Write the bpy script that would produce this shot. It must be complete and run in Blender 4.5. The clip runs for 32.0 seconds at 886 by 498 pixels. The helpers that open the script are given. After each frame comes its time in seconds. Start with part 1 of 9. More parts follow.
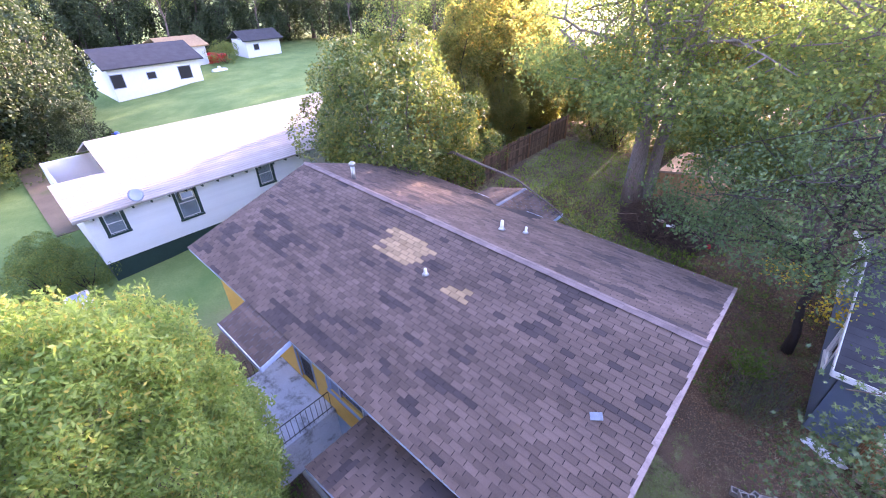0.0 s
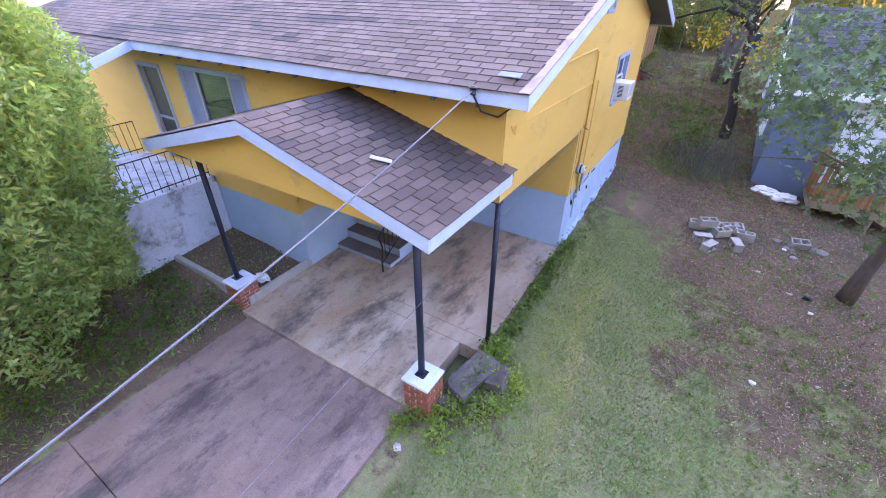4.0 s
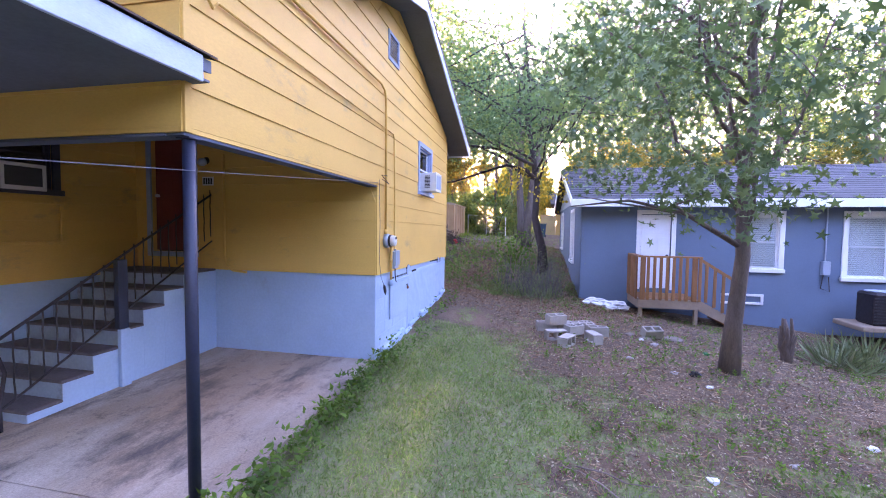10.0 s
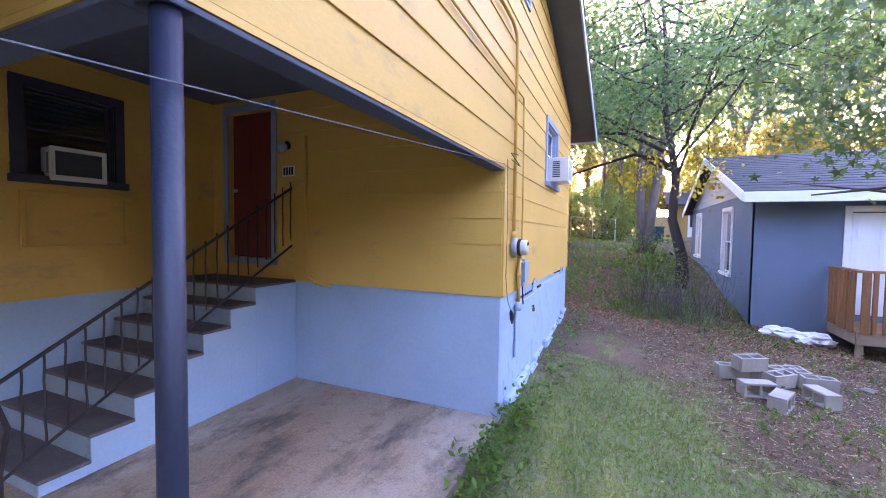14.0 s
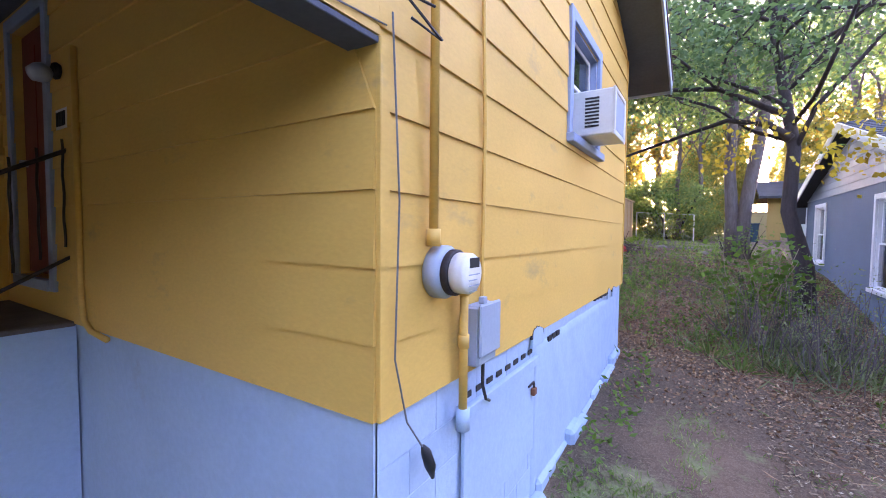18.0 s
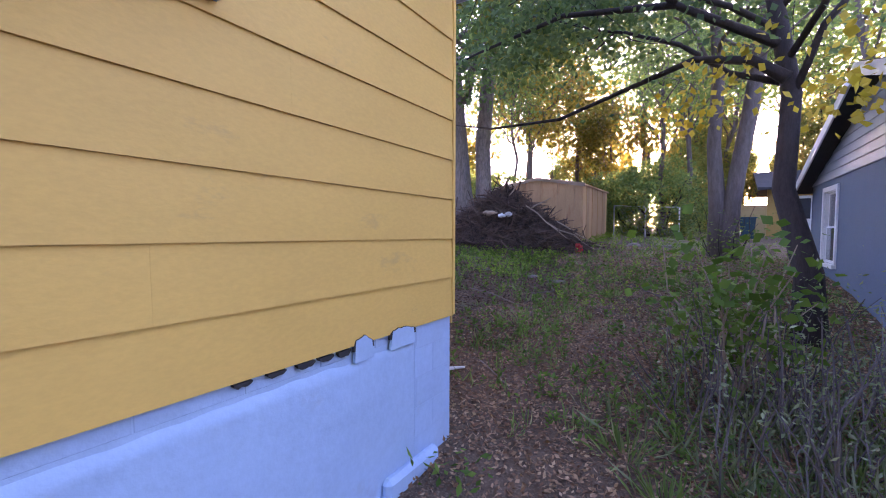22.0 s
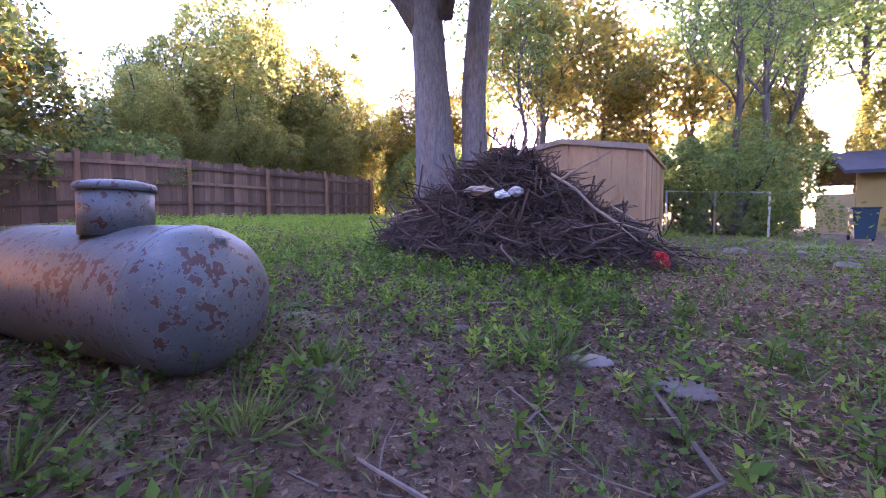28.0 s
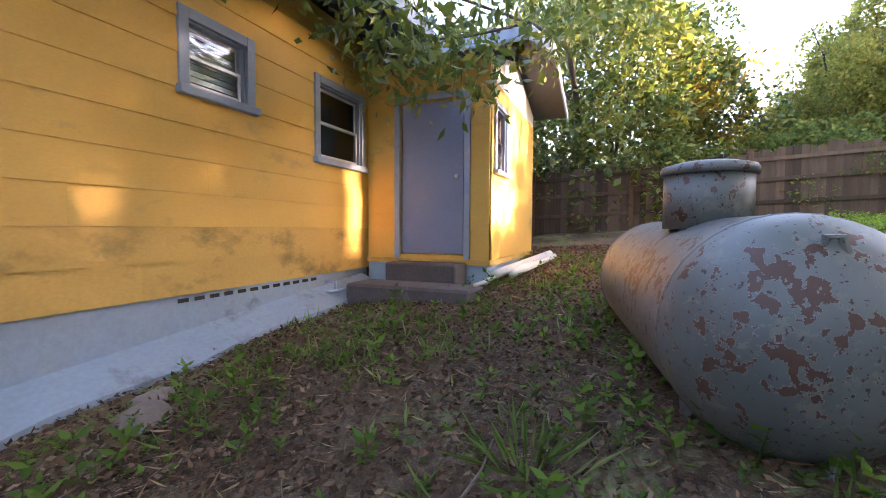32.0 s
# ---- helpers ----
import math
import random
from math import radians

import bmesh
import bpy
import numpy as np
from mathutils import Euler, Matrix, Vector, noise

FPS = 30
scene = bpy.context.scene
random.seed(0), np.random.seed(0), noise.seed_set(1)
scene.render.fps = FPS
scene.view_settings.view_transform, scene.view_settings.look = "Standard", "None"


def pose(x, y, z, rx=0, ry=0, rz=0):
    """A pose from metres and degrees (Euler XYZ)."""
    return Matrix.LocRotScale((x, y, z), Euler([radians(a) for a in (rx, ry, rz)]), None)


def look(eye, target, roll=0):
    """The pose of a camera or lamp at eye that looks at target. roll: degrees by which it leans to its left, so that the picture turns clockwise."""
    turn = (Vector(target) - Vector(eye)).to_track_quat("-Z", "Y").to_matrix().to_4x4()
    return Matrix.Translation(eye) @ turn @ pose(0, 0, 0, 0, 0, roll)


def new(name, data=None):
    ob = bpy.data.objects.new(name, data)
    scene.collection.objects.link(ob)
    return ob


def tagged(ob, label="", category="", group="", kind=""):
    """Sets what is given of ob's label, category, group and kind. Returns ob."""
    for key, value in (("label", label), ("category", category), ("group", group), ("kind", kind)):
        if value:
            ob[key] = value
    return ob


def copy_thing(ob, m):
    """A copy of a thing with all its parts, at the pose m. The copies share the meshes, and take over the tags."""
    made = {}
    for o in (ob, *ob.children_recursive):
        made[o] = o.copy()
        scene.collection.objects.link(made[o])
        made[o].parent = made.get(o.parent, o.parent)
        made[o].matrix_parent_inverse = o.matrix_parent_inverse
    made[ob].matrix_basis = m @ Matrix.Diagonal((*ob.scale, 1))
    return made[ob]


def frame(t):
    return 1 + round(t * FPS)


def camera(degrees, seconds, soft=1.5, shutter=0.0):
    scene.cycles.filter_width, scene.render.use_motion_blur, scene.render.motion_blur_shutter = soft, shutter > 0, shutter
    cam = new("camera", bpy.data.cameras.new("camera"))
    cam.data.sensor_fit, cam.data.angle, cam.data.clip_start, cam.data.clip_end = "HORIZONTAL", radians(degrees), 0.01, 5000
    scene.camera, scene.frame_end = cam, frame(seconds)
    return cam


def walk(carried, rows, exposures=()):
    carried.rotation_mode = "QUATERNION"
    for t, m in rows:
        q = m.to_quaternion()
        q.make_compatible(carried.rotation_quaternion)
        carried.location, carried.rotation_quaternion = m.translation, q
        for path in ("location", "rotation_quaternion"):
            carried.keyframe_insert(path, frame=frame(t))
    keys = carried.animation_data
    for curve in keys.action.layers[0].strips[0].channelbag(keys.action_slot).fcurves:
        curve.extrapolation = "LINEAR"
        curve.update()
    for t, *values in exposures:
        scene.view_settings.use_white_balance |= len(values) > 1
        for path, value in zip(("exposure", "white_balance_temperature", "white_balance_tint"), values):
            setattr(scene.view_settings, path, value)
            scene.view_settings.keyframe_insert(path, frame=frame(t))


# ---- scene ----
cam = camera(93.4, 32.0, soft=1.0)
METRES, EYE, TURN = 29.2, 12.41, 42.3
ROWS = [
    (0.0, 0.0, 0.0, 0.0, -0.21, -33.53, 0.32),
    (0.5, 0.0016, -0.0172, -0.0301, -0.24, -33.05, 0.3),
    (1.0, 0.0022, -0.0321, -0.0605, -0.29, -32.89, 0.28),
    (1.5, 0.0039, -0.0418, -0.0878, -0.31, -32.91, 0.28),
    (2.0, 0.006, -0.0492, -0.1158, -0.34, -33.01, 0.24),
    (2.5, 0.0105, -0.0544, -0.1439, -0.29, -33.1, 0.24),
    (3.0, 0.0132, -0.0584, -0.1777, -0.41, -33.2, 0.14),
    (3.5, 0.0145, -0.0615, -0.21, -3.94, -33.25, 0.07),
    (4.0, 0.0145, -0.0663, -0.2411, -9.68, -33.22, 0.02),
    (4.5, 0.0191, -0.0688, -0.268, -17.39, -33.26, -0.12),
    (6.5, 0.0377, -0.0651, -0.317, -29.74, -8.02, -0.68),
    (7.0, 0.0403, -0.0582, -0.3322, -30.01, -6.33, -0.66),
    (7.5, 0.043, -0.0529, -0.3419, -30.15, -5.2, -0.69),
    (8.0, 0.0484, -0.0466, -0.347, -30.2, -4.39, -0.67),
    (8.5, 0.0535, -0.0381, -0.3501, -30.26, -3.87, -0.71),
    (9.0, 0.0595, -0.0296, -0.3526, -30.28, -3.41, -0.71),
    (9.5, 0.0661, -0.021, -0.3532, -30.28, -3.11, -0.71),
    (10.0, 0.0727, -0.0105, -0.3519, -30.19, -2.9, -0.71),
    (10.5, 0.0761, -0.0008, -0.3511, -29.78, -2.72, -0.73),
    (11.0, 0.0785, 0.0104, -0.3505, -28.68, -2.59, -0.8),
    (11.5, 0.079, 0.0203, -0.3513, -27.5, -2.52, -0.85),
    (12.0, 0.0759, 0.03, -0.3518, -26.8, -2.48, -0.91),
    (12.5, 0.0716, 0.0385, -0.3526, -25.83, -2.45, -0.89),
    (13.0, 0.0714, 0.044, -0.3535, -24.09, -2.46, -0.86),
    (13.5, 0.075, 0.051, -0.3537, -21.57, -2.52, -0.85),
    (14.0, 0.0835, 0.0573, -0.3531, -18.43, -2.56, -0.82),
    (14.5, 0.0949, 0.0633, -0.3514, -15.17, -2.61, -0.69),
    (16.5, 0.1351, 0.0974, -0.3516, -11.03, -2.74, -0.51),
    (17.0, 0.1426, 0.1134, -0.3516, -10.88, -2.78, -0.56),
    (17.5, 0.1463, 0.1279, -0.3525, -10.45, -2.85, -0.58),
    (18.0, 0.15, 0.1421, -0.3531, -10.23, -2.75, -0.55),
    (18.5, 0.1589, 0.1546, -0.3524, -10.08, -2.74, -0.48),
    (19.0, 0.1712, 0.1611, -0.3536, -10.07, -2.79, -0.48),
    (19.5, 0.184, 0.1697, -0.3536, -9.99, -2.78, -0.43),
    (20.0, 0.1993, 0.1758, -0.3538, -10.01, -2.69, -0.21),
    (20.5, 0.2154, 0.182, -0.3541, -9.97, -2.71, -0.14),
    (21.0, 0.2313, 0.192, -0.3558, -9.98, -2.7, -0.19),
    (21.5, 0.243, 0.2098, -0.3559, -9.91, -2.8, -0.27),
    (22.0, 0.2494, 0.2216, -0.3572, -9.84, -2.73, -0.15),
    (22.5, 0.2575, 0.233, -0.3574, -9.85, -2.73, -0.21),
    (23.0, 0.2664, 0.2442, -0.3566, -9.86, -2.69, -0.12),
    (23.5, 0.2721, 0.2541, -0.3558, -9.86, -2.69, -0.12),
    (24.0, 0.278, 0.2632, -0.3546, -9.82, -2.62, -0.15),
    (24.5, 0.2789, 0.2696, -0.3552, -9.81, -2.66, -0.23),
    (25.0, 0.2787, 0.2776, -0.3562, -9.86, -2.58, -0.26),
    (25.5, 0.2822, 0.287, -0.3579, -9.91, -2.63, -0.25),
    (27.5, 0.3065, 0.3743, -0.3643, -10.36, -2.96, -0.01),
    (28.0, 0.3100, 0.4033, -0.3597, -9.19, -2.93, -0.09),
    (28.5, 0.3103, 0.4210, -0.3610, 1.76, -2.89, -0.08),
    (29.0, 0.3118, 0.4327, -0.3615, 15.01, -2.79, -0.04),
    (29.5, 0.3126, 0.4343, -0.3615, 25.70, -2.75, -0.18),
    (30.0, 0.3111, 0.4358, -0.3607, 37.07, -2.83, -0.14),
    (30.5, 0.3095, 0.4361, -0.3602, 49.26, -2.87, -0.14),
    (31.0, 0.3079, 0.4373, -0.3598, 56.15, -3.07, -0.18),
    (31.5, 0.3068, 0.4380, -0.3607, 62.97, -2.85, -0.14),
    (32.0, 0.3077, 0.4373, -0.3614, 70.13, -2.86, -0.37),
]
EXPOSURES = [(0.0, 3.85, 6000, 54), (1.0, 3.92, 6000, 52), (2.0, 4.08, 6100, 50), (4.0, 4.58, 6300, 47), (9.0, 4.7, 5900, 57), (14.0, 4.82, 6000, 50), (17.0, 4.78, 6150, 52), (18.5, 4.78, 6150, 50), (20.0, 4.2, 5850, 50), (22.0, 4.08, 5850, 54), (25.5, 4.12, 5550, 58), (28.0, 4.45, 5500, 68), (30.0, 4.2, 6100, 54), (31.0, 4.25, 6250, 44), (32.0, 4.45, 6500, 34)]
walk(cam, [(t, pose(0.526, -3.8, EYE, 0, 0, TURN) @ pose(METRES * x, METRES * y, METRES * z, 90 + pitch, roll, yaw)) for t, x, y, z, yaw, pitch, roll in ROWS], EXPOSURES)
# ---- light: low evening sun behind the woods at the back, open sky above ----
SUN_EL, SUN_AZ = radians(11.0), radians(-4.0)
world = bpy.data.worlds.new("evening_sky")
scene.world = world
world.use_nodes = True
wn = world.node_tree
wn.nodes.clear()
sky = wn.nodes.new("ShaderNodeTexSky")
sky.sky_type, sky.sun_disc, sky.sun_elevation, sky.sun_rotation = "NISHITA", False, SUN_EL, SUN_AZ
sky.air_density, sky.dust_density, sky.ozone_density = 1.0, 1.6, 1.0
bg = wn.nodes.new("ShaderNodeBackground")
bg.inputs["Strength"].default_value = 0.15
wout = wn.nodes.new("ShaderNodeOutputWorld")
wn.links.new(sky.outputs[0], bg.inputs["Color"])
wn.links.new(bg.outputs[0], wout.inputs["Surface"])
sun_data = bpy.data.lights.new("sun", "SUN")
sun_data.energy, sun_data.angle, sun_data.color = 3.4, radians(0.6), (1.0, 0.80, 0.52)
sun = new("sun", sun_data)
sun_from = Vector((math.sin(SUN_AZ) * math.cos(SUN_EL), math.cos(SUN_AZ) * math.cos(SUN_EL), math.sin(SUN_EL)))
sun.matrix_basis = look(sun_from * 90, (0, 0, 0))

# ---- materials ----
def nodes(name):
    m = bpy.data.materials.new(name)
    m.use_nodes = True
    t = m.node_tree
    t.nodes.clear()
    out = t.nodes.new("ShaderNodeOutputMaterial")
    b = t.nodes.new("ShaderNodeBsdfPrincipled")
    t.links.new(b.outputs[0], out.inputs["Surface"])
    return m, t, b, out


def nz(t, scale, detail=3.0, rough=0.55, stretch=None, offset=0.0):
    g = t.nodes.new("ShaderNodeNewGeometry")
    mp = t.nodes.new("ShaderNodeMapping")
    mp.inputs["Location"].default_value = (offset, offset * 0.7, offset * 1.3)
    if stretch:
        mp.inputs["Scale"].default_value = stretch
    n = t.nodes.new("ShaderNodeTexNoise")
    n.inputs["Scale"].default_value, n.inputs["Detail"].default_value, n.inputs["Roughness"].default_value = scale, detail, rough
    t.links.new(g.outputs["Position"], mp.inputs["Vector"])
    t.links.new(mp.outputs[0], n.inputs["Vector"])
    return n.outputs["Fac"]


def ramp(t, fac, stops):
    r = t.nodes.new("ShaderNodeValToRGB")
    e = r.color_ramp.elements
    while len(e) < len(stops):
        e.new(0.5)
    for k, (p, c) in zip(e, stops):
        k.position = p
        k.color = (*c, 1) if isinstance(c, tuple) else (c, c, c, 1)
    t.links.new(fac, r.inputs[0])
    return r.outputs[0]


def mix(t, fac, a, b, mode="MIX"):
    m = t.nodes.new("ShaderNodeMix")
    m.data_type, m.blend_type = "RGBA", mode
    for sock, v in ((m.inputs[0], fac), (m.inputs[6], a), (m.inputs[7], b)):
        if isinstance(v, (int, float)):
            sock.default_value = v if sock.type == "VALUE" else (v, v, v, 1)
        elif isinstance(v, tuple):
            sock.default_value = (*v, 1)
        else:
            t.links.new(v, sock)
    return m.outputs[2]


def bump(t, b, fac, strength, dist=0.01):
    n = t.nodes.new("ShaderNodeBump")
    n.inputs["Strength"].default_value, n.inputs["Distance"].default_value = strength, dist
    t.links.new(fac, n.inputs["Height"])
    t.links.new(n.outputs[0], b.inputs["Normal"])


def dim(c, k):
    return tuple(min(1.0, v * k) for v in c)


def surf(name, c, var=0.18, scale=2.0, fine=45.0, rough=0.75, rel=0.25, stain=None, stain_scale=1.2, stain_lo=0.55, metal=0.0, rand=0.0, island=0.0, stretch=None, spec=0.4):
    """Paint, wood, stone or metal: a base colour that varies at two scales, with stains and fine relief."""
    m, t, b, _ = nodes(name)
    big = nz(t, scale, 4, 0.6, stretch)
    small = nz(t, fine, 3, 0.6, stretch, 7.3)
    col = ramp(t, big, [(0.3, dim(c, 1 - var)), (0.7, dim(c, 1 + var * 0.6))])
    col = mix(t, 0.35, col, ramp(t, small, [(0.35, dim(c, 1 - var * 1.3)), (0.7, dim(c, 1 + var * 0.7))]))
    if stain:
        s = nz(t, stain_scale, 6, 0.7, stretch, 3.1)
        col = mix(t, ramp(t, s, [(stain_lo, 0.0), (min(0.99, stain_lo + 0.16), 0.85)]), col, stain)
    if rand or island:
        src = t.nodes.new("ShaderNodeObjectInfo" if rand else "ShaderNodeNewGeometry")
        k = rand or island
        col = mix(t, 1.0, col, ramp(t, src.outputs["Random" if rand else "Random Per Island"], [(0.0, 1 - k), (1.0, 1.0)]), "MULTIPLY")
    t.links.new(col, b.inputs["Base Color"])
    b.inputs["Roughness"].default_value, b.inputs["Metallic"].default_value = rough, metal
    b.inputs["Specular IOR Level"].default_value = spec
    bump(t, b, small, rel, 0.006)
    return m


def leafmat(name, c, c2, glow=0.45, rough=0.55, third=None, patch=0.45):
    """Leaves: two or three greens picked leaf by leaf, with light shining through."""
    m, t, b, out = nodes(name)
    g = t.nodes.new("ShaderNodeNewGeometry")
    stops = [(0.0, dim(c, 0.55)), (0.45, c), (0.85, c2)] + ([(0.97, third)] if third else [])
    col = ramp(t, g.outputs["Random Per Island"], stops)
    col = mix(t, patch, col, mix(t, ramp(t, nz(t, 0.9, 3, 0.6), [(0.35, 0.0), (0.65, 1.0)]), dim(c, 0.7), c2))
    t.links.new(col, b.inputs["Base Color"])
    b.inputs["Roughness"].default_value, b.inputs["Specular IOR Level"].default_value = rough, 0.35
    tr = t.nodes.new("ShaderNodeBsdfTranslucent")
    t.links.new(mix(t, 1.0, col, (0.97, 1.0, 0.6), "MULTIPLY"), tr.inputs["Color"])
    ms = t.nodes.new("ShaderNodeMixShader")
    ms.inputs[0].default_value = glow
    t.links.new(b.outputs[0], ms.inputs[1])
    t.links.new(tr.outputs[0], ms.inputs[2])
    t.links.new(ms.outputs[0], out.inputs["Surface"])
    return m


def glassmat(name, tint=(0.85, 0.9, 0.92)):
    m, t, b, _ = nodes(name)
    b.inputs["Base Color"].default_value = (*tint, 1)
    b.inputs["Roughness"].default_value, b.inputs["Transmission Weight"].default_value, b.inputs["IOR"].default_value = 0.02, 1.0, 1.45
    bump(t, b, nz(t, 1.7, 2), 0.02, 0.01)
    return m


YELLOW = surf("yellow_siding_paint", (0.66, 0.39, 0.085), 0.10, 0.7, 30, 0.62, 0.12, (0.33, 0.245, 0.10), 1.1, 0.59, rand=0.03, stretch=(1, 1, 2.2))
YELLOW_LOW = surf("weathered_yellow_siding_paint", (0.61, 0.365, 0.088), 0.16, 1.1, 30, 0.65, 0.15, (0.16, 0.12, 0.035), 1.5, 0.52, rand=0.08, stretch=(1, 1, 1.6))
BLUEPAINT = surf("pale_blue_foundation_paint", (0.335, 0.445, 0.585), 0.10, 1.4, 26, 0.75, 0.35, (0.30, 0.32, 0.38), 2.2, 0.64)
BLUEBLOCK = surf("pale_blue_painted_block", (0.355, 0.465, 0.62), 0.10, 2.0, 22, 0.8, 0.6, (0.33, 0.34, 0.38), 2.6, 0.66, rand=0.06)
BLUEDIRTY = surf("grimy_pale_blue_foundation_paint", (0.275, 0.335, 0.405), 0.18, 1.2, 30, 0.8, 0.5, (0.13, 0.115, 0.10), 2.4, 0.56)
STAINWHITE = surf("mildewed_white_stucco", (0.52, 0.55, 0.62), 0.2, 1.3, 24, 0.85, 0.5, (0.07, 0.065, 0.05), 1.6, 0.5)
TRIM = surf("blue_grey_trim_paint", (0.27, 0.33, 0.46), 0.14, 3.0, 40, 0.6, 0.2, (0.16, 0.18, 0.22), 5, 0.68)
FASCIA = surf("pale_blue_fascia_paint", (0.44, 0.51, 0.66), 0.16, 2.5, 35, 0.65, 0.25, (0.25, 0.24, 0.24), 3.0, 0.66, stretch=(1, 1, 3))
# trim paint darkened to carry the shade under the overhang
EDGESHADE = surf("shade_darkened_trim_paint", (0.075, 0.085, 0.115), 0.2, 3.0, 40, 0.8, 0.2)
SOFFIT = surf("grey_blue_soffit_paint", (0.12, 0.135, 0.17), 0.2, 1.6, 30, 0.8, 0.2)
POSTBLUE = surf("dark_slate_blue_post_paint", (0.017, 0.021, 0.04), 0.25, 5.0, 50, 0.5, 0.25, (0.10, 0.10, 0.12), 6, 0.68)
SHINGLE = surf("brown_asphalt_shingle", (0.142, 0.097, 0.078), 0.36, 0.7, 120, 0.92, 0.5, (0.07, 0.05, 0.045), 0.6, 0.56, stretch=(0.5, 1.6, 1), rand=0.42)
SHINGLE_STUFF = surf("brown_asphalt_shingle_field", (0.142, 0.097, 0.078), 0.36, 0.7, 120, 0.92, 0.5, (0.07, 0.05, 0.045), 0.6, 0.56, stretch=(0.5, 1.6, 1), island=0.42)
SHINGLE_TAN = surf("tan_bare_shingle", (0.36, 0.24, 0.13), 0.25, 3.0, 90, 0.92, 0.4, rand=0.35)
ROOFBASE = surf("dark_roof_felt", (0.022, 0.018, 0.02), 0.3, 1.0, 60, 0.95, 0.4)
STEPCON = surf("dirty_step_tread_concrete", (0.12, 0.10, 0.10), 0.35, 3.0, 40, 0.85, 0.4, (0.26, 0.24, 0.25), 2.4, 0.62)
BLOCKGREY = surf("grey_concrete_block", (0.36, 0.34, 0.31), 0.2, 5.0, 60, 0.92, 0.6, (0.2, 0.19, 0.17), 3.5, 0.6)
BRICK = surf("red_brick", (0.36, 0.115, 0.065), 0.25, 9.0, 70, 0.85, 0.5, rand=0.35)
MORTAR = surf("pale_mortar", (0.42, 0.38, 0.34), 0.2, 8.0, 70, 0.9, 0.5)
CAPPAINT = surf("chipped_pale_blue_cap", (0.55, 0.62, 0.74), 0.18, 5.0, 50, 0.7, 0.3, (0.3, 0.27, 0.25), 6, 0.62)
IRON = surf("rusty_black_iron", (0.035, 0.028, 0.03), 0.4, 12.0, 80, 0.6, 0.3, (0.12, 0.05, 0.025), 9, 0.62, metal=0.3)
REDDOOR = surf("dark_red_door_paint", (0.17, 0.028, 0.02), 0.22, 3.0, 40, 0.5, 0.15)
GREYDOOR = surf("slate_blue_door_paint", (0.20, 0.235, 0.36), 0.12, 1.6, 30, 0.55, 0.12, (0.12, 0.13, 0.17), 2.2, 0.66)
DARKSCREEN = surf("dark_door_screen", (0.02, 0.02, 0.026), 0.3, 6, 90, 0.4, 0.1)
WHITEPLASTIC = surf("aged_white_plastic", (0.66, 0.65, 0.62), 0.1, 6, 60, 0.45, 0.1, (0.42, 0.38, 0.32), 5, 0.68)
WHITEPAINT = surf("white_paint", (0.76, 0.77, 0.78), 0.07, 3, 40, 0.55, 0.1)
ALU = surf("weathered_aluminium", (0.55, 0.56, 0.57), 0.14, 5, 80, 0.42, 0.1, metal=0.7)
GREYBOX = surf("grey_utility_plastic", (0.30, 0.35, 0.42), 0.08, 4, 50, 0.5, 0.1)
CABLE = surf("black_cable_rubber", (0.02, 0.02, 0.024), 0.2, 5, 60, 0.5, 0.1)
# near-black that paints the shade of rooms and slots; digits use it too
DARKVOID = surf("near_black_shade_and_digits", (0.03, 0.028, 0.027), 0.3, 1, 10, 0.9, 0.0)
GLASS = glassmat("window_glass")
BLUEWALL = surf("slate_blue_wall_paint", (0.128, 0.176, 0.245), 0.10, 0.8, 40, 0.8, 0.3, rand=0.03)
GREYROOF = surf("dark_grey_shingle_roof", (0.06, 0.06, 0.068), 0.3, 1.4, 90, 0.92, 0.5, rand=0.3)
DECKWOOD = surf("orange_brown_deck_wood", (0.34, 0.155, 0.055), 0.25, 5.0, 60, 0.7, 0.25, rand=0.25, stretch=(4, 4, 0.5))
PALEWOOD = surf("pale_weathered_lumber", (0.36, 0.27, 0.19), 0.2, 5.0, 60, 0.75, 0.25, rand=0.2)
FENCEWOOD = surf("dark_brown_fence_wood", (0.20, 0.125, 0.082), 0.32, 3.0, 60, 0.82, 0.35, (0.05, 0.035, 0.03), 2.5, 0.6, rand=0.6, stretch=(3, 3, 0.4))
POSTWOOD = surf("treated_fence_post_wood", (0.24, 0.13, 0.07), 0.25, 4.0, 60, 0.8, 0.3, rand=0.25, stretch=(3, 3, 0.4))
SHEDMETAL = surf("rusty_tan_shed_sheet", (0.50, 0.29, 0.14), 0.2, 1.3, 40, 0.6, 0.15, (0.36, 0.15, 0.05), 1.4, 0.52, rand=0.3, stretch=(2, 2, 0.5))
BARK = surf("grey_brown_bark", (0.135, 0.105, 0.09), 0.4, 7.0, 45, 0.92, 1.0, (0.17, 0.16, 0.14), 2.0, 0.6, stretch=(2.2, 2.2, 0.5))
BARKPALE = surf("pale_grey_bark", (0.20, 0.17, 0.155), 0.55, 11.0, 45, 0.92, 1.6, (0.10, 0.085, 0.065), 3.0, 0.54, stretch=(2.2, 2.2, 0.45))
BARKDARK = surf("dark_damp_bark", (0.05, 0.037, 0.033), 0.4, 8.0, 45, 0.9, 1.0, stretch=(2.2, 2.2, 0.5))
TWIG = surf("dry_brush_twig", (0.155, 0.098, 0.072), 0.35, 6.0, 60, 0.9, 0.3, island=0.75)
WHITESIDING = surf("white_lap_siding", (0.72, 0.74, 0.76), 0.06, 1.0, 30, 0.6, 0.1, rand=0.05)
WHITEROOF = surf("pale_grey_shingle_roof", (0.33, 0.31, 0.285), 0.16, 1.0, 50, 0.9, 0.3, rand=0.18)
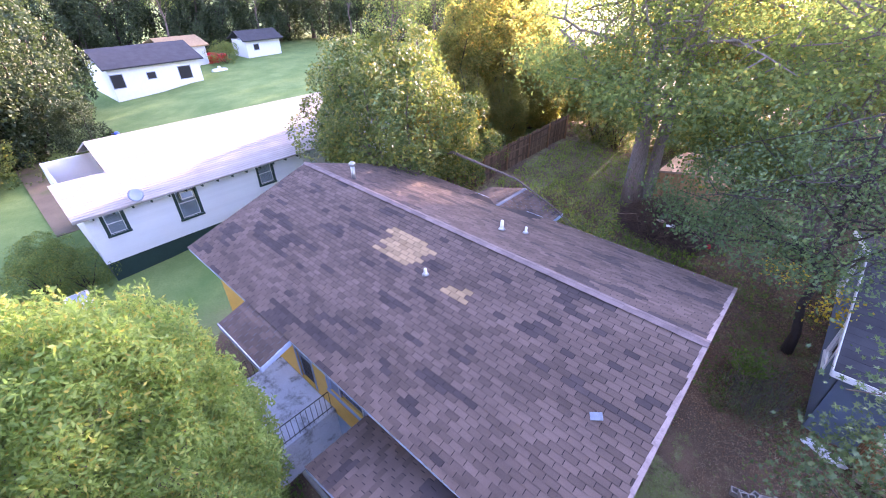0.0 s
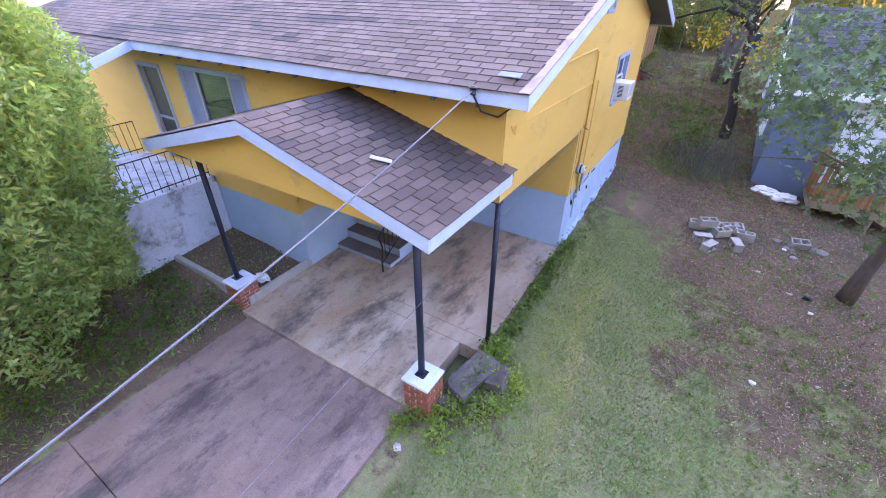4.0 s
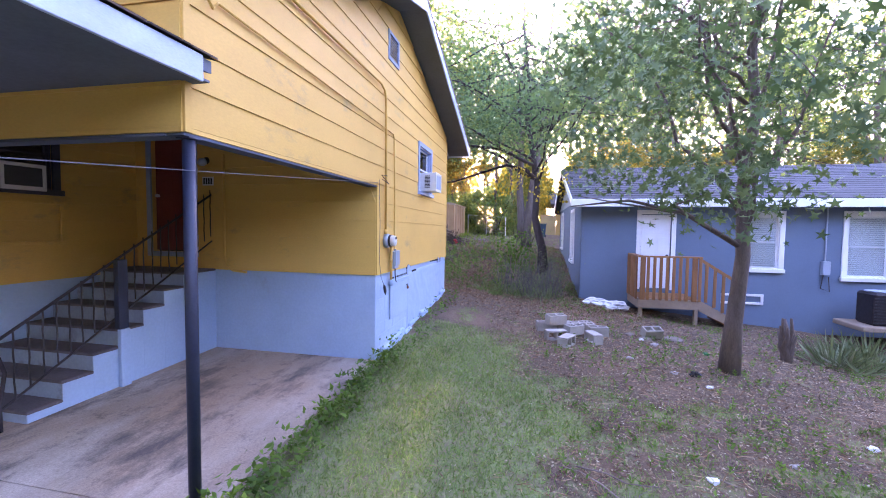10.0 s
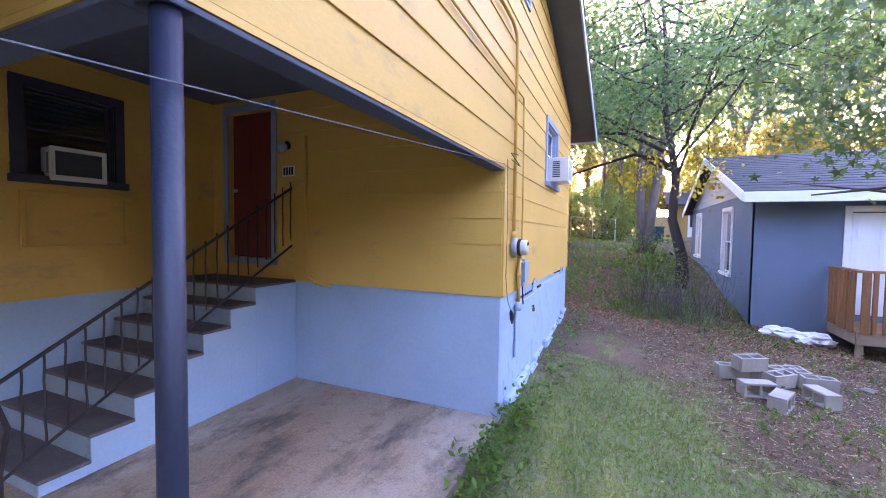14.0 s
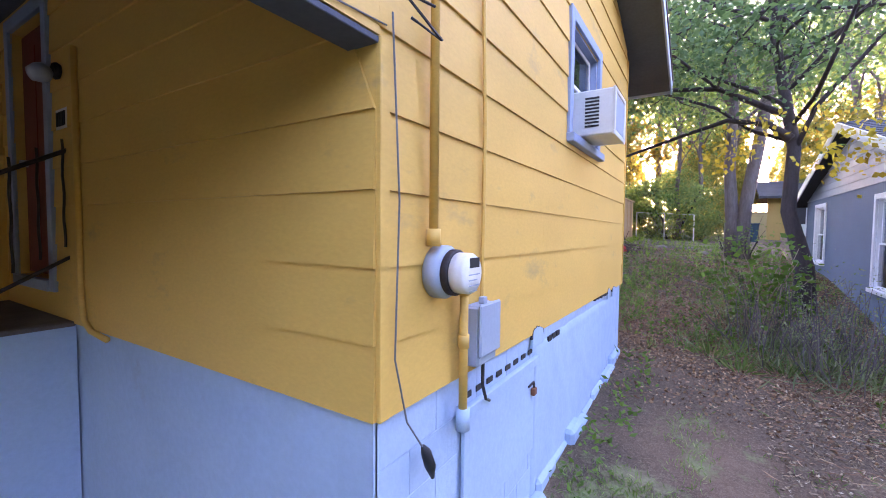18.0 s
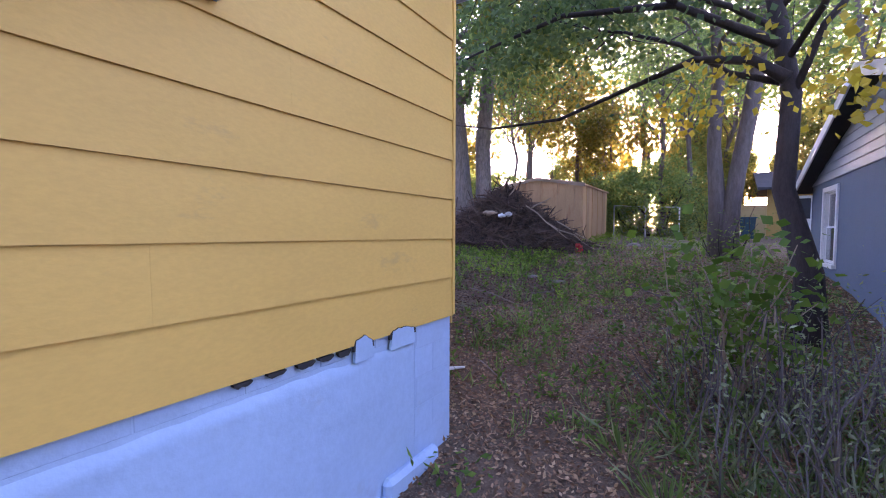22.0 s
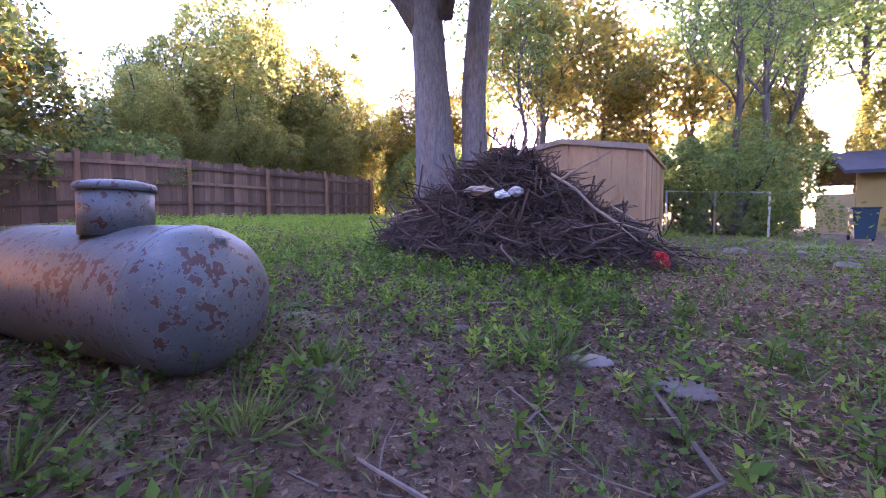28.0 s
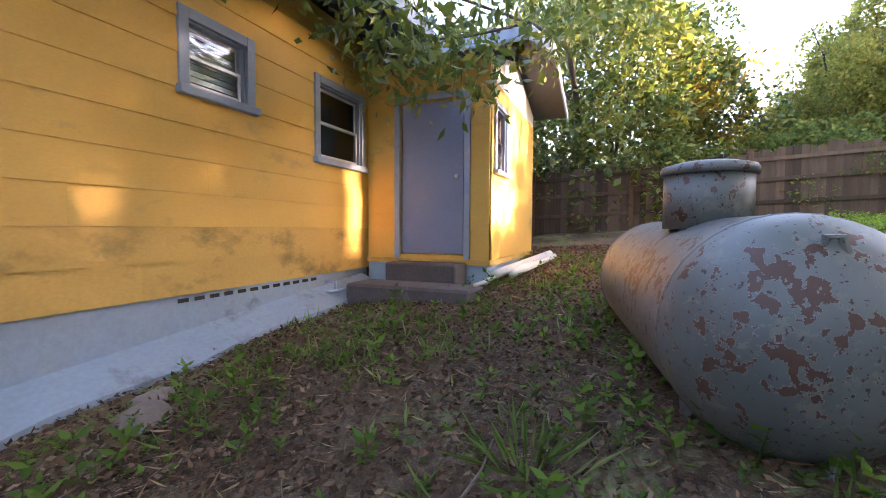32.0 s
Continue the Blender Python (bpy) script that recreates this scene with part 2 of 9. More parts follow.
GREENTRIM = surf("dark_green_trim", (0.02, 0.05, 0.045), 0.2, 4, 40, 0.5, 0.1)
ROCK = surf("pale_field_stone", (0.25, 0.205, 0.175), 0.3, 6, 50, 0.9, 0.6, (0.2, 0.15, 0.11), 5, 0.55, rand=0.3)
PIPEWHITE = surf("dirty_white_pipe", (0.68, 0.66, 0.6), 0.12, 4, 50, 0.45, 0.1, (0.4, 0.35, 0.28), 4, 0.62)
GALV = surf("galvanised_flue_metal", (0.36, 0.37, 0.385), 0.15, 6, 60, 0.38, 0.1, metal=0.85)
REDPLASTIC = surf("faded_red_plastic", (0.55, 0.02, 0.02), 0.15, 4, 40, 0.5, 0.1)
BAGWHITE = surf("crumpled_white_plastic", (0.72, 0.72, 0.74), 0.12, 7, 60, 0.4, 0.4)

LEAF_GUM = leafmat("sweetgum_leaves", (0.085, 0.15, 0.07), (0.17, 0.235, 0.10), 0.38)
LEAF_OAK = leafmat("mixed_green_leaves", (0.15, 0.225, 0.09), (0.27, 0.34, 0.125), 0.75, third=(0.42, 0.29, 0.05))
LEAF_DARK = leafmat("deep_green_leaves", (0.155, 0.235, 0.085), (0.28, 0.345, 0.115), 0.75)
LEAF_SOFT = leafmat("soft_bluish_green_leaves", (0.095, 0.17, 0.08), (0.185, 0.27, 0.12), 0.6)
LEAF_GOLD = leafmat("golden_autumn_leaves", (0.22, 0.20, 0.05), (0.46, 0.33, 0.06), 0.65, third=(0.36, 0.14, 0.03))
LEAF_YELLOW = leafmat("yellow_leaves", (0.50, 0.36, 0.03), (0.62, 0.47, 0.05), 0.5)
LEAF_PINE = leafmat("yellow_green_cedar_sprays", (0.21, 0.335, 0.098), (0.36, 0.465, 0.14), 0.62, third=(0.48, 0.32, 0.07))
# the yellow and gold leaf tones paint in the sunlit tips
LEAF_HOLLY = leafmat("glossy_green_leaves", (0.08, 0.145, 0.045), (0.25, 0.275, 0.065), 0.4, 0.4, third=(0.45, 0.34, 0.07))
LEAF_VINE = leafmat("vine_leaves", (0.19, 0.24, 0.08), (0.42, 0.36, 0.11), 0.78, third=(0.52, 0.26, 0.08))
LEAF_WEED = leafmat("broad_weed_leaves", (0.08, 0.165, 0.028), (0.165, 0.275, 0.045), 0.5, 0.8)
GRASSBLADE = leafmat("grass_blades", (0.14, 0.245, 0.062), (0.265, 0.36, 0.105), 0.5, third=(0.48, 0.41, 0.25))
LITTER = leafmat("dry_fallen_leaves", (0.18, 0.095, 0.052), (0.36, 0.22, 0.12), 0.1, 0.85, third=(0.46, 0.32, 0.19), patch=0.1)

# darker copy of LITTER for the tank side of the yard
LITTER_DARK = leafmat("darker_fallen_leaves", (0.078, 0.041, 0.024), (0.175, 0.098, 0.055), 0.1, 0.8, third=(0.27, 0.18, 0.11), patch=0.1)
LITTER_PALE = leafmat("pale_dry_litter", (0.20, 0.14, 0.085), (0.36, 0.275, 0.175), 0.1, 0.85, third=(0.52, 0.45, 0.33), patch=0.15)


def worn_slab(name, base, pale, oil, orange, seed):
    """Old concrete: worn pale patches, dark oil and damp stains, rusty soil washed over it, and fine grit."""
    m, t, b, _ = nodes(name)
    grit = nz(t, 55, 4, 0.7, offset=seed)
    col = mix(t, ramp(t, nz(t, 0.8, 6, 0.65, (1.5, 0.6, 1), seed), [(0.36, 0.0), (0.66, 1.0)]), base, pale)
    col = mix(t, ramp(t, nz(t, 0.55, 5, 0.6, (1.0, 0.5, 1), seed + 3), [(0.46, 0.0), (0.66, 0.75)]), col, orange)
    col = mix(t, ramp(t, nz(t, 1.1, 7, 0.72, (1.2, 0.55, 1), seed + 7), [(0.50, 0.0), (0.64, 0.85)]), col, oil)
    col = mix(t, ramp(t, nz(t, 4.5, 7, 0.75, None, seed + 11), [(0.55, 0.0), (0.70, 0.6)]), col, oil)
    col = mix(t, 0.45, col, mix(t, 1.0, col, ramp(t, grit, [(0.3, 0.45), (0.72, 1.5)]), "MULTIPLY"))
    t.links.new(col, b.inputs["Base Color"])
    b.inputs["Roughness"].default_value, b.inputs["Specular IOR Level"].default_value = 0.85, 0.35
    bump(t, b, grit, 0.35, 0.006)
    return m


CONCRETE = worn_slab("stained_drive_concrete", (0.17, 0.118, 0.10), (0.28, 0.20, 0.17), (0.06, 0.046, 0.044), (0.22, 0.135, 0.10), 21.0)
SLABCON = worn_slab("worn_carport_slab", (0.30, 0.225, 0.165), (0.47, 0.385, 0.31), (0.085, 0.068, 0.06), (0.36, 0.22, 0.13), 2.0)
COILDARK = surf("dark_coil_fins", (0.05, 0.052, 0.06), 0.3, 4, 90, 0.5, 0.3, stretch=(1, 1, 6))
GREYWIRE = surf("weathered_grey_wire", (0.12, 0.12, 0.135), 0.2, 6, 60, 0.6, 0.1)
# far leaves: the shade of the woods is put into this dark green
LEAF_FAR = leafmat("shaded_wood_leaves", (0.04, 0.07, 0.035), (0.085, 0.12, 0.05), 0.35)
SHINGLE_DARK = surf("dark_worn_shingle", (0.066, 0.048, 0.045), 0.3, 1.2, 120, 0.92, 0.5, island=0.3)
SHINGLE_RIDGE = surf("worn_ridge_shingle", (0.215, 0.16, 0.15), 0.3, 2.0, 90, 0.92, 0.4, (0.12, 0.088, 0.085), 1.2, 0.5, rand=0.25)
SHINGLE_PALE = surf("pale_worn_shingle_edge", (0.33, 0.25, 0.225), 0.3, 3.0, 90, 0.92, 0.4, (0.17, 0.125, 0.12), 2.5, 0.5)
# ---- geometry helpers ----
class Shape:
    """Collects vertices and faces of one mesh."""

    def __init__(self):
        self.v, self.f = [], []

    def add(self, vs, fs, m=None):
        k = len(self.v)
        self.v += [tuple(m @ Vector(p)) if m else tuple(p) for p in vs]
        self.f += [tuple(i + k for i in f) for f in fs]
        return self

    def box(self, lo, hi, m=None, bev=0.0):
        (a, b, c), (d, e, f) = lo, hi
        if bev <= 0:
            vs = [(x, y, z) for x in (a, d) for y in (b, e) for z in (c, f)]
            return self.add(vs, [(0, 1, 3, 2), (4, 6, 7, 5), (0, 4, 5, 1), (2, 3, 7, 6), (0, 2, 6, 4), (1, 5, 7, 3)], m)
        q = min(bev, (d - a) * 0.45, (e - b) * 0.45, (f - c) * 0.45)
        bm = bmesh.new()
        bmesh.ops.create_cube(bm, size=1)
        bmesh.ops.scale(bm, vec=(d - a, e - b, f - c), verts=bm.verts)
        bmesh.ops.translate(bm, vec=((a + d) / 2, (b + e) / 2, (c + f) / 2), verts=bm.verts)
        bmesh.ops.bevel(bm, geom=bm.edges, offset=q, segments=1, affect="EDGES")
        bm.verts.index_update()
        self.add([p.co for p in bm.verts], [[p.index for p in g.verts] for g in bm.faces], m)
        bm.free()
        return self

    def tube(self, pts, rad, sides=8, caps=True, m=None):
        pts = [Vector(p) for p in pts]
        rr = rad if isinstance(rad, (list, tuple)) else [rad] * len(pts)
        k, vs, fs = len(self.v), [], []
        up = Vector((0.13, 0.29, 0.95))
        for i, p in enumerate(pts):
            d = (pts[min(i + 1, len(pts) - 1)] - pts[max(i - 1, 0)]).normalized()
            s = d.cross(up)
            if s.length < 0.15:
                s = d.cross(Vector((1, 0.1, 0)))
            s.normalize()
            t = s.cross(d)
            for j in range(sides):
                a = 2 * math.pi * j / sides
                vs.append(p + (s * math.cos(a) + t * math.sin(a)) * rr[i])
        for i in range(len(pts) - 1):
            for j in range(sides):
                q = (j + 1) % sides
                fs.append((i * sides + j, i * sides + q, (i + 1) * sides + q, (i + 1) * sides + j))
        if caps:
            fs += [tuple(range(sides - 1, -1, -1)), tuple((len(pts) - 1) * sides + j for j in range(sides))]
        return self.add(vs, fs, m)

    def lathe(self, prof, sides=24, m=None):
        """Profile of (radius, height) pairs turned about z."""
        vs, fs = [], []
        for r, z in prof:
            vs += [(r * math.cos(2 * math.pi * j / sides), r * math.sin(2 * math.pi * j / sides), z) for j in range(sides)]
        for i in range(len(prof) - 1):
            for j in range(sides):
                q = (j + 1) % sides
                fs.append((i * sides + j, i * sides + q, (i + 1) * sides + q, (i + 1) * sides + j))
        fs += [tuple(range(sides - 1, -1, -1)), tuple((len(prof) - 1) * sides + j for j in range(sides))]
        return self.add(vs, fs, m)

    def prism(self, poly, lo, hi, m=None):
        """Polygon of (u, v) pairs, given the way round that faces +n, between n = lo and n = hi."""
        n = len(poly)
        vs = [(u, v, lo) for u, v in poly] + [(u, v, hi) for u, v in poly]
        fs = [tuple(range(n - 1, -1, -1)), tuple(range(n, 2 * n))] + [(i, (i + 1) % n, n + (i + 1) % n, n + i) for i in range(n)]
        return self.add(vs, fs, m)

    def mesh(self, name, mat, smooth=False):
        me = bpy.data.meshes.new(name)
        me.from_pydata(self.v, [], self.f)
        me.materials.append(mat)
        if smooth:
            me.polygons.foreach_set("use_smooth", [True] * len(me.polygons))
        return me


def part(name, shape, mat, parent=None, label="", smooth=False):
    ob = new(name, shape if isinstance(shape, bpy.types.Mesh) else shape.mesh(name, mat, smooth))
    if parent:
        ob.parent = parent
    return tagged(ob, label)


def thing(name, label, category, group="", kind=""):
    return tagged(new(name), label, category, group, kind)


def piece(name, me, m, parent):
    """One piece that shares its mesh with its like."""
    ob = new(name, me)
    ob.parent = parent
    ob.matrix_basis = m
    return ob


def frame_of(origin, u, n):
    """Wall axes: u along the wall, z up, n out of it."""
    u, n = Vector(u), Vector(n)
    m = Matrix.Identity(4)
    for i, c in enumerate((u, Vector((0, 0, 1)), n)):
        m[0][i], m[1][i], m[2][i] = c
    m.translation = Vector(origin)
    return m


def cut(rects, holes):
    """Rectangles (u0, v0, u1, v1) less the holes."""
    for a, b, c, d in holes:
        out = []
        for u0, v0, u1, v1 in rects:
            if c <= u0 or a >= u1 or d <= v0 or b >= v1:
                out.append((u0, v0, u1, v1))
                continue
            if a > u0: out.append((u0, v0, a, v1))
            if c < u1: out.append((c, v0, u1, v1))
            m0, m1 = max(a, u0), min(c, u1)
            if b > v0: out.append((m0, v0, m1, b))
            if d < v1: out.append((m0, d, m1, v1))
        rects = out
    return rects


def clad(parent, m, v0, v1, lo, hi, holes, mat, expo=0.2765, joint=3.66, low_mat=None, start=0.0, name="board"):
    """Lap siding: boards of their own, each proud at its foot, cut round the openings and under the slopes."""
    rng, k, v = random.Random(int(v0 * 100) + len(holes)), 0, v0
    while v < v1 - 0.02:
        top = min(v + expo, v1)
        ends = [max(lo(v), lo(top)), min(hi(v), hi(top))]
        low, high = min(lo(v), lo(top)), max(hi(v), hi(top))
        cuts, u = [low], low + joint * (0.35 + 0.5 * ((k * 0.41 + start) % 1))
        while u < high - 0.4:
            cuts.append(u)
            u += joint
        cuts.append(high)
        for a, b in zip(cuts, cuts[1:]):
            for u0, w0, u1, w1 in cut([(a + 0.0002, v, b - 0.0002, top)], holes):
                q0, q1 = max(u0, lo(w0)), min(u1, hi(w0))
                p0, p1 = max(u0, lo(w1)), min(u1, hi(w1))
                if q1 - q0 < 0.02:
                    continue
                if p1 < p0:
                    p0 = p1 = (p0 + p1) / 2
                n0 = 0.016 - 0.011 * (w0 - v) / expo
                n1 = 0.016 - 0.011 * (w1 - v) / expo
                vs = [(q0, w0, 0), (q1, w0, 0), (p1, w1, 0), (p0, w1, 0), (q0, w0 + 0.001, n0), (q1, w0 + 0.001, n0), (p1, w1, n1), (p0, w1, n1)]
                s = Shape().add(vs, [(3, 2, 1, 0), (4, 5, 6, 7), (0, 1, 5, 4), (1, 2, 6, 5), (2, 3, 7, 6), (3, 0, 4, 7)], m)
                part(name, s, low_mat if low_mat and k < 2 else mat, parent)
        v, k = top, k + 1


def shell(m, rects, holes, thick, name, mat, parent, label=""):
    """A wall slab with openings, in one welded piece."""
    cells = cut(rects, holes)
    us = sorted({round(c, 5) for r in cells for c in (r[0], r[2])})
    vs = sorted({round(c, 5) for r in cells for c in (r[1], r[3])})
    full = set()
    for i in range(len(us) - 1):
        for j in range(len(vs) - 1):
            u, v = (us[i] + us[i + 1]) / 2, (vs[j] + vs[j + 1]) / 2
            if any(a < u < c and b < v < d for a, b, c, d in cells):
                full.add((i, j))
    index, pts, fs = {}, [], []

    def at(i, j, k):
        if (i, j, k) not in index:
            index[(i, j, k)] = len(pts)
            pts.append((us[i], vs[j], -thick if k == 0 else 0.0))
        return index[(i, j, k)]

    for i, j in full:
        q = [(i, j), (i + 1, j), (i + 1, j + 1), (i, j + 1)]
        fs.append(tuple(at(*p, 1) for p in q))
        fs.append(tuple(at(*p, 0) for p in q[::-1]))
        for (p, r), (di, dj) in zip(zip(q, q[1:] + q[:1]), ((0, -1), (1, 0), (0, 1), (-1, 0))):
            if (i + di, j + dj) not in full:
                fs.append((at(*p, 0), at(*r, 0), at(*r, 1), at(*p, 1)))
    return part(name, Shape().add(pts, fs, m), mat, parent, label)


def window(parent, m, u0, v0, u1, v1, trim, sash, name="window", tw=0.09, sill=True, split=0.5, blind=None, depth=0.1, gap=0.0):
    """A double-hung window in a wall: casing, sill, two sashes and two panes."""
    w = part(name, Shape().box((u0, v0, -depth), (u0 + 0.02, v1, -0.002), m).box((u1 - 0.02, v0, -depth), (u1, v1, -0.002), m).box((u0 + 0.02, v1 - 0.02, -depth), (u1 - 0.02, v1, -0.002), m).box((u0 + 0.02, v0, -depth), (u1 - 0.02, v0 + 0.02, -0.002), m), trim, parent, "window with painted casing")
    c = Shape()
    c.box((u0 - tw, v0 - tw * 0.3, 0.0), (u0, v1 + tw, 0.034), m, 0.004).box((u1, v0 - tw * 0.3, 0.0), (u1 + tw, v1 + tw, 0.034), m, 0.004)
    c.box((u0, v1, 0.0), (u1, v1 + tw, 0.033), m, 0.004)
    part("frame", c, trim, w)
    if sill:
        part("sill", Shape().box((u0 - tw - 0.02, v0 - tw * 0.8, 0.0), (u1 + tw + 0.02, v0 - 0.001, 0.075), m, 0.006), trim, w)
    mid = v0 + (v1 - v0) * split
    for a, b, n in ((v0 + 0.021, mid + 0.015 + gap, -0.035), (mid - 0.015, v1 - 0.021, -0.062)):
        s, q = Shape(), 0.032
        x0, x1 = u0 + 0.021, u1 - 0.021
        s.box((x0, a, n - 0.02), (x0 + q, b, n), m, 0.003).box((x1 - q, a, n - 0.02), (x1, b, n), m, 0.003)
        s.box((x0 + q, a, n - 0.02), (x1 - q, a + q, n), m, 0.003).box((x0 + q, b - q, n - 0.02), (x1 - q, b, n), m, 0.003)
        part("sash", s, sash, w)
        p = part("pane", Shape().box((x0 + q, a + q, n - 0.012), (x1 - q, b - q, n - 0.008), m), GLASS, w)
        p.visible_shadow = False
    if blind:
        s = Shape()
        n = max(3, int((v1 - v0 - 0.06) / 0.05))
        for i in range(n):
            z = v0 + 0.03 + i * (v1 - v0 - 0.06) / n
            s.box((u0 + 0.03, z, -depth + 0.006), (u1 - 0.03, z + 0.046, -depth + 0.009 + 0.004 * (i % 2)), m)
        part("blind", s, blind, w)
    return w


def lerp_at(x, xs, ys):
    return float(np.interp(x, xs, ys))


GY = [-60, -12, -3, 0, 4, 6.5, 8.45, 10, 12.3, 15.7, 22.6, 30, 60, 200]
GZ = [-1.0, -0.35, -0.10, -0.03, 0.15, 0.30, 0.47, 0.56, 0.74, 1.2, 1.58, 1.75, 2.2, 3.0]
GS = [0.0, 0.005, 0.01, 0.02, 0.05, 0.07, 0.085, 0.09, 0.085, 0.07, 0.055, 0.05, 0.0, 0.0]


def ground_z(x, y):
    """Height of the ground: it climbs to the back of the lot and falls to the neighbour's side."""
    s = lerp_at(y, GY, GS)
    xx = max(-16.0, min(16.0, x))
    side = -s * xx * (1.0 if xx < 0 else 1.25)
    if x < -15:
        side *= max(0.0, 1 - (-15 - x) / 12)
    return lerp_at(y, GY, GZ) + side


def leaf_mesh(name, pts, size, mat, seed, flat=0.0, long=1.6, star=False, jit=0.35, droop=0.0, dirs=None):
    """Many small leaves at the given points, each with a folded midrib, or five-lobed."""
    rs = np.random.RandomState(seed)
    pts = np.asarray(pts, dtype=np.float64)
    n = len(pts)
    d = rs.normal(size=(n, 3))
    d[:, 2] = d[:, 2] * (1 - flat) - droop
    if dirs is not None:
        d = np.asarray(dirs, dtype=np.float64)
    d /= np.linalg.norm(d, axis=1)[:, None] + 1e-9
    o = rs.normal(size=(n, 3))
    o[:, 2] += flat * 3
    s = np.cross(d, o)
    s /= np.linalg.norm(s, axis=1)[:, None] + 1e-9
    nn = np.cross(d, s)
    L = (size * (1 - jit + 2 * jit * rs.rand(n)))[:, None]
    W = L / long
    if star:
        ring = []
        for k in range(10):
            a, r = math.pi * k / 5, (1.0 if k % 2 == 0 else 0.36)
            ring.append((math.cos(a) * r, math.sin(a) * r))
        vs = [pts + nn * L * 0.06] + [pts + d * L * 0.55 * cx + s * L * 0.55 * cy - nn * L * 0.05 * (1 - k % 2) for k, (cx, cy) in enumerate(ring)]
        tri = [(0, k + 1, (k + 1) % 10 + 1) for k in range(10)]
    else:
        vs = [pts, pts + d * L * 0.45 + s * W * 0.5 + nn * L * 0.06, pts + d * L, pts + d * L * 0.45 - s * W * 0.5 + nn * L * 0.06]
        tri = [(0, 1, 2), (0, 2, 3)]
    k = len(vs)
    v = np.stack(vs, axis=1).reshape(-1, 3)
    f = (np.arange(n)[:, None, None] * k + np.array(tri)[None]).reshape(-1)
    me = bpy.data.meshes.new(name)
    me.vertices.add(len(v))
    me.vertices.foreach_set("co", v.astype(np.float32).ravel())
    nf = n * len(tri)
    me.loops.add(nf * 3)
    me.loops.foreach_set("vertex_index", f.astype(np.int32))
    me.polygons.add(nf)
    me.polygons.foreach_set("loop_start", np.arange(0, nf * 3, 3, dtype=np.int32))
    me.materials.append(mat)
    me.update(calc_edges=True)
    return me


def wander(a, b, n, amp, rng, sag=0.0):
    a, b = Vector(a), Vector(b)
    out = []
    L = (b - a).length
    for i in range(n + 1):
        f = i / n
        w = math.sin(math.pi * f) * amp * L
        out.append(a.lerp(b, f) + Vector((rng.uniform(-w, w), rng.uniform(-w, w), rng.uniform(-w, w) * 0.6 - sag * math.sin(math.pi * f) * L)))
    return out


def tree(name, label, base, top, r0, crown, radii, limbs, leaves, size, bark, leafm, seed, star=False, spread=0.42, clumps=7, lean=(0, 0), fork=0.35, hollow=0.45, trunks=None, group="", long=1.6, droop=0.15, flat=0.25, low=-0.55):
    """A tree: tapered trunk, limbs with branches, and a crown of leaf clumps at the branch ends."""
    rng = random.Random(seed)
    t = thing(name, label, "tree", group)
    base = Vector(base)
    t.location = base
    z0 = 0
    pts = wander((0, 0, -0.3), (lean[0], lean[1], top), 8, 0.018, rng)
    rad = [r0 * (1.55 if i == 0 else 1.12 if i == 1 else 1.0) * (1 - 0.80 * (i / 8) ** 1.3) for i in range(9)]
    part("trunk", Shape().tube(pts, rad, 10), bark, t, "", True)
    C, cents = Vector(crown) - base, []
    for i in range(limbs):
        f = fork + (0.97 - fork) * (i + rng.random() * 0.6) / limbs
        q = f * 8
        a = pts[int(q)].lerp(pts[min(int(q) + 1, 8)], q % 1)
        th = i * 2.4 + rng.uniform(-0.5, 0.5)
        rr = rng.uniform(0.62, 1.0)
        ph = rng.uniform(low, 0.9)
        e = C + Vector((math.cos(th) * math.cos(ph) * radii[0] * rr, math.sin(th) * math.cos(ph) * radii[1] * rr, math.sin(ph) * radii[2] * rr))
        r = r0 * (0.42 - 0.2 * f)
        path = wander(a, e, 6, 0.06, rng)
        s = Shape().tube(path, [max(0.012, r * (1 - 0.85 * k / 6)) for k in range(7)], 6)
        cents.append(e)
        for j in range(clumps):
            g = 0.35 + 0.6 * (j + rng.random()) / clumps
            k = g * 6
            p = path[int(k)].lerp(path[min(int(k) + 1, 6)], k % 1)
            d = Vector((rng.gauss(0, 1), rng.gauss(0, 1), rng.gauss(0.1, 0.7))).normalized()
            ln = (radii[0] + radii[1] + radii[2]) / 3 * spread * rng.uniform(0.5, 1.1)
            e2 = p + d * ln
            s.tube(wander(p, e2, 3, 0.09, rng), [max(0.007, r * 0.32), max(0.006, r * 0.22), 0.006, 0.004], 5, False)
            cents.append(e2)
            cents.append(p.lerp(e2, 0.6))
        part("limb", s, bark, t, "", True)
    rs = np.random.RandomState(seed)
    cents = np.array([tuple(c) for c in cents])
    w = rs.rand(len(cents)) ** hollow
    pick = rs.choice(len(cents), leaves, p=w / w.sum())
    sg = (radii[0] + radii[1] + radii[2]) / 3 * 0.13
    off = rs.normal(size=(leaves, 3)) * sg * (0.6 + 0.8 * rs.rand(len(cents))[pick])[:, None] * (1, 1, 0.7)
    part("crown", leaf_mesh("crown", cents[pick] + off, size, leafm, seed + 1, flat, long, star, droop=droop), leafm, t)
    return t

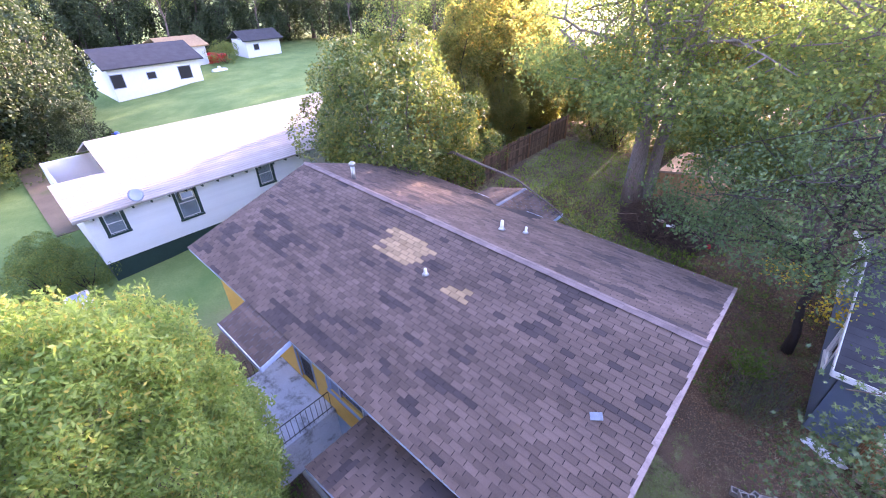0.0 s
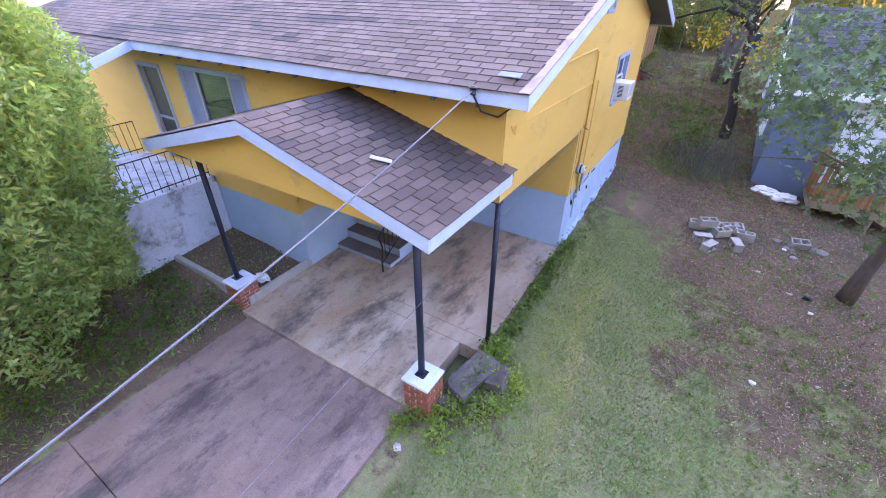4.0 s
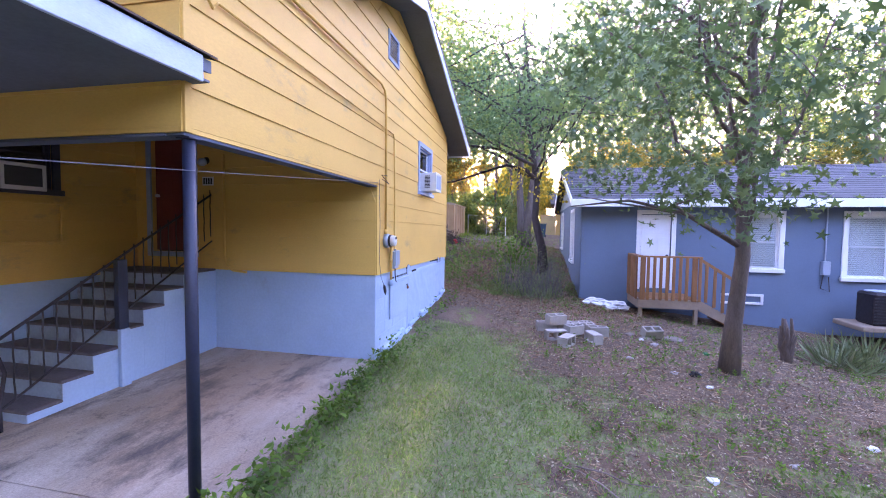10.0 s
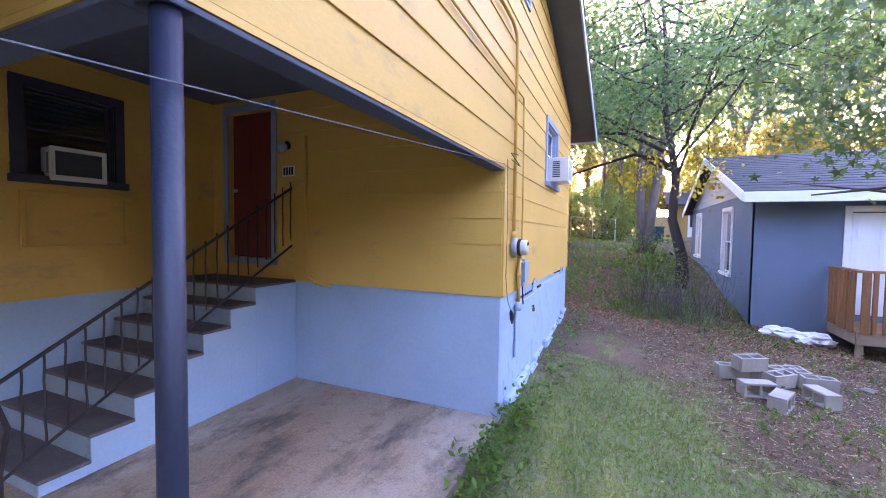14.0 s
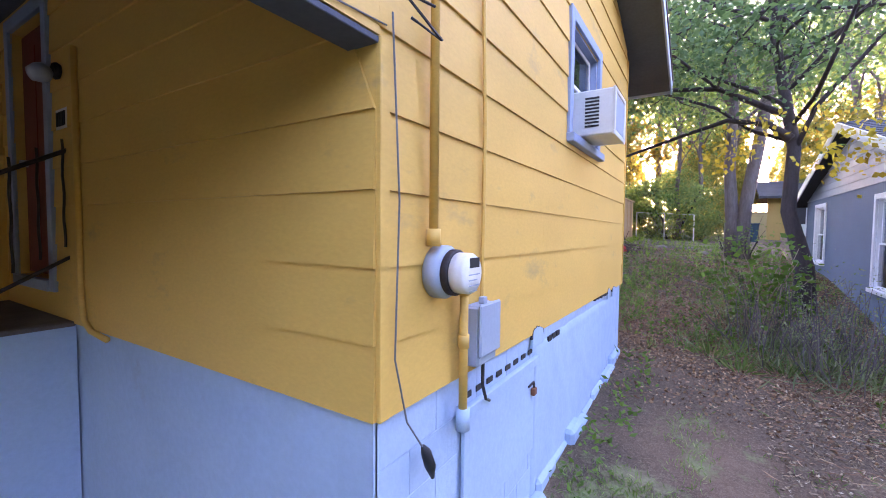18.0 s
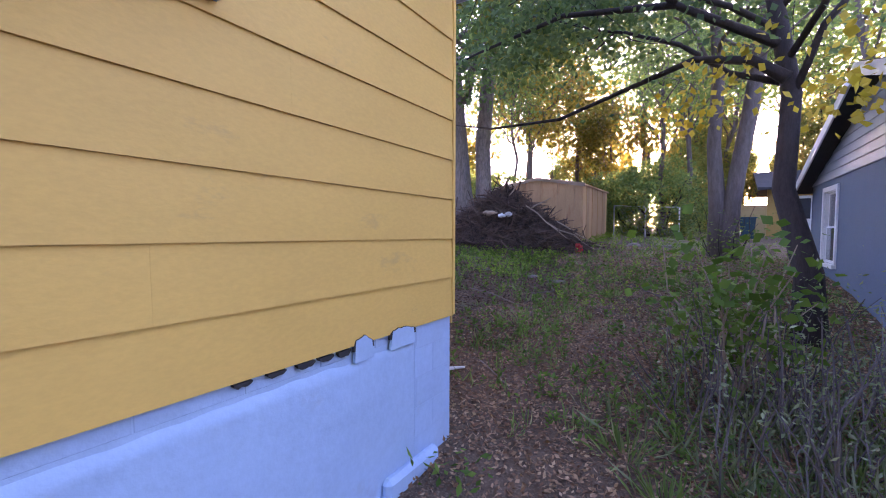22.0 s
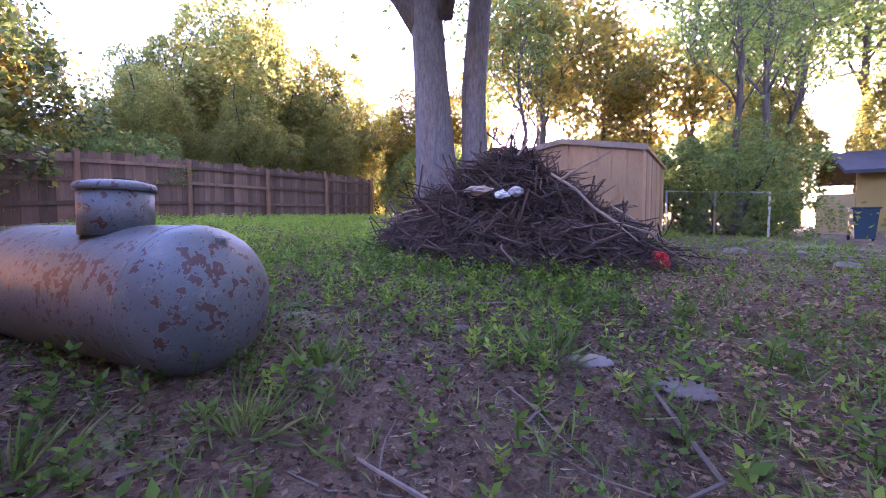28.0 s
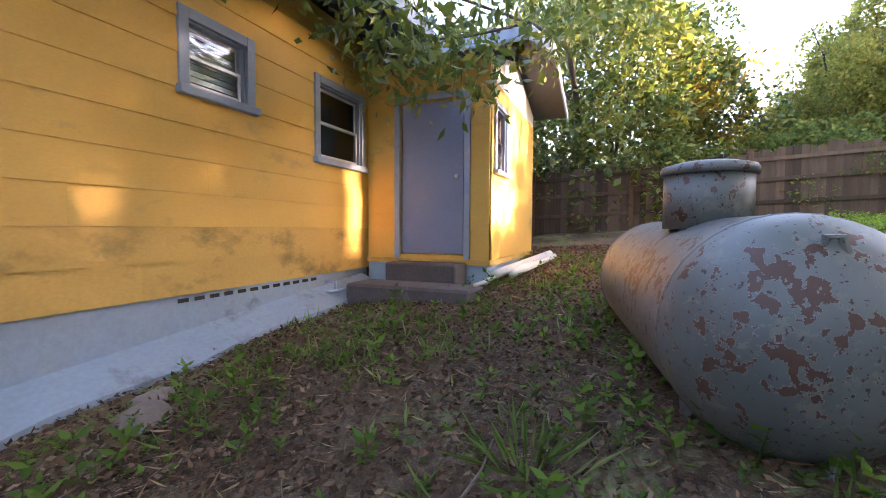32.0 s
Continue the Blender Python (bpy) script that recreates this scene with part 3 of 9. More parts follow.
# ---- ground ----
def cover(x, y):
    """How much grass grows at a place (0 bare, 1 lawn)."""
    n = noise.noise((x * 0.35, y * 0.35, 3.0)) * 0.35 + noise.noise((x * 1.1, y * 1.1, 9.0)) * 0.32 + noise.noise((x * 2.7, y * 2.7, 14.0)) * 0.22
    if x < -14.5 or y < -14:
        return 0.9 + n * 0.2
    g = 0.42
    if -0.5 < x < 16 and y < 9.5:
        edge = 2.4 + 0.30 * max(0.0, 4 - y) - 0.12 * max(0.0, y - 4)
        far = 0.30 + 0.25 * max(0.0, min(1.0, 1.0 - y))
        k = max(0.0, min(1.0, (edge + 1.2 - x) / 2.2)) * (1.0 if x > 0.9 else 0.6 + 0.45 * max(0.0, x))
        g = far + (0.85 - far) * k
        g -= 0.17 * max(0.0, y - 3.6)
        g -= 0.22 * max(0.0, noise.noise((x * 0.8 + 4, y * 0.6, 17.0)) + 0.1) * (1.0 if x < 3 else 0.3)
    elif y >= 9.5:
        g = 0.28 + (0.10 if (x < -2.5 and y > 13) else 0.0)
    elif x < -4.3 and y < 0:
        g = 0.16
    return g + n


def build_ground():
    def axis(lo, hi, step, far):
        a = list(np.arange(lo, hi + 0.001, step))
        k, d = [], step
        while d < far:
            d *= 1.5
            k.append(d)
        left, right, p, q = [], [], lo, hi
        for d in k:
            p, q = p - d, q + d
            left.append(p)
            right.append(q)
        return left[::-1] + a + right
    xs, ys = axis(-16, 13, 0.2, 500), axis(-9, 27, 0.2, 500)
    me = bpy.data.meshes.new("ground")
    vs, cov = [], []
    for y in ys:
        for x in xs:
            z = ground_z(x, y)
            if -18 < x < 15 and -11 < y < 30:
                z += 0.05 * noise.noise((x * 0.5, y * 0.5, 0)) + 0.022 * noise.noise((x * 2.1, y * 2.1, 5)) + 0.012 * noise.noise((x * 5, y * 5, 8))
                if -5.6 < x < 0.3 and -9 < y < 3.6:
                    z -= 0.08
                if -4.1 < x < -0.18 and -1.9 < y < 4.0:
                    z -= 0.3
            vs.append((x, y, z))
            cov.append(cover(x, y))
    n = len(xs)
    fs = [(j * n + i, j * n + i + 1, (j + 1) * n + i + 1, (j + 1) * n + i) for j in range(len(ys) - 1) for i in range(n - 1)]
    me.from_pydata(vs, [], fs)
    a = me.attributes.new("cover", "FLOAT", "POINT")
    a.data.foreach_set("value", cov)
    me.polygons.foreach_set("use_smooth", [True] * len(me.polygons))
    m, t, b, _ = nodes("lawn_soil_and_leaf_litter")
    at = t.nodes.new("ShaderNodeAttribute")
    at.attribute_name = "cover"
    patch = nz(t, 3.6, 7, 0.72)
    add = t.nodes.new("ShaderNodeMath")
    add.operation = "ADD"
    t.links.new(at.outputs["Fac"], add.inputs[0])
    sc = t.nodes.new("ShaderNodeMath")
    sc.operation, sc.inputs[1].default_value = "MULTIPLY_ADD", 1.5
    sc.inputs[2].default_value = -0.76
    t.links.new(patch, sc.inputs[0])
    t.links.new(sc.outputs[0], add.inputs[1])
    soil = mix(t, ramp(t, nz(t, 26, 6, 0.75), [(0.35, 0.0), (0.68, 1.0)]), (0.038, 0.026, 0.017), (0.145, 0.098, 0.064))
    soil = mix(t, ramp(t, nz(t, 70, 4, 0.7), [(0.5, 0.0), (0.66, 0.55)]), soil, (0.30, 0.245, 0.17))
    soil = mix(t, ramp(t, nz(t, 0.7, 4, 0.6, offset=11), [(0.45, 0.0), (0.7, 0.55)]), soil, (0.22, 0.14, 0.09))
    grass = mix(t, ramp(t, nz(t, 40, 5, 0.7), [(0.35, 0.0), (0.7, 1.0)]), (0.095, 0.135, 0.046), (0.235, 0.275, 0.105))
    grass = mix(t, ramp(t, nz(t, 1.1, 4, 0.6, offset=4), [(0.42, 0.0), (0.7, 0.5)]), grass, (0.31, 0.265, 0.15))
    grass = mix(t, ramp(t, nz(t, 9, 5, 0.7, offset=6), [(0.44, 0.0), (0.64, 0.75)]), grass, (0.19, 0.15, 0.095))
    pos = t.nodes.new("ShaderNodeNewGeometry")
    axis_ = t.nodes.new("ShaderNodeSeparateXYZ")
    t.links.new(pos.outputs["Position"], axis_.inputs[0])
    edge = t.nodes.new("ShaderNodeMapRange")
    edge.inputs["From Min"].default_value, edge.inputs["From Max"].default_value = -14.0, -17.0
    t.links.new(axis_.outputs[0], edge.inputs["Value"])
    sward = mix(t, ramp(t, nz(t, 0.35, 5, 0.65, offset=8), [(0.35, 0.0), (0.7, 1.0)]), (0.10, 0.175, 0.05), (0.19, 0.26, 0.085))
    sward = mix(t, ramp(t, nz(t, 14, 5, 0.7, offset=2), [(0.4, 0.0), (0.7, 0.5)]), sward, (0.07, 0.13, 0.03))
    grass = mix(t, edge.outputs[0], grass, sward)
    t.links.new(mix(t, ramp(t, add.outputs[0], [(0.36, 0.0), (0.62, 1.0)]), soil, grass), b.inputs["Base Color"])
    b.inputs["Roughness"].default_value, b.inputs["Specular IOR Level"].default_value = 0.95, 0.2
    bump(t, b, nz(t, 38, 5, 0.75), 0.7, 0.02)
    me.materials.append(m)
    tagged(new("ground", me), "patchy lawn with bare soil and fallen leaves", "ground", kind="structure")


build_ground()

# ---- the yellow house ----
YF, YB, XL = -0.2, 8.45, -14.0            # front wall, back wall, far end; the gable wall is x = 0
RY, RZ, SL = 4.4, 5.98, 0.315              # ridge and slope
SB, RX, RD, OV = 1.405, -4.35, 3.33, 2.755  # foot of the siding; the carport recess: its side wall, back wall, ceiling
house = thing("house", "yellow lap-sided house with brown shingle roof and pale blue foundation", "house")
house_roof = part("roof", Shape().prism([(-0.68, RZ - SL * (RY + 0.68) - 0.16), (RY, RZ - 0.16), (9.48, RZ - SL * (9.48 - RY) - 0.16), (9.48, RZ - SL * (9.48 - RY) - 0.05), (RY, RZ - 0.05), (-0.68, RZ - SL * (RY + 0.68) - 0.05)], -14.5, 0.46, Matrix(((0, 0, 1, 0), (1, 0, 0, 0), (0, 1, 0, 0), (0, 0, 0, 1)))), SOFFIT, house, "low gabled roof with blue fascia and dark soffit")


def roof_z(y):
    return RZ - SL * abs(y - RY)


GABLE = frame_of((0, 0, 0), (0, 1, 0), (1, 0, 0))
BACK = frame_of((0, YB, 0), (-1, 0, 0), (0, 1, 0))
FRONT = frame_of((0, YF, 0), (1, 0, 0), (0, -1, 0))
RBACK = frame_of((0, RD, 0), (1, 0, 0), (0, -1, 0))
RSIDE = frame_of((RX, 0, 0), (0, 1, 0), (1, 0, 0))
HOLE_G = [(5.66, 2.86, 6.70, 3.82), (3.80, 4.80, 4.32, 5.26)]
HOLE_B = [(3.80, 2.97, 4.42, 3.55), (5.42, 2.66, 6.32, 3.56)]
HOLE_F = [(-8.90, 1.62, -8.06, 3.75), (-7.20, 2.35, -5.20, 3.80)]
HOLE_R = [(-4.02, 1.68, -3.20, 3.70)]
HOLE_S = [(1.20, 2.58, 2.06, 3.50)]


def wall_slab(name, m, rects, holes, mat=DARKVOID, thick=0.12, label=""):
    return shell(m, rects, holes, thick, name, mat, house, label)


# leaves west of a wavy line near x = -0.9 get the darker copy
gable = wall_slab("gable_wall", GABLE, [(RD, SB, YB, 4.45), (YF, OV, RD, 4.45)], HOLE_G, YELLOW, label="yellow lap-sided gable wall")
g2 = Shape().prism([(YF, 4.45), (YB, 4.45), (YB, roof_z(YB) - 0.17), (RY, RZ - 0.17), (YF, roof_z(YF) - 0.17)], -0.12, -0.0, GABLE)
part("gable_top", g2, YELLOW, gable)
SAG = Matrix.Identity(4)
SAG[1][0], SAG[1][3] = -0.009, 0.009 * RD     # the courses have sunk a little towards the back
EXPO = 0.2765
COURSE = SB + 5 * EXPO
clad(gable, GABLE @ SAG, SB, COURSE, lambda v: RD, lambda v: YB, HOLE_G, YELLOW, start=0.2, joint=4.88)
clad(gable, GABLE, OV, COURSE, lambda v: YF, lambda v: RD, HOLE_G, YELLOW, start=0.3, joint=4.88)
clad(gable, GABLE, COURSE, 5.80, lambda v: max(YF, RY - (RZ - 0.17 - v) / SL), lambda v: min(RD, RY + (RZ - 0.17 - v) / SL), HOLE_G, YELLOW, start=0.55, joint=4.88)
clad(gable, GABLE @ SAG, COURSE, 5.80, lambda v: max(RD, RY - (RZ - 0.17 - v) / SL), lambda v: min(YB, RY + (RZ - 0.17 - v) / SL), HOLE_G, YELLOW, start=0.5, joint=9.0)
back = wall_slab("back_wall", BACK, [(0.12, 1.31, -XL, 4.4)], HOLE_B, YELLOW, label="yellow lap-sided back wall stained near its foot")
clad(back, BACK, 1.30, 4.36, lambda v: 0.0, lambda v: -XL, HOLE_B, YELLOW, low_mat=YELLOW_LOW, start=0.7, joint=4.88)
front = wall_slab("front_wall", FRONT, [(XL, 1.30, RX - 0.006, 4.4), (RX, OV, -0.12, 4.4)], HOLE_F, YELLOW, label="yellow lap-sided front wall")
clad(front, FRONT, 1.30, OV, lambda v: XL, lambda v: RX, HOLE_F, YELLOW, start=0.1)
clad(front, FRONT, OV, COURSE, lambda v: XL, lambda v: 0.0, HOLE_F, YELLOW, start=0.1)
clad(front, FRONT, COURSE, 4.36, lambda v: XL, lambda v: 0.0, HOLE_F, YELLOW, start=0.1)
west = wall_slab("end_wall", frame_of((XL, 0, 0), (0, -1, 0), (-1, 0, 0)), [(-YB, 0.2, -YF, 4.4)], [], YELLOW)
part("gable_top", Shape().prism([(-YB, 4.4), (-YF, 4.4), (-RY, RZ - 0.17)], -0.12, 0, frame_of((XL, 0, 0), (0, -1, 0), (-1, 0, 0))), YELLOW, west)
CEIL = 3.86
rwall = wall_slab("carport_back_wall", RBACK, [(RX, SB, -0.12, CEIL)], HOLE_R, YELLOW, label="shaded yellow wall at the back of the carport")
clad(rwall, RBACK, SB, CEIL, lambda v: RX, lambda v: -0.12 if v > OV - 0.05 else 0.0, HOLE_R, YELLOW, start=0.4)
swall = wall_slab("carport_side_wall", RSIDE, [(YF, 1.33, RD, CEIL)], HOLE_S, YELLOW, label="shaded yellow wall beside the carport stairs")
clad(swall, RSIDE, 1.33, CEIL, lambda v: YF if v < OV - 0.1 else YF + 0.12, lambda v: RD, HOLE_S, YELLOW, start=0.8)
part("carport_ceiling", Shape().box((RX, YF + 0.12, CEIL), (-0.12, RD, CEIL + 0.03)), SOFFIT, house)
# corner boards, and the strip under the apron with its shade painted in
for y0, y1, z0, z1 in ((YF - 0.001, YF + 0.06, OV, 4.36), (RD - 0.002, RD + 0.05, SB, OV), (YB - 0.012, YB + 0.018, SB - 0.04, 4.4)):
    part("corner_board", Shape().box((0.0, y0, z0), (0.022, y1, z1), None, 0.003), YELLOW, house)
for lo, hi in (((-0.13, YF, OV - 0.025), (0.012, RD, OV - 0.002)), ((RX, YF - 0.012, OV - 0.026), (-0.13, YF + 0.12, OV - 0.003))):
    part("apron_edge", Shape().box(lo, hi, None, 0.003), EDGESHADE, house, "board along the foot of the overhanging wall, shade painted into its colour")

# roof trim
for ya in (-0.70, 9.48):
    fa = Shape().box((-14.5, ya, roof_z(ya) - 0.20), (0.46, ya + 0.025, roof_z(ya) - 0.03), None, 0.004)
    part("fascia", fa, FASCIA, house_roof)
for xa in (-14.52, 0.46):
    for y0, y1 in ((-0.70, RY), (RY, 9.50)):
        z0, z1 = roof_z(y0), roof_z(y1)
        sh = Shape().prism([(y0, z0 - 0.21), (y1, z1 - 0.21), (y1, z1 - 0.03), (y0, z0 - 0.03)], xa, xa + 0.025, Matrix(((0, 0, 1, 0), (1, 0, 0, 0), (0, 1, 0, 0), (0, 0, 0, 1))))
        part("bargeboard", sh, FASCIA, house_roof)
for i in range(24):
    x = -14.2 + i * 0.61
    for y0, y1 in ((-0.66, YF - 0.02), (YB + 0.02, 9.45)):
        q = Shape().prism([(y0, roof_z(y0) - 0.27), (y1, roof_z(y1) - 0.27), (y1, roof_z(y1) - 0.162), (y0, roof_z(y0) - 0.162)], x, x + 0.045, Matrix(((0, 0, 1, 0), (1, 0, 0, 0), (0, 1, 0, 0), (0, 0, 0, 1))))
        part("rafter_end", q, SOFFIT, house_roof)


def foundation_line(m, u0, u1, v_of, top, mat, parent, holes=(), w=0.39, h=0.19):
    """Painted block courses; only the ones that the holes leave free."""
    v, k = top, 0
    while v > min(v_of(u0), v_of(u1)) - 0.15:
        lo = v - h
        u = u0 - (w / 2 if k % 2 else 0)
        while u < u1 - 0.01:
            a, b = max(u, u0) + 0.003, min(u + w, u1) - 0.003
            if b - a > 0.05 and v > min(v_of(a), v_of(b)) - 0.1:
                for r in cut([(a, lo + 0.003, b, v - 0.003)], holes):
                    part("block", Shape().box((r[0] - 0.002, r[1] - 0.002, -0.03), (r[2] + 0.002, r[3] + 0.002, 0.002 + 0.001 * ((k + int(u * 7)) % 3)), m, 0.003), mat, parent)
            u += w
        v, k = lo, k + 1


G_OF = lambda y: ground_z(0, y)
fg = shell(frame_of((-0.012, 0, 0), (0, 1, 0), (1, 0, 0)), [(RD + 0.001, -0.3, YB - 0.002, SB - 0.001)], [], 0.18, "foundation", BLUEPAINT, house, "pale blue painted concrete block foundation")
foundation_line(frame_of((-0.012, 0, 0), (0, 1, 0), (1, 0, 0)), RD + 0.02, YB - 0.02, G_OF, SB - 0.01, BLUEBLOCK, fg, [(3.93, 0.58, 4.95, 1.19), (4.96, -1.0, 8.02, 1.31)])


def plaster_coat(y0, y1, step=0.035):
    """Lumpy cement wash trowelled over the blocks and painted."""
    nu, nv = int((y1 - y0) / step), 28
    vs, fs = [], []
    for i in range(nu + 1):
        y = y0 + (y1 - y0) * i / nu
        lo, hi = G_OF(y) - 0.12, SB - 0.075 - 0.009 * (y - RD) + 0.018 * noise.noise((y * 6, 1, 0))
        for j in range(nv + 1):
            z = lo + (hi - lo) * j / nv
            n = 0.007 * noise.noise((y * 1.6, z * 2.0, 3)) + 0.006 * noise.noise((y * 6, z * 9, 5)) + 0.0035 * noise.noise((y * 17, z * 21, 7))
            ridge = max(0.0, noise.noise((y * 3.1 + z * 2.2, z * 2.5, 9)) - 0.25) * 0.018
            vs.append((y, z, 0.004 + n + ridge if 0 < i < nu and j < nv else -0.02))
    for i in range(nu):
        for j in range(nv):
            k = i * (nv + 1) + j
            fs.append((k, k + nv + 1, k + nv + 2, k + 1))
    part("plaster_coat", Shape().add(vs, fs, GABLE), BLUEPAINT, fg, "lumpy pale blue painted cement wash", True)


plaster_coat(4.96, 8.02)
hatch = part("crawl_hatch", Shape().box((3.95, 0.60, 0.0), (4.93, 1.17, 0.02), GABLE, 0.004), BLUEPAINT, fg, "painted plywood crawl-space hatch")
part("hatch_rail", Shape().box((3.90, 1.175, 0.0), (5.0, 1.235, 0.035), GABLE, 0.006), BLUEPAINT, hatch)
# near-black boxes on the wall paint the shade inside the vent slots
for i in range(8):
    part("vent_slot", Shape().box((3.98 + i * 0.125, 1.262, -0.002), (4.05 + i * 0.125, 1.292, 0.004), GABLE), DARKVOID, fg)
for y in (5.26, 5.36, 5.46):
    part("vent_slot", Shape().box((y, 1.262, -0.002), (y + 0.075, 1.300, 0.012), GABLE), DARKVOID, fg)
for y0, y1, h in ((6.80, 6.88, 0.018), (6.95, 7.04, 0.02), (7.10, 7.20, 0.026), (7.225, 7.315, 0.028), (7.345, 7.43, 0.028)):
    rng = random.Random(int(y0 * 100))
    zt = lambda y: SB - 0.009 * (y - RD) - 0.006
    low = [(y0 + (y1 - y0) * k / 5, zt(y0) - h * rng.uniform(0.7, 1.25) * (0.45 if k in (0, 5) else 1.0)) for k in range(6)]
    part("rot_slit", Shape().prism(low + [(y1, zt(y1)), (y0, zt(y0))], -0.01, 0.0145, GABLE), DARKVOID, fg, "dark ragged slit under the lowest board")
rng = random.Random(5)
y = RD + 0.2
while y < YB - 0.3:
    w = rng.uniform(0.25, 0.55)
    z = G_OF(y + w / 2)
    part("footing", Shape().box((-0.02, y, z - 0.25), (rng.uniform(0.03, 0.09), y + w, z + rng.uniform(0.02, 0.14)), None, 0.03), BLUEPAINT, fg, "rough footing with spilled pale blue paint")
    y += w * 0.9
shell(frame_of((0, RD + 0.012, 0), (1, 0, 0), (0, -1, 0)), [(RX + 0.012, -0.2, -0.012, SB - 0.001)], [], 0.18, "foundation", BLUEPAINT, house, "smooth pale blue wall at the back of the carport")
shell(frame_of((RX - 0.012, 0, 0), (0, 1, 0), (1, 0, 0)), [(YF + 0.022, -0.2, RD, 1.329)], [], 0.18, "foundation", BLUEPAINT, house, "smooth pale blue wall beside the stairs")
shell(frame_of((0, YF + 0.012, 0), (1, 0, 0), (0, -1, 0)), [(XL, -0.3, RX - 0.02, 1.299)], [], 0.18, "foundation", BLUEPAINT, house, "pale blue front foundation stained near the soil")
fb = shell(frame_of((0, YB - 0.012, 0), (-1, 0, 0), (0, 1, 0)), [(0.035, 0.1, 6.47, 1.299)], [], 0.18, "foundation", BLUEDIRTY, house, "low grimy pale blue back foundation with vent holes")
for i in range(12):
    part("vent_slot", Shape().box((3.7 + i * 0.145, 1.235, -0.012), (3.79 + i * 0.145, 1.268, -0.006), BACK), DARKVOID, fb)
for i in range(22):
    x = -0.6 - i * 0.24
    z = ground_z(x, 8.6)
    part("footing", Shape().box((x - 0.27, YB - 0.02, z - 0.25), (x, YB + 0.20 + 0.09 * noise.noise((i * 0.7, 0, 0)), z + 0.05 + 0.02 * noise.noise((i, 3, 0))), None, 0.02), STAINWHITE, fb, "rough paint-splashed concrete footing")
# splash apron that slopes from the back foundation to the soil, its edge broken
for i in range(15):
    x0, x1 = -0.35 - 0.4 * i, -0.75 - 0.4 * i
    o = [0.34 + 0.16 * noise.noise((x * 1.9, 4.0, 1.0)) + 0.05 * noise.noise((x * 7.0, 2.0, 1.0)) for x in (x0, x1)]
    zs = [ground_z(x, 8.7) for x in (x0, x1)]
    part("splash_apron", Shape().add([(x0, YB - 0.01, zs[0] + 0.2), (x1, YB - 0.01, zs[1] + 0.2), (x1, YB + o[1], zs[1] + 0.055), (x0, YB + o[0], zs[0] + 0.055), (x1, YB + o[1], zs[1] - 0.1), (x0, YB + o[0], zs[0] - 0.1)], [(0, 1, 2, 3), (3, 2, 4, 5)]), BLUEDIRTY, fb, "broken concrete splash apron with paint drips")

# openings
w1 = window(gable, GABLE, 5.70, 2.88, 6.66, 3.80, TRIM, WHITEPLASTIC, split=0.52)
window(back, BACK, 3.82, 2.99, 4.40, 3.53, TRIM, ALU, split=0.5, blind=GREYBOX)
window(back, BACK, 5.44, 2.68, 6.30, 3.54, TRIM, ALU, split=0.5)
vent = part("gable_vent", Shape().box((3.80, 4.80, 0.0), (3.85, 5.26, 0.03), GABLE, 0.004).box((4.27, 4.80, 0.0), (4.32, 5.26, 0.03), GABLE, 0.004).box((3.85, 4.80, 0.0), (4.27, 4.85, 0.03), GABLE, 0.004).box((3.85, 5.21, 0.0), (4.27, 5.26, 0.03), GABLE, 0.004), TRIM, gable, "slatted blue-grey gable vent")
for i in range(8):
    z = 4.86 + i * 0.044
    part("slat", Shape().add([(3.85, z, 0.02), (4.27, z, 0.02), (4.27, z + 0.036, -0.03), (3.85, z + 0.036, -0.03), (3.85, z + 0.006, 0.022), (4.27, z + 0.006, 0.022), (4.27, z + 0.042, -0.028), (3.85, z + 0.042, -0.028)], [(0, 3, 2, 1), (4, 5, 6, 7), (0, 1, 5, 4), (2, 3, 7, 6)], GABLE), TRIM, vent)

# red door at the head of the carport stairs
rd = part("door", Shape().box((-4.0, 1.70, -0.09), (-3.22, 3.68, -0.05), RBACK, 0.004), REDDOOR, rwall, "dark red side door with a grey metal casing")
fr = Shape()
fr.box((-4.11, 1.60, 0.0), (-4.02, 3.80, 0.035), RBACK, 0.004).box((-3.20, 1.60, 0.0), (-3.11, 3.80, 0.035), RBACK, 0.004).box((-4.02, 3.70, 0.0), (-3.20, 3.80, 0.034), RBACK, 0.004).box((-4.02, 1.60, -0.05), (-3.20, 1.68, 0.05), RBACK, 0.004)
part("frame", fr, TRIM, rd)
for a, b in ((1.85, 2.50), (2.62, 3.55)):
    for c, d in ((-3.92, -3.66), (-3.56, -3.30)):
        part("panel", Shape().box((c, a, -0.05), (d, b, -0.044), RBACK, 0.004), REDDOOR, rd)
part("door_handle", Shape().tube([(-3.94, 2.62, -0.05), (-3.94, 2.62, 0.0)], 0.028, 10, True, RBACK), ALU, rd)

# storm door and picture window at the front porch
sd = part("door", Shape().box((-8.88, 1.64, -0.08), (-8.08, 3.73, -0.05), FRONT), DARKSCREEN, front, "dark screened storm door in a grey frame")
fr = Shape()
fr.box((-8.97, 1.60, 0.0), (-8.88, 3.82, 0.03), FRONT, 0.004).box((-8.08, 1.60, 0.0), (-7.99, 3.82, 0.03), FRONT, 0.004).box((-8.88, 3.73, 0.0), (-8.08, 3.82, 0.029), FRONT, 0.004)
fr.box((-8.88, 2.60, -0.05), (-8.08, 2.66, -0.03), FRONT, 0.004).box((-8.88, 1.64, -0.05), (-8.80, 3.73, -0.03), FRONT, 0.004).box((-8.16, 1.64, -0.05), (-8.08, 3.73, -0.03), FRONT, 0.004)
part("frame", fr, TRIM, sd)
grille = Shape()
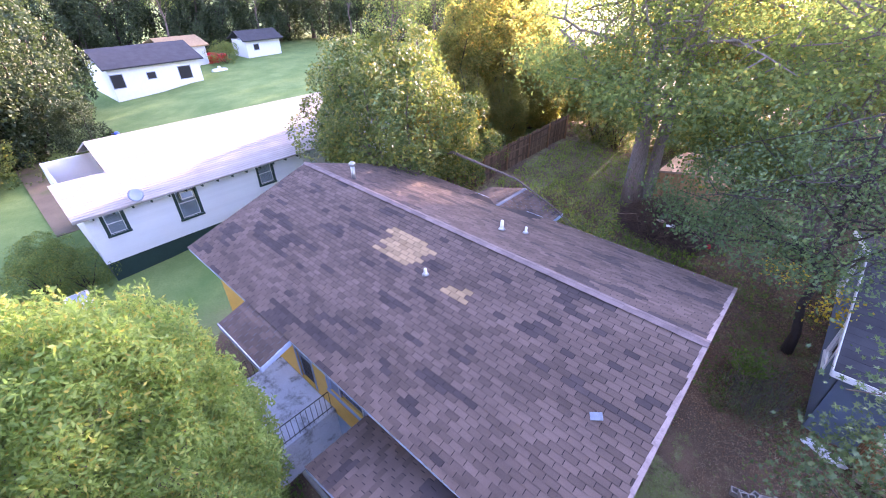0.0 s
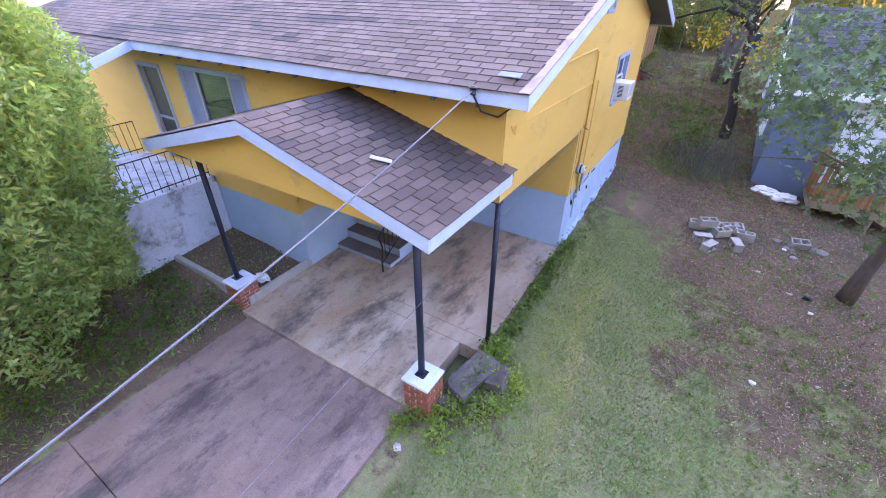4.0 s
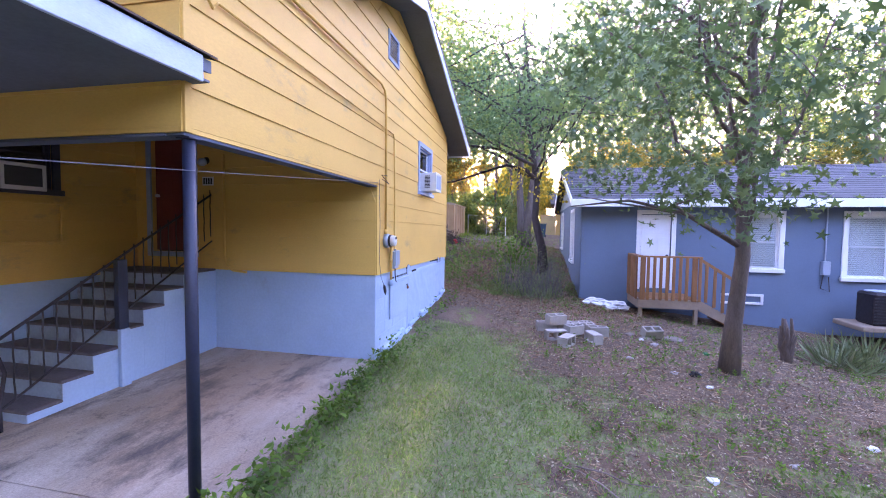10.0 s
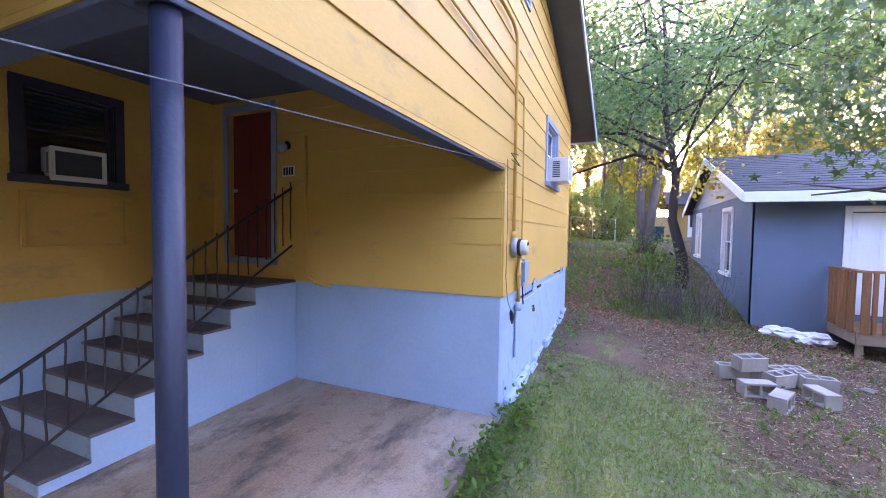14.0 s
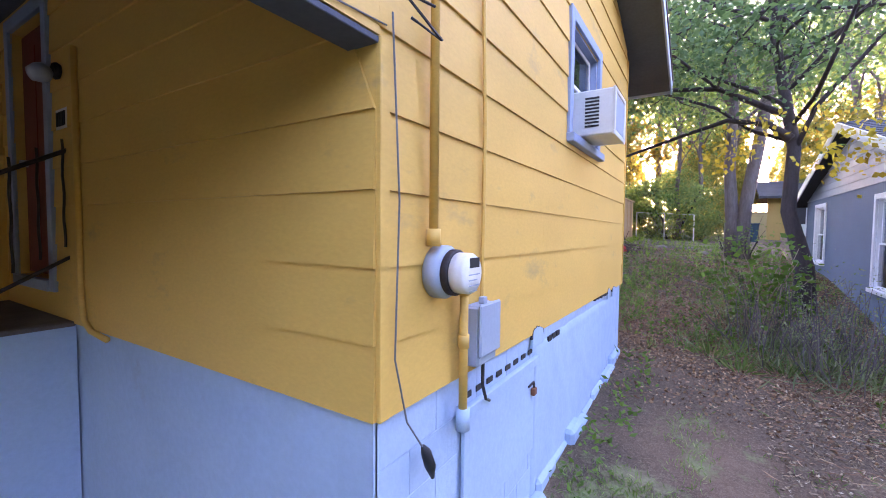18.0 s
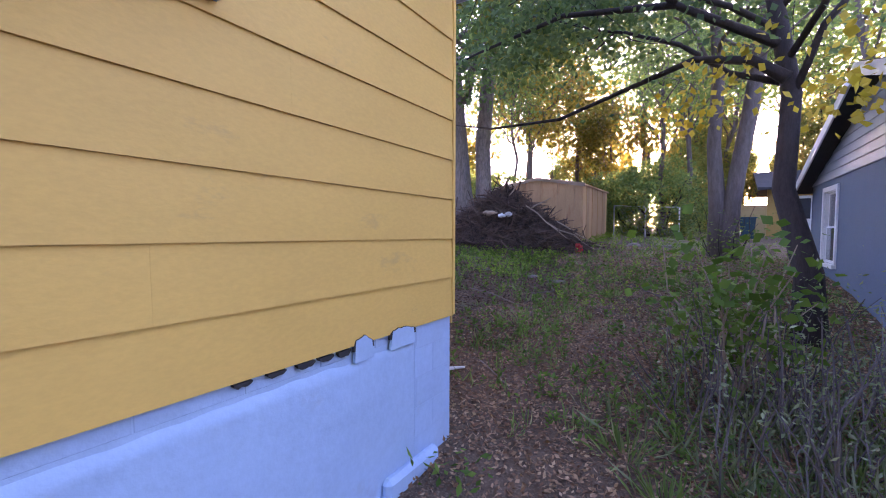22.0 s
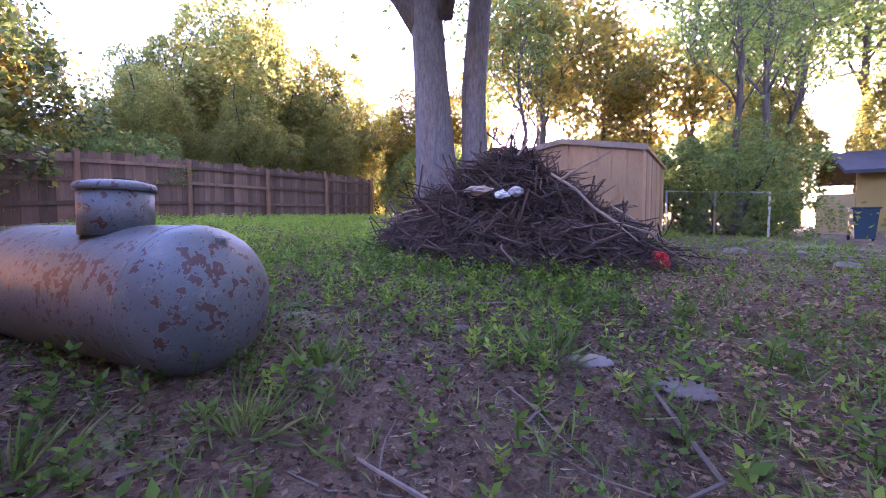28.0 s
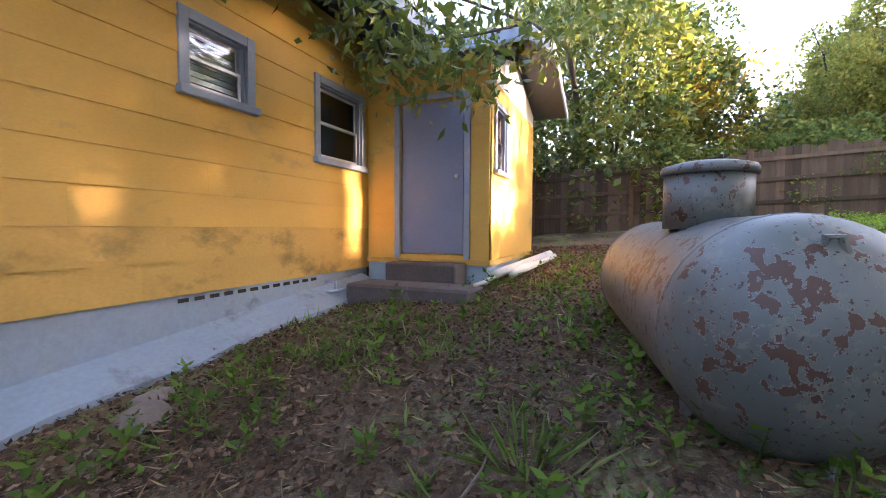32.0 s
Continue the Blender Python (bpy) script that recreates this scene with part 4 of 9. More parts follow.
for i in range(6):
    u = -8.74 + i * 0.105
    grille.tube([(u, 1.70, -0.035), (u, 2.55, -0.035)], 0.006, 5, False, FRONT)
for v in (1.85, 2.1, 2.35):
    grille.tube([(-8.8 + 0.35 + 0.3 * math.cos(a * 0.52), v + 0.11 * math.sin(a * 0.52), -0.035) for a in range(13)], 0.005, 4, False, FRONT)
part("grille", grille, IRON, sd)
pw = part("window", Shape().box((-7.2, 2.35, -0.09), (-7.17, 3.8, 0.0), FRONT).box((-5.23, 2.35, -0.09), (-5.2, 3.8, 0.0), FRONT), TRIM, front, "wide picture window with grey side panels")
fr = Shape()
fr.box((-7.29, 2.30, 0.0), (-7.2, 3.89, 0.033), FRONT, 0.004).box((-5.2, 2.30, 0.0), (-5.11, 3.89, 0.033), FRONT, 0.004).box((-7.2, 3.8, 0.0), (-5.2, 3.89, 0.033), FRONT, 0.004).box((-7.31, 2.26, 0.0), (-5.09, 2.34, 0.06), FRONT, 0.004)
part("frame", fr, TRIM, pw)
for a, b in ((-7.17, -6.72), (-5.70, -5.23)):
    part("side_panel", Shape().box((a, 2.36, -0.06), (b, 3.79, -0.03), FRONT, 0.004), GREYDOOR, pw)
    part("rail", Shape().box((b - 0.03 if a < -7 else a, 2.36, -0.03), (b if a < -7 else a + 0.03, 3.79, -0.005), FRONT, 0.003), ALU, pw)
g = part("pane", Shape().box((-6.71, 2.36, -0.05), (-5.71, 3.79, -0.045), FRONT), GLASS, pw)
g.visible_shadow = False

# window with sill in the carport side wall
SLATE = surf("dark_slate_window_paint", (0.045, 0.042, 0.062), 0.2, 3.0, 40, 0.6, 0.15)
window(swall, RSIDE, 1.22, 2.60, 2.04, 3.48, SLATE, SLATE, split=0.55, tw=0.1, blind=SLATE)
pan = Shape()
for a, b, c, d in ((1.18, 1.84, 2.16, 1.88), (1.18, 2.40, 2.16, 2.44), (1.18, 1.88, 1.22, 2.40), (2.12, 1.88, 2.16, 2.40)):
    pan.box((a, b, 0.014), (c, d, 0.042), RSIDE, 0.003)
part("panel_moulding", pan, YELLOW, swall, "flat yellow panel under the window")

# rooms behind the glass: near-black sheets with the indoor shade in their colour
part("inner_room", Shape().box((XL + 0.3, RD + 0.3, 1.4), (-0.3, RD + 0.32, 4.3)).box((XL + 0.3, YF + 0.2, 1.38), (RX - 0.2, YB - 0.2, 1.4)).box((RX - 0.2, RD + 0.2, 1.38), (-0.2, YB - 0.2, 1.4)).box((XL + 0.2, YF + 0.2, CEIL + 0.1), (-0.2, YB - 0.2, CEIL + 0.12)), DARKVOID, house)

# plaster that has been smeared up over the rotten foot of the lowest board
for y0, y1, h in ((7.74, 7.99, 0.03), (4.88, 5.12, 0.045), (7.45, 7.60, 0.045)):
    rng = random.Random(int(y0 * 10))
    zf = lambda y: SB - 0.009 * (y - RD)
    top = [(y0 + (y1 - y0) * k / 10, zf(y0 + (y1 - y0) * k / 10) + h * (0.25 + 0.75 * math.sin(math.pi * min(1, (k + 0.5) / 9)) ** 0.7) * (k > 0) * (k < 10) * rng.uniform(0.75, 1.1)) for k in range(11)]
    part("rot_gap", Shape().prism([(y0 - 0.001, zf(y0) - 0.03), (y1 + 0.001, zf(y1) - 0.03)] + [(a, b + 0.0015) for a, b in top[::-1]], 0.004, 0.0185, GABLE), DARKVOID, fg, "dark rotten edge of the lowest board")
    part("plaster_patch", Shape().prism([(y0 + 0.003, zf(y0) - 0.09), (y1 - 0.003, zf(y1) - 0.09)] + [(a, b - 0.0025) for a, b in top[-2:0:-1]], 0.004, 0.021, GABLE), BLUEPAINT, fg, "smeared pale blue plaster")
# ---- carport ----
floor = thing("carport_floor", "oil-stained concrete carport slab with joints", "floor", kind="structure")
for x0, x1, y0, y1 in ((RX, -2.2, -0.1, RD), (-2.2, 0.0, -0.1, RD), (RX, -2.2, -1.94, -0.11), (-2.2, -0.42, -1.94, -0.42), (-2.2, 0.0, -0.41, -0.11)):
    vs = []
    for x, y in ((x0 + 0.001, y0 + 0.001), (x1 - 0.001, y0 + 0.001), (x1 - 0.001, y1 - 0.001), (x0 + 0.001, y1 - 0.001)):
        vs.append((x, y, 0.02 + 0.026 * max(0, y) + 0.01 * min(0, y)))
    part("slab", Shape().add([(x, y, z - 0.3) for x, y, z in vs] + vs, [(0, 3, 2, 1), (4, 5, 6, 7), (0, 1, 5, 4), (1, 2, 6, 5), (2, 3, 7, 6), (3, 0, 4, 7)]), SLABCON, floor)
drive = thing("driveway", "weathered reddish concrete driveway with cracks", "driveway", kind="structure")
for y0, y1 in ((-4.9, -1.95), (-8.5, -4.91), (-14, -8.51)):
    a = lambda y: -4.15 if y > -3 else -4.15 + 0.02 * (y + 3)
    b = lambda y: -0.42 if y > -5 else -0.5
    vs = [(a(y0), y0, ground_z(-2, y0)), (b(y0), y0, ground_z(-2, y0)), (b(y1), y1 - 0.001, ground_z(-2, y1)), (a(y1), y1 - 0.001, ground_z(-2, y1))]
    part("slab", Shape().add([(x, y, z - 0.3) for x, y, z in vs] + vs, [(0, 3, 2, 1), (4, 5, 6, 7), (0, 1, 5, 4), (1, 2, 6, 5), (2, 3, 7, 6), (3, 0, 4, 7)]), CONCRETE, drive)

carport = thing("carport_roof", "gabled carport roof with brown shingles and yellow gable", "carport roof")
CPX, CPZ, CPS, CPE = -2.52, 3.98, 0.268, 0.18
cz = lambda x: CPZ - CPS * abs(x - CPX)
ROT_XZ = Matrix(((1, 0, 0, 0), (0, 0, -1, 0), (0, 1, 0, 0), (0, 0, 0, 1)))
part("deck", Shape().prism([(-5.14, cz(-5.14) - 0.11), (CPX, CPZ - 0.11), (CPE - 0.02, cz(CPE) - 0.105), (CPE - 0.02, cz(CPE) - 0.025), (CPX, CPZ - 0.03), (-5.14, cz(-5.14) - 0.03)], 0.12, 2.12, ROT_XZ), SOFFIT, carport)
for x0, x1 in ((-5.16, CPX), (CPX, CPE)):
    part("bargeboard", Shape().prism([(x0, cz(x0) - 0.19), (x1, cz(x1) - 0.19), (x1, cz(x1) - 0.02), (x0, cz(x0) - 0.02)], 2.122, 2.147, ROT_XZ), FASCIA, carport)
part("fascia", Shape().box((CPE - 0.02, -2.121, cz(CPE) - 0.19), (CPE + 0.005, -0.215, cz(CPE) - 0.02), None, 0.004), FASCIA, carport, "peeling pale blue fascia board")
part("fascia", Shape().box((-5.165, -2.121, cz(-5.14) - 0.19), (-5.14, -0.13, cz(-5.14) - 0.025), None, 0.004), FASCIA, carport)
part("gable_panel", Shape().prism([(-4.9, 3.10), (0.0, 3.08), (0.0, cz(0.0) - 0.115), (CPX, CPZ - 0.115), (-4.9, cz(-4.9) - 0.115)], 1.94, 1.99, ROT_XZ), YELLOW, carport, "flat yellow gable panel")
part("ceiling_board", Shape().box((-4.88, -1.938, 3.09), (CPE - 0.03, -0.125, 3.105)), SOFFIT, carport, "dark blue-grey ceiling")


def pier(x, y, z0, z1, w, label):
    t = thing("brick_pier", label, "brick pier", "brick piers of the carport")
    part("core", Shape().box((x - w / 2 + 0.012, y - w / 2 + 0.012, z0 - 0.2), (x + w / 2 - 0.012, y + w / 2 - 0.012, z1)), MORTAR, t)
    part("cap", Shape().box((x - w / 2 - 0.02, y - w / 2 - 0.02, z1), (x + w / 2 + 0.02, y + w / 2 + 0.02, z1 + 0.05), None, 0.012), CAPPAINT, t, "chipped pale blue painted cap")
    n = int((z1 - z0 + 0.15) / 0.075)
    cache = {}
    def bm(l):
        if l not in cache:
            cache[l] = Shape().box((-l / 2, -0.045, -0.031), (l / 2, 0.045, 0.031), None, 0.005).mesh("brick", BRICK)
        return cache[l]
    for k in range(n):
        z = z1 - 0.04 - k * 0.075
        for side in range(4):
            rz = side * math.pi / 2
            segs = [(-w / 2 + 0.1, 0.19), (w / 2 - 0.1, 0.19)] if k % 2 == 0 else [(-w / 2 + 0.05, 0.09), (0.0, 0.19), (w / 2 - 0.05, 0.09)]
            for c, l in segs:
                m = Matrix.Translation((x, y, z)) @ Matrix.Rotation(rz, 4, "Z") @ Matrix.Translation((c, -w / 2 + 0.046 - 0.001 * (k % 3), 0))
                piece("brick", bm(l), m, t)
    return t


pier(-0.28, -1.70, -0.1, 0.52, 0.42, "red brick pier with a chipped blue cap under a carport post")
pier(-4.60, -1.66, -0.05, 0.45, 0.42, "low red brick pier with a pale blue cap")


def post(x, y, z0, z1, r=0.052):
    t = thing("carport_post", "round dark slate-blue steel post", "post", "carport posts")
    part("shaft", Shape().tube([(x, y, z0), (x, y, z1)], r, 16), POSTBLUE, t, "", True)
    part("top_plate", Shape().box((x - r - 0.012, y - r - 0.012, z1), (x + r + 0.012, y + r + 0.012, z1 + 0.012), None, 0.003), POSTBLUE, t)
    part("base_plate", Shape().box((x - 0.08, y - 0.08, z0), (x + 0.08, y + 0.08, z0 + 0.01), None, 0.003), POSTBLUE, t)


post(-0.30, -1.70, 0.57, 3.075, 0.048)
post(-4.67, -1.66, 0.50, 3.085, 0.046)
post(-0.02, -0.13, 0.02, OV - 0.038, 0.042)

# stairs
stairs = thing("stairs", "dirty concrete stairs with pale blue sides and a landing", "stairs")
ZN = [1.42, 1.22, 1.01, 0.80, 0.585, 0.375, 0.165]
YN = [2.68, 2.34, 2.01, 1.68, 1.34, 1.0, 0.66]
for k, (z, y) in enumerate(zip(ZN, YN)):
    y1 = RD if k == 0 else YN[k - 1]
    step = part("step", Shape().box((RX + 0.002, y, 0.0), (-2.8, y1 - 0.001, z - 0.035)), BLUEPAINT, stairs)
    part("riser", Shape().box((RX + 0.002, y - 0.008, z - 0.21), (-2.801, y - 0.001, z - 0.036)), BLUEDIRTY, step)
    part("tread", Shape().box((RX + 0.002, y - 0.015, z - 0.035), (-2.79, y1 - 0.002, z), None, 0.008), STEPCON, step)
rail = thing("iron_railing", "rusty black wrought-iron stair railing with twisted balusters", "railing")
rz = lambda y: 0.95 + (y - 0.45) * 0.615
rb = lambda y: 0.235 + (y - 0.45) * 0.60
XR = -2.86
part("top_rail", Shape().tube([(XR, 0.42, rz(0.42)), (XR, 3.40, rz(3.25))], 0.016, 6), IRON, rail)
part("bottom_rail", Shape().tube([(XR, 0.46, rb(0.46)), (XR, 3.40, rb(3.25))], 0.013, 6), IRON, rail)
part("newel", Shape().tube([(XR, 0.43, rz(0.43)), (XR + 0.0, 0.52, 0.62), (XR, 0.47, 0.3), (XR, 0.47, 0.02)], 0.02, 6), IRON, rail)
for i in range(21):
    y = 0.6 + i * 0.135
    if abs(y - 1.7) < 0.08:
        continue
    z0, z1 = rb(y), rz(y)
    tw = [(XR + 0.003 * math.cos(q * 1.3), y + 0.003 * math.sin(q * 1.3), z0 + (z1 - z0) * q / 12) for q in range(13)]
    part("baluster", Shape().tube(tw, 0.009, 5, False), IRON, rail)
nw = thing("newel_board", "dark board newel on a pale blue pilaster beside the stairs", "newel post")
part("board", Shape().box((-2.84, 1.64, 0.80), (-2.76, 1.77, 1.68), None, 0.006), POSTBLUE, nw)
part("pilaster", Shape().box((-2.8, 1.64, 0.05), (-2.74, 1.77, 0.80), None, 0.006), BLUEPAINT, nw)

# planter, porch and its walls
bed = Shape()
bed.box((-7.05, -1.72, -0.15), (-4.36, -1.60, 0.16), None, 0.02).box((-4.48, -1.60, -0.15), (-4.36, -0.12, 0.16), None, 0.02)
tagged(part("planter_kerb", bed, BLOCKGREY), "low mildewed concrete kerb round a soil bed", "kerb", kind="structure")
porch = thing("porch", "raised front porch with mildewed concrete floor", "porch")
part("floor", Shape().box((-10.2, -2.66, 1.40), (-7.12, YF - 0.02, 1.52), None, 0.015), STAINWHITE, porch)
part("wall", Shape().box((-7.24, -2.65, -0.2), (-7.12, YF - 0.02, 1.399)), STAINWHITE, porch, "mildew-streaked white stucco side wall")
part("wall", Shape().box((-10.2, -2.65, -0.2), (-7.241, -2.53, 1.399)), STAINWHITE, porch)
prail = thing("porch_railing", "thin black iron porch railing", "railing")
for (xa, ya), (xb, yb) in (((-7.2, -2.58), (-7.2, -0.3)), ((-10.1, -2.58), (-7.2, -2.58)), ((-10.1, -2.58), (-10.1, -0.3))):
    for z in (1.62, 2.32):
        part("rail", Shape().tube([(xa, ya, z), (xb, yb, z)], 0.014, 5), IRON, prail)
    n = int(math.hypot(xb - xa, yb - ya) / 0.15)
    for i in range(n + 1):
        f = i / n
        part("baluster", Shape().tube([(xa + (xb - xa) * f, ya + (yb - ya) * f, 1.52), (xa + (xb - xa) * f, ya + (yb - ya) * f, 2.32)], 0.008, 5, False), IRON, prail)
pr = part("porch_roof", Shape().prism([(-1.62, 4.37 - 0.16 - 0.30), (-0.7, 4.37 - 0.175), (-0.7, 4.37 - 0.055), (-1.62, 4.37 - 0.34)], -10.2, -7.78, Matrix(((0, 0, 1, 0), (1, 0, 0, 0), (0, 1, 0, 0), (0, 0, 0, 1)))), SOFFIT, house, "porch roof that continues the front slope")
part("fascia", Shape().box((-10.2, -1.645, 3.88), (-7.78, -1.62, 4.05), None, 0.004), FASCIA, pr)
part("fascia", Shape().prism([(-1.62, 3.87), (-0.7, 4.16), (-0.7, 4.33), (-1.62, 4.04)], -7.78, -7.755, Matrix(((0, 0, 1, 0), (1, 0, 0, 0), (0, 1, 0, 0), (0, 0, 0, 1)))), FASCIA, pr)

# ---- annex at the back ----
AX, AY, AXL = -6.47, 10.22, -9.4
annex = thing("annex", "small yellow back-entry annex with slate blue door", "annex")
AEAST = frame_of((AX, 0, 0), (0, 1, 0), (1, 0, 0))
ANORTH = frame_of((0, AY, 0), (-1, 0, 0), (0, 1, 0))
AW = [(6.72, 2.60, 7.30, 3.46)]
shell(AEAST, [(YB + 0.02, 1.45, AY - 0.0, 3.98)], [(8.98, 1.50, 9.90, 3.52)], 0.12, "east_wall", YELLOW, annex)
part("corner_board", Shape().box((AX, 10.0, 1.45), (AX + 0.02, AY + 0.015, 3.98), None, 0.003), YELLOW, annex)
shell(ANORTH, [(-AX, 1.45, -AXL, 3.75)], AW, 0.12, "north_wall", YELLOW, annex, "plain yellow panel wall with a narrow window")
part("gable_infill", Shape().prism([(-AX, 3.751), (-AXL, 3.751), (-AXL, 3.95), (7.92, 4.42), (-AX, 3.98)], -0.12, -0.004, ANORTH), WHITEPAINT, annex, "bare pale gable panel")
part("foundation", Shape().box((AXL, YB + 0.02, 0.6), (AX - 0.012, AY - 0.012, 1.449)), BLUEPAINT, annex)
part("sill_board", Shape().box((AXL, YB + 0.02, 1.38), (AX + 0.03, AY + 0.03, 1.451), None, 0.004), YELLOW_LOW, annex)
ad = part("door", Shape().box((9.0, 1.52, -0.06), (9.88, 3.50, -0.015), AEAST, 0.004), GREYDOOR, annex, "flush slate blue door, mildewed near its foot")
fr = Shape()
fr.box((8.90, 1.46, 0.0), (8.98, 3.60, 0.03), AEAST, 0.004).box((9.90, 1.46, 0.0), (9.98, 3.60, 0.03), AEAST, 0.004).box((8.98, 3.52, 0.0), (9.90, 3.60, 0.03), AEAST, 0.004)
part("frame", fr, TRIM, ad)
part("door_handle", Shape().tube([(9.80, 2.52, -0.02), (9.80, 2.52, 0.045)], 0.026, 10, True, AEAST), ALU, ad)
window(annex, ANORTH, 6.74, 2.62, 7.28, 3.44, TRIM, DARKSCREEN, split=0.5, tw=0.07)
part("roof", Shape().prism([(-9.80, 3.98), (-7.92, 4.52), (-6.05, 3.98), (-6.05, 4.06), (-7.92, 4.60), (-9.80, 4.06)], -10.78, -8.62, ROT_XZ), SOFFIT, annex)
for x0, z0, x1, z1 in ((-9.82, 3.96, -7.92, 4.51), (-7.92, 4.51, -6.03, 3.96)):
    part("bargeboard", Shape().prism([(x0, z0 - 0.07), (x1, z1 - 0.07), (x1, z1 + 0.09), (x0, z0 + 0.09)], -10.805, -10.78, ROT_XZ), FASCIA, annex)
part("fascia", Shape().box((-6.05, 9.5, 3.90), (-6.025, 10.78, 4.05), None, 0.004), FASCIA, annex)
part("step", Shape().box((AX + 0.03, 8.98, 1.0), (AX + 0.42, 9.95, 1.42), None, 0.02), STEPCON, annex, "dark mildewed concrete step")
part("step", Shape().box((AX + 0.42, 8.75, 0.8), (AX + 0.95, 10.3, 1.20), None, 0.03), STEPCON, annex)
# ---- neighbouring blue house ----
BX, BY, BE, BD = 3.66, 9.9, 3.02, 9.4
blue = thing("blue_house", "single-storey slate-blue house with white trim and grey roof", "house")
BF = frame_of((0, BY, 0), (1, 0, 0), (0, -1, 0))
BS = frame_of((BX, 0, 0), (0, -1, 0), (-1, 0, 0))
HF = [(5.24, 0.52, 6.02, 2.58), (7.86, 1.16, 8.60, 2.56), (10.12, 1.0, 11.0, 2.56)]
HS = [(-13.0, 1.08, -11.95, 2.72), (-17.95, 1.3, -16.9, 2.78)]
bf = shell(BF, [(BX, -0.5, 17, BE)], HF, 0.15, "front_wall", BLUEWALL, blue)
bs = shell(BS, [(-BY - BD, -0.3, -BY - 0.001, BE)], HS, 0.15, "side_wall", BLUEWALL, blue)
ridge_y, ridge_z = BY + BD / 2, 4.40
part("gable", Shape().prism([(-BY - BD, BE), (-BY, BE), (-ridge_y, ridge_z - 0.1)], -0.15, 0, BS), BLUEWALL, bs)
v = BE
while v < ridge_z - 0.2:
    f = (v - BE) / (ridge_z - 0.1 - BE)
    f2 = min(1, (v + 0.17 - BE) / (ridge_z - 0.1 - BE))
    a0, a1 = -BY - BD + BD / 2 * f, -BY - BD / 2 * f
    c0, c1 = -BY - BD + BD / 2 * f2, -BY - BD / 2 * f2
    part("board", Shape().add([(a0, v, 0.022), (a1, v, 0.022), (c1, v + 0.17, 0.006), (c0, v + 0.17, 0.006), (a0, v, 0), (a1, v, 0)], [(0, 1, 2, 3), (4, 5, 1, 0)], BS), GREYBOX, bs)
    v += 0.17
part("back_wall", Shape().box((BX, BY + BD - 0.15, -0.3), (17, BY + BD, BE)), BLUEWALL, blue)
part("end_wall", Shape().box((16.85, BY, -0.5), (17, BY + BD, BE)), BLUEWALL, blue)
for u0, v0, u1, v1 in HF[1:]:
    window(bf, BF, u0, v0, u1, v1, WHITEPAINT, WHITEPAINT, tw=0.12, blind=WHITEPAINT)
for u0, v0, u1, v1 in HS:
    window(bs, BS, u0, v0, u1, v1, WHITEPAINT, WHITEPAINT, tw=0.1)
bd = part("door", Shape().box((5.26, 0.54, -0.06), (6.0, 2.56, -0.02), BF, 0.004), WHITEPAINT, bf, "white panelled door")
fr = Shape()
fr.box((5.13, 0.50, 0), (5.24, 2.70, 0.03), BF, 0.004).box((6.02, 0.50, 0), (6.13, 2.70, 0.03), BF, 0.004).box((5.24, 2.58, 0), (6.02, 2.70, 0.03), BF, 0.004)
part("frame", fr, WHITEPAINT, bd)
for a, b in ((0.7, 1.25), (1.35, 1.95), (2.05, 2.42)):
    for c, d in ((5.34, 5.58), (5.68, 5.92)):
        part("panel", Shape().box((c, a, -0.02), (d, b, -0.012), BF, 0.005), WHITEPAINT, bd)
part("door_handle", Shape().tube([(5.92, 1.45, -0.02), (5.92, 1.45, 0.04)], 0.028, 8, True, BF), IRON, bd)
RB = Matrix(((0, 0, 1, 0), (1, 0, 0, 0), (0, 1, 0, 0), (0, 0, 0, 1)))
oh, rs_ = 0.45, (ridge_z - BE) / (BD / 2)
bro = part("roof", Shape().prism([(BY - oh, BE - oh * rs_), (ridge_y, ridge_z - 0.02), (BY + BD + oh, BE - oh * rs_), (BY + BD + oh, BE - oh * rs_ + 0.10), (ridge_y, ridge_z + 0.10), (BY - oh, BE - oh * rs_ + 0.10)], BX - 0.3, 17.5, RB), GREYROOF, blue)
part("fascia", Shape().box((BX - 0.3, BY - oh - 0.03, BE - oh * rs_ - 0.12), (17.5, BY - oh, BE - oh * rs_ + 0.09), None, 0.004), WHITEPAINT, bro)
part("soffit", Shape().box((BX, BY - oh, BE - oh * rs_ - 0.1), (17.5, BY, BE - oh * rs_ - 0.08)), WHITEPAINT, bro)
for y0, y1 in ((BY - oh, ridge_y), (ridge_y, BY + BD + oh)):
    zz = lambda y: ridge_z - abs(y - ridge_y) * rs_
    part("bargeboard", Shape().prism([(y0, zz(y0) - 0.10), (y1, zz(y1) - 0.10), (y1, zz(y1) + 0.10), (y0, zz(y0) + 0.10)], BX - 0.33, BX - 0.3, RB), WHITEPAINT, bro)
k = 0
v = BY - oh
while v < ridge_y - 0.05:
    z = ridge_z + 0.10 - abs(v - ridge_y) * rs_
    part("shingle_course", Shape().add([(BX - 0.3, v, z + 0.012), (17.5, v, z + 0.012), (17.5, v + 0.30, z + 0.30 * rs_ + 0.002), (BX - 0.3, v + 0.30, z + 0.30 * rs_ + 0.002), (BX - 0.3, v, z), (17.5, v, z)], [(0, 1, 2, 3), (4, 5, 1, 0)]), GREYROOF, bro)
    v += 0.29
for x, y in ((7.4, 12.2), (9.0, 12.6), (6.5, 11.0)):
    z = ridge_z + 0.1 - abs(y - ridge_y) * rs_
    part("vent_pipe", Shape().tube([(x, y, z - 0.1), (x, y, z + 0.25)], 0.05, 10), PIPEWHITE, bro)

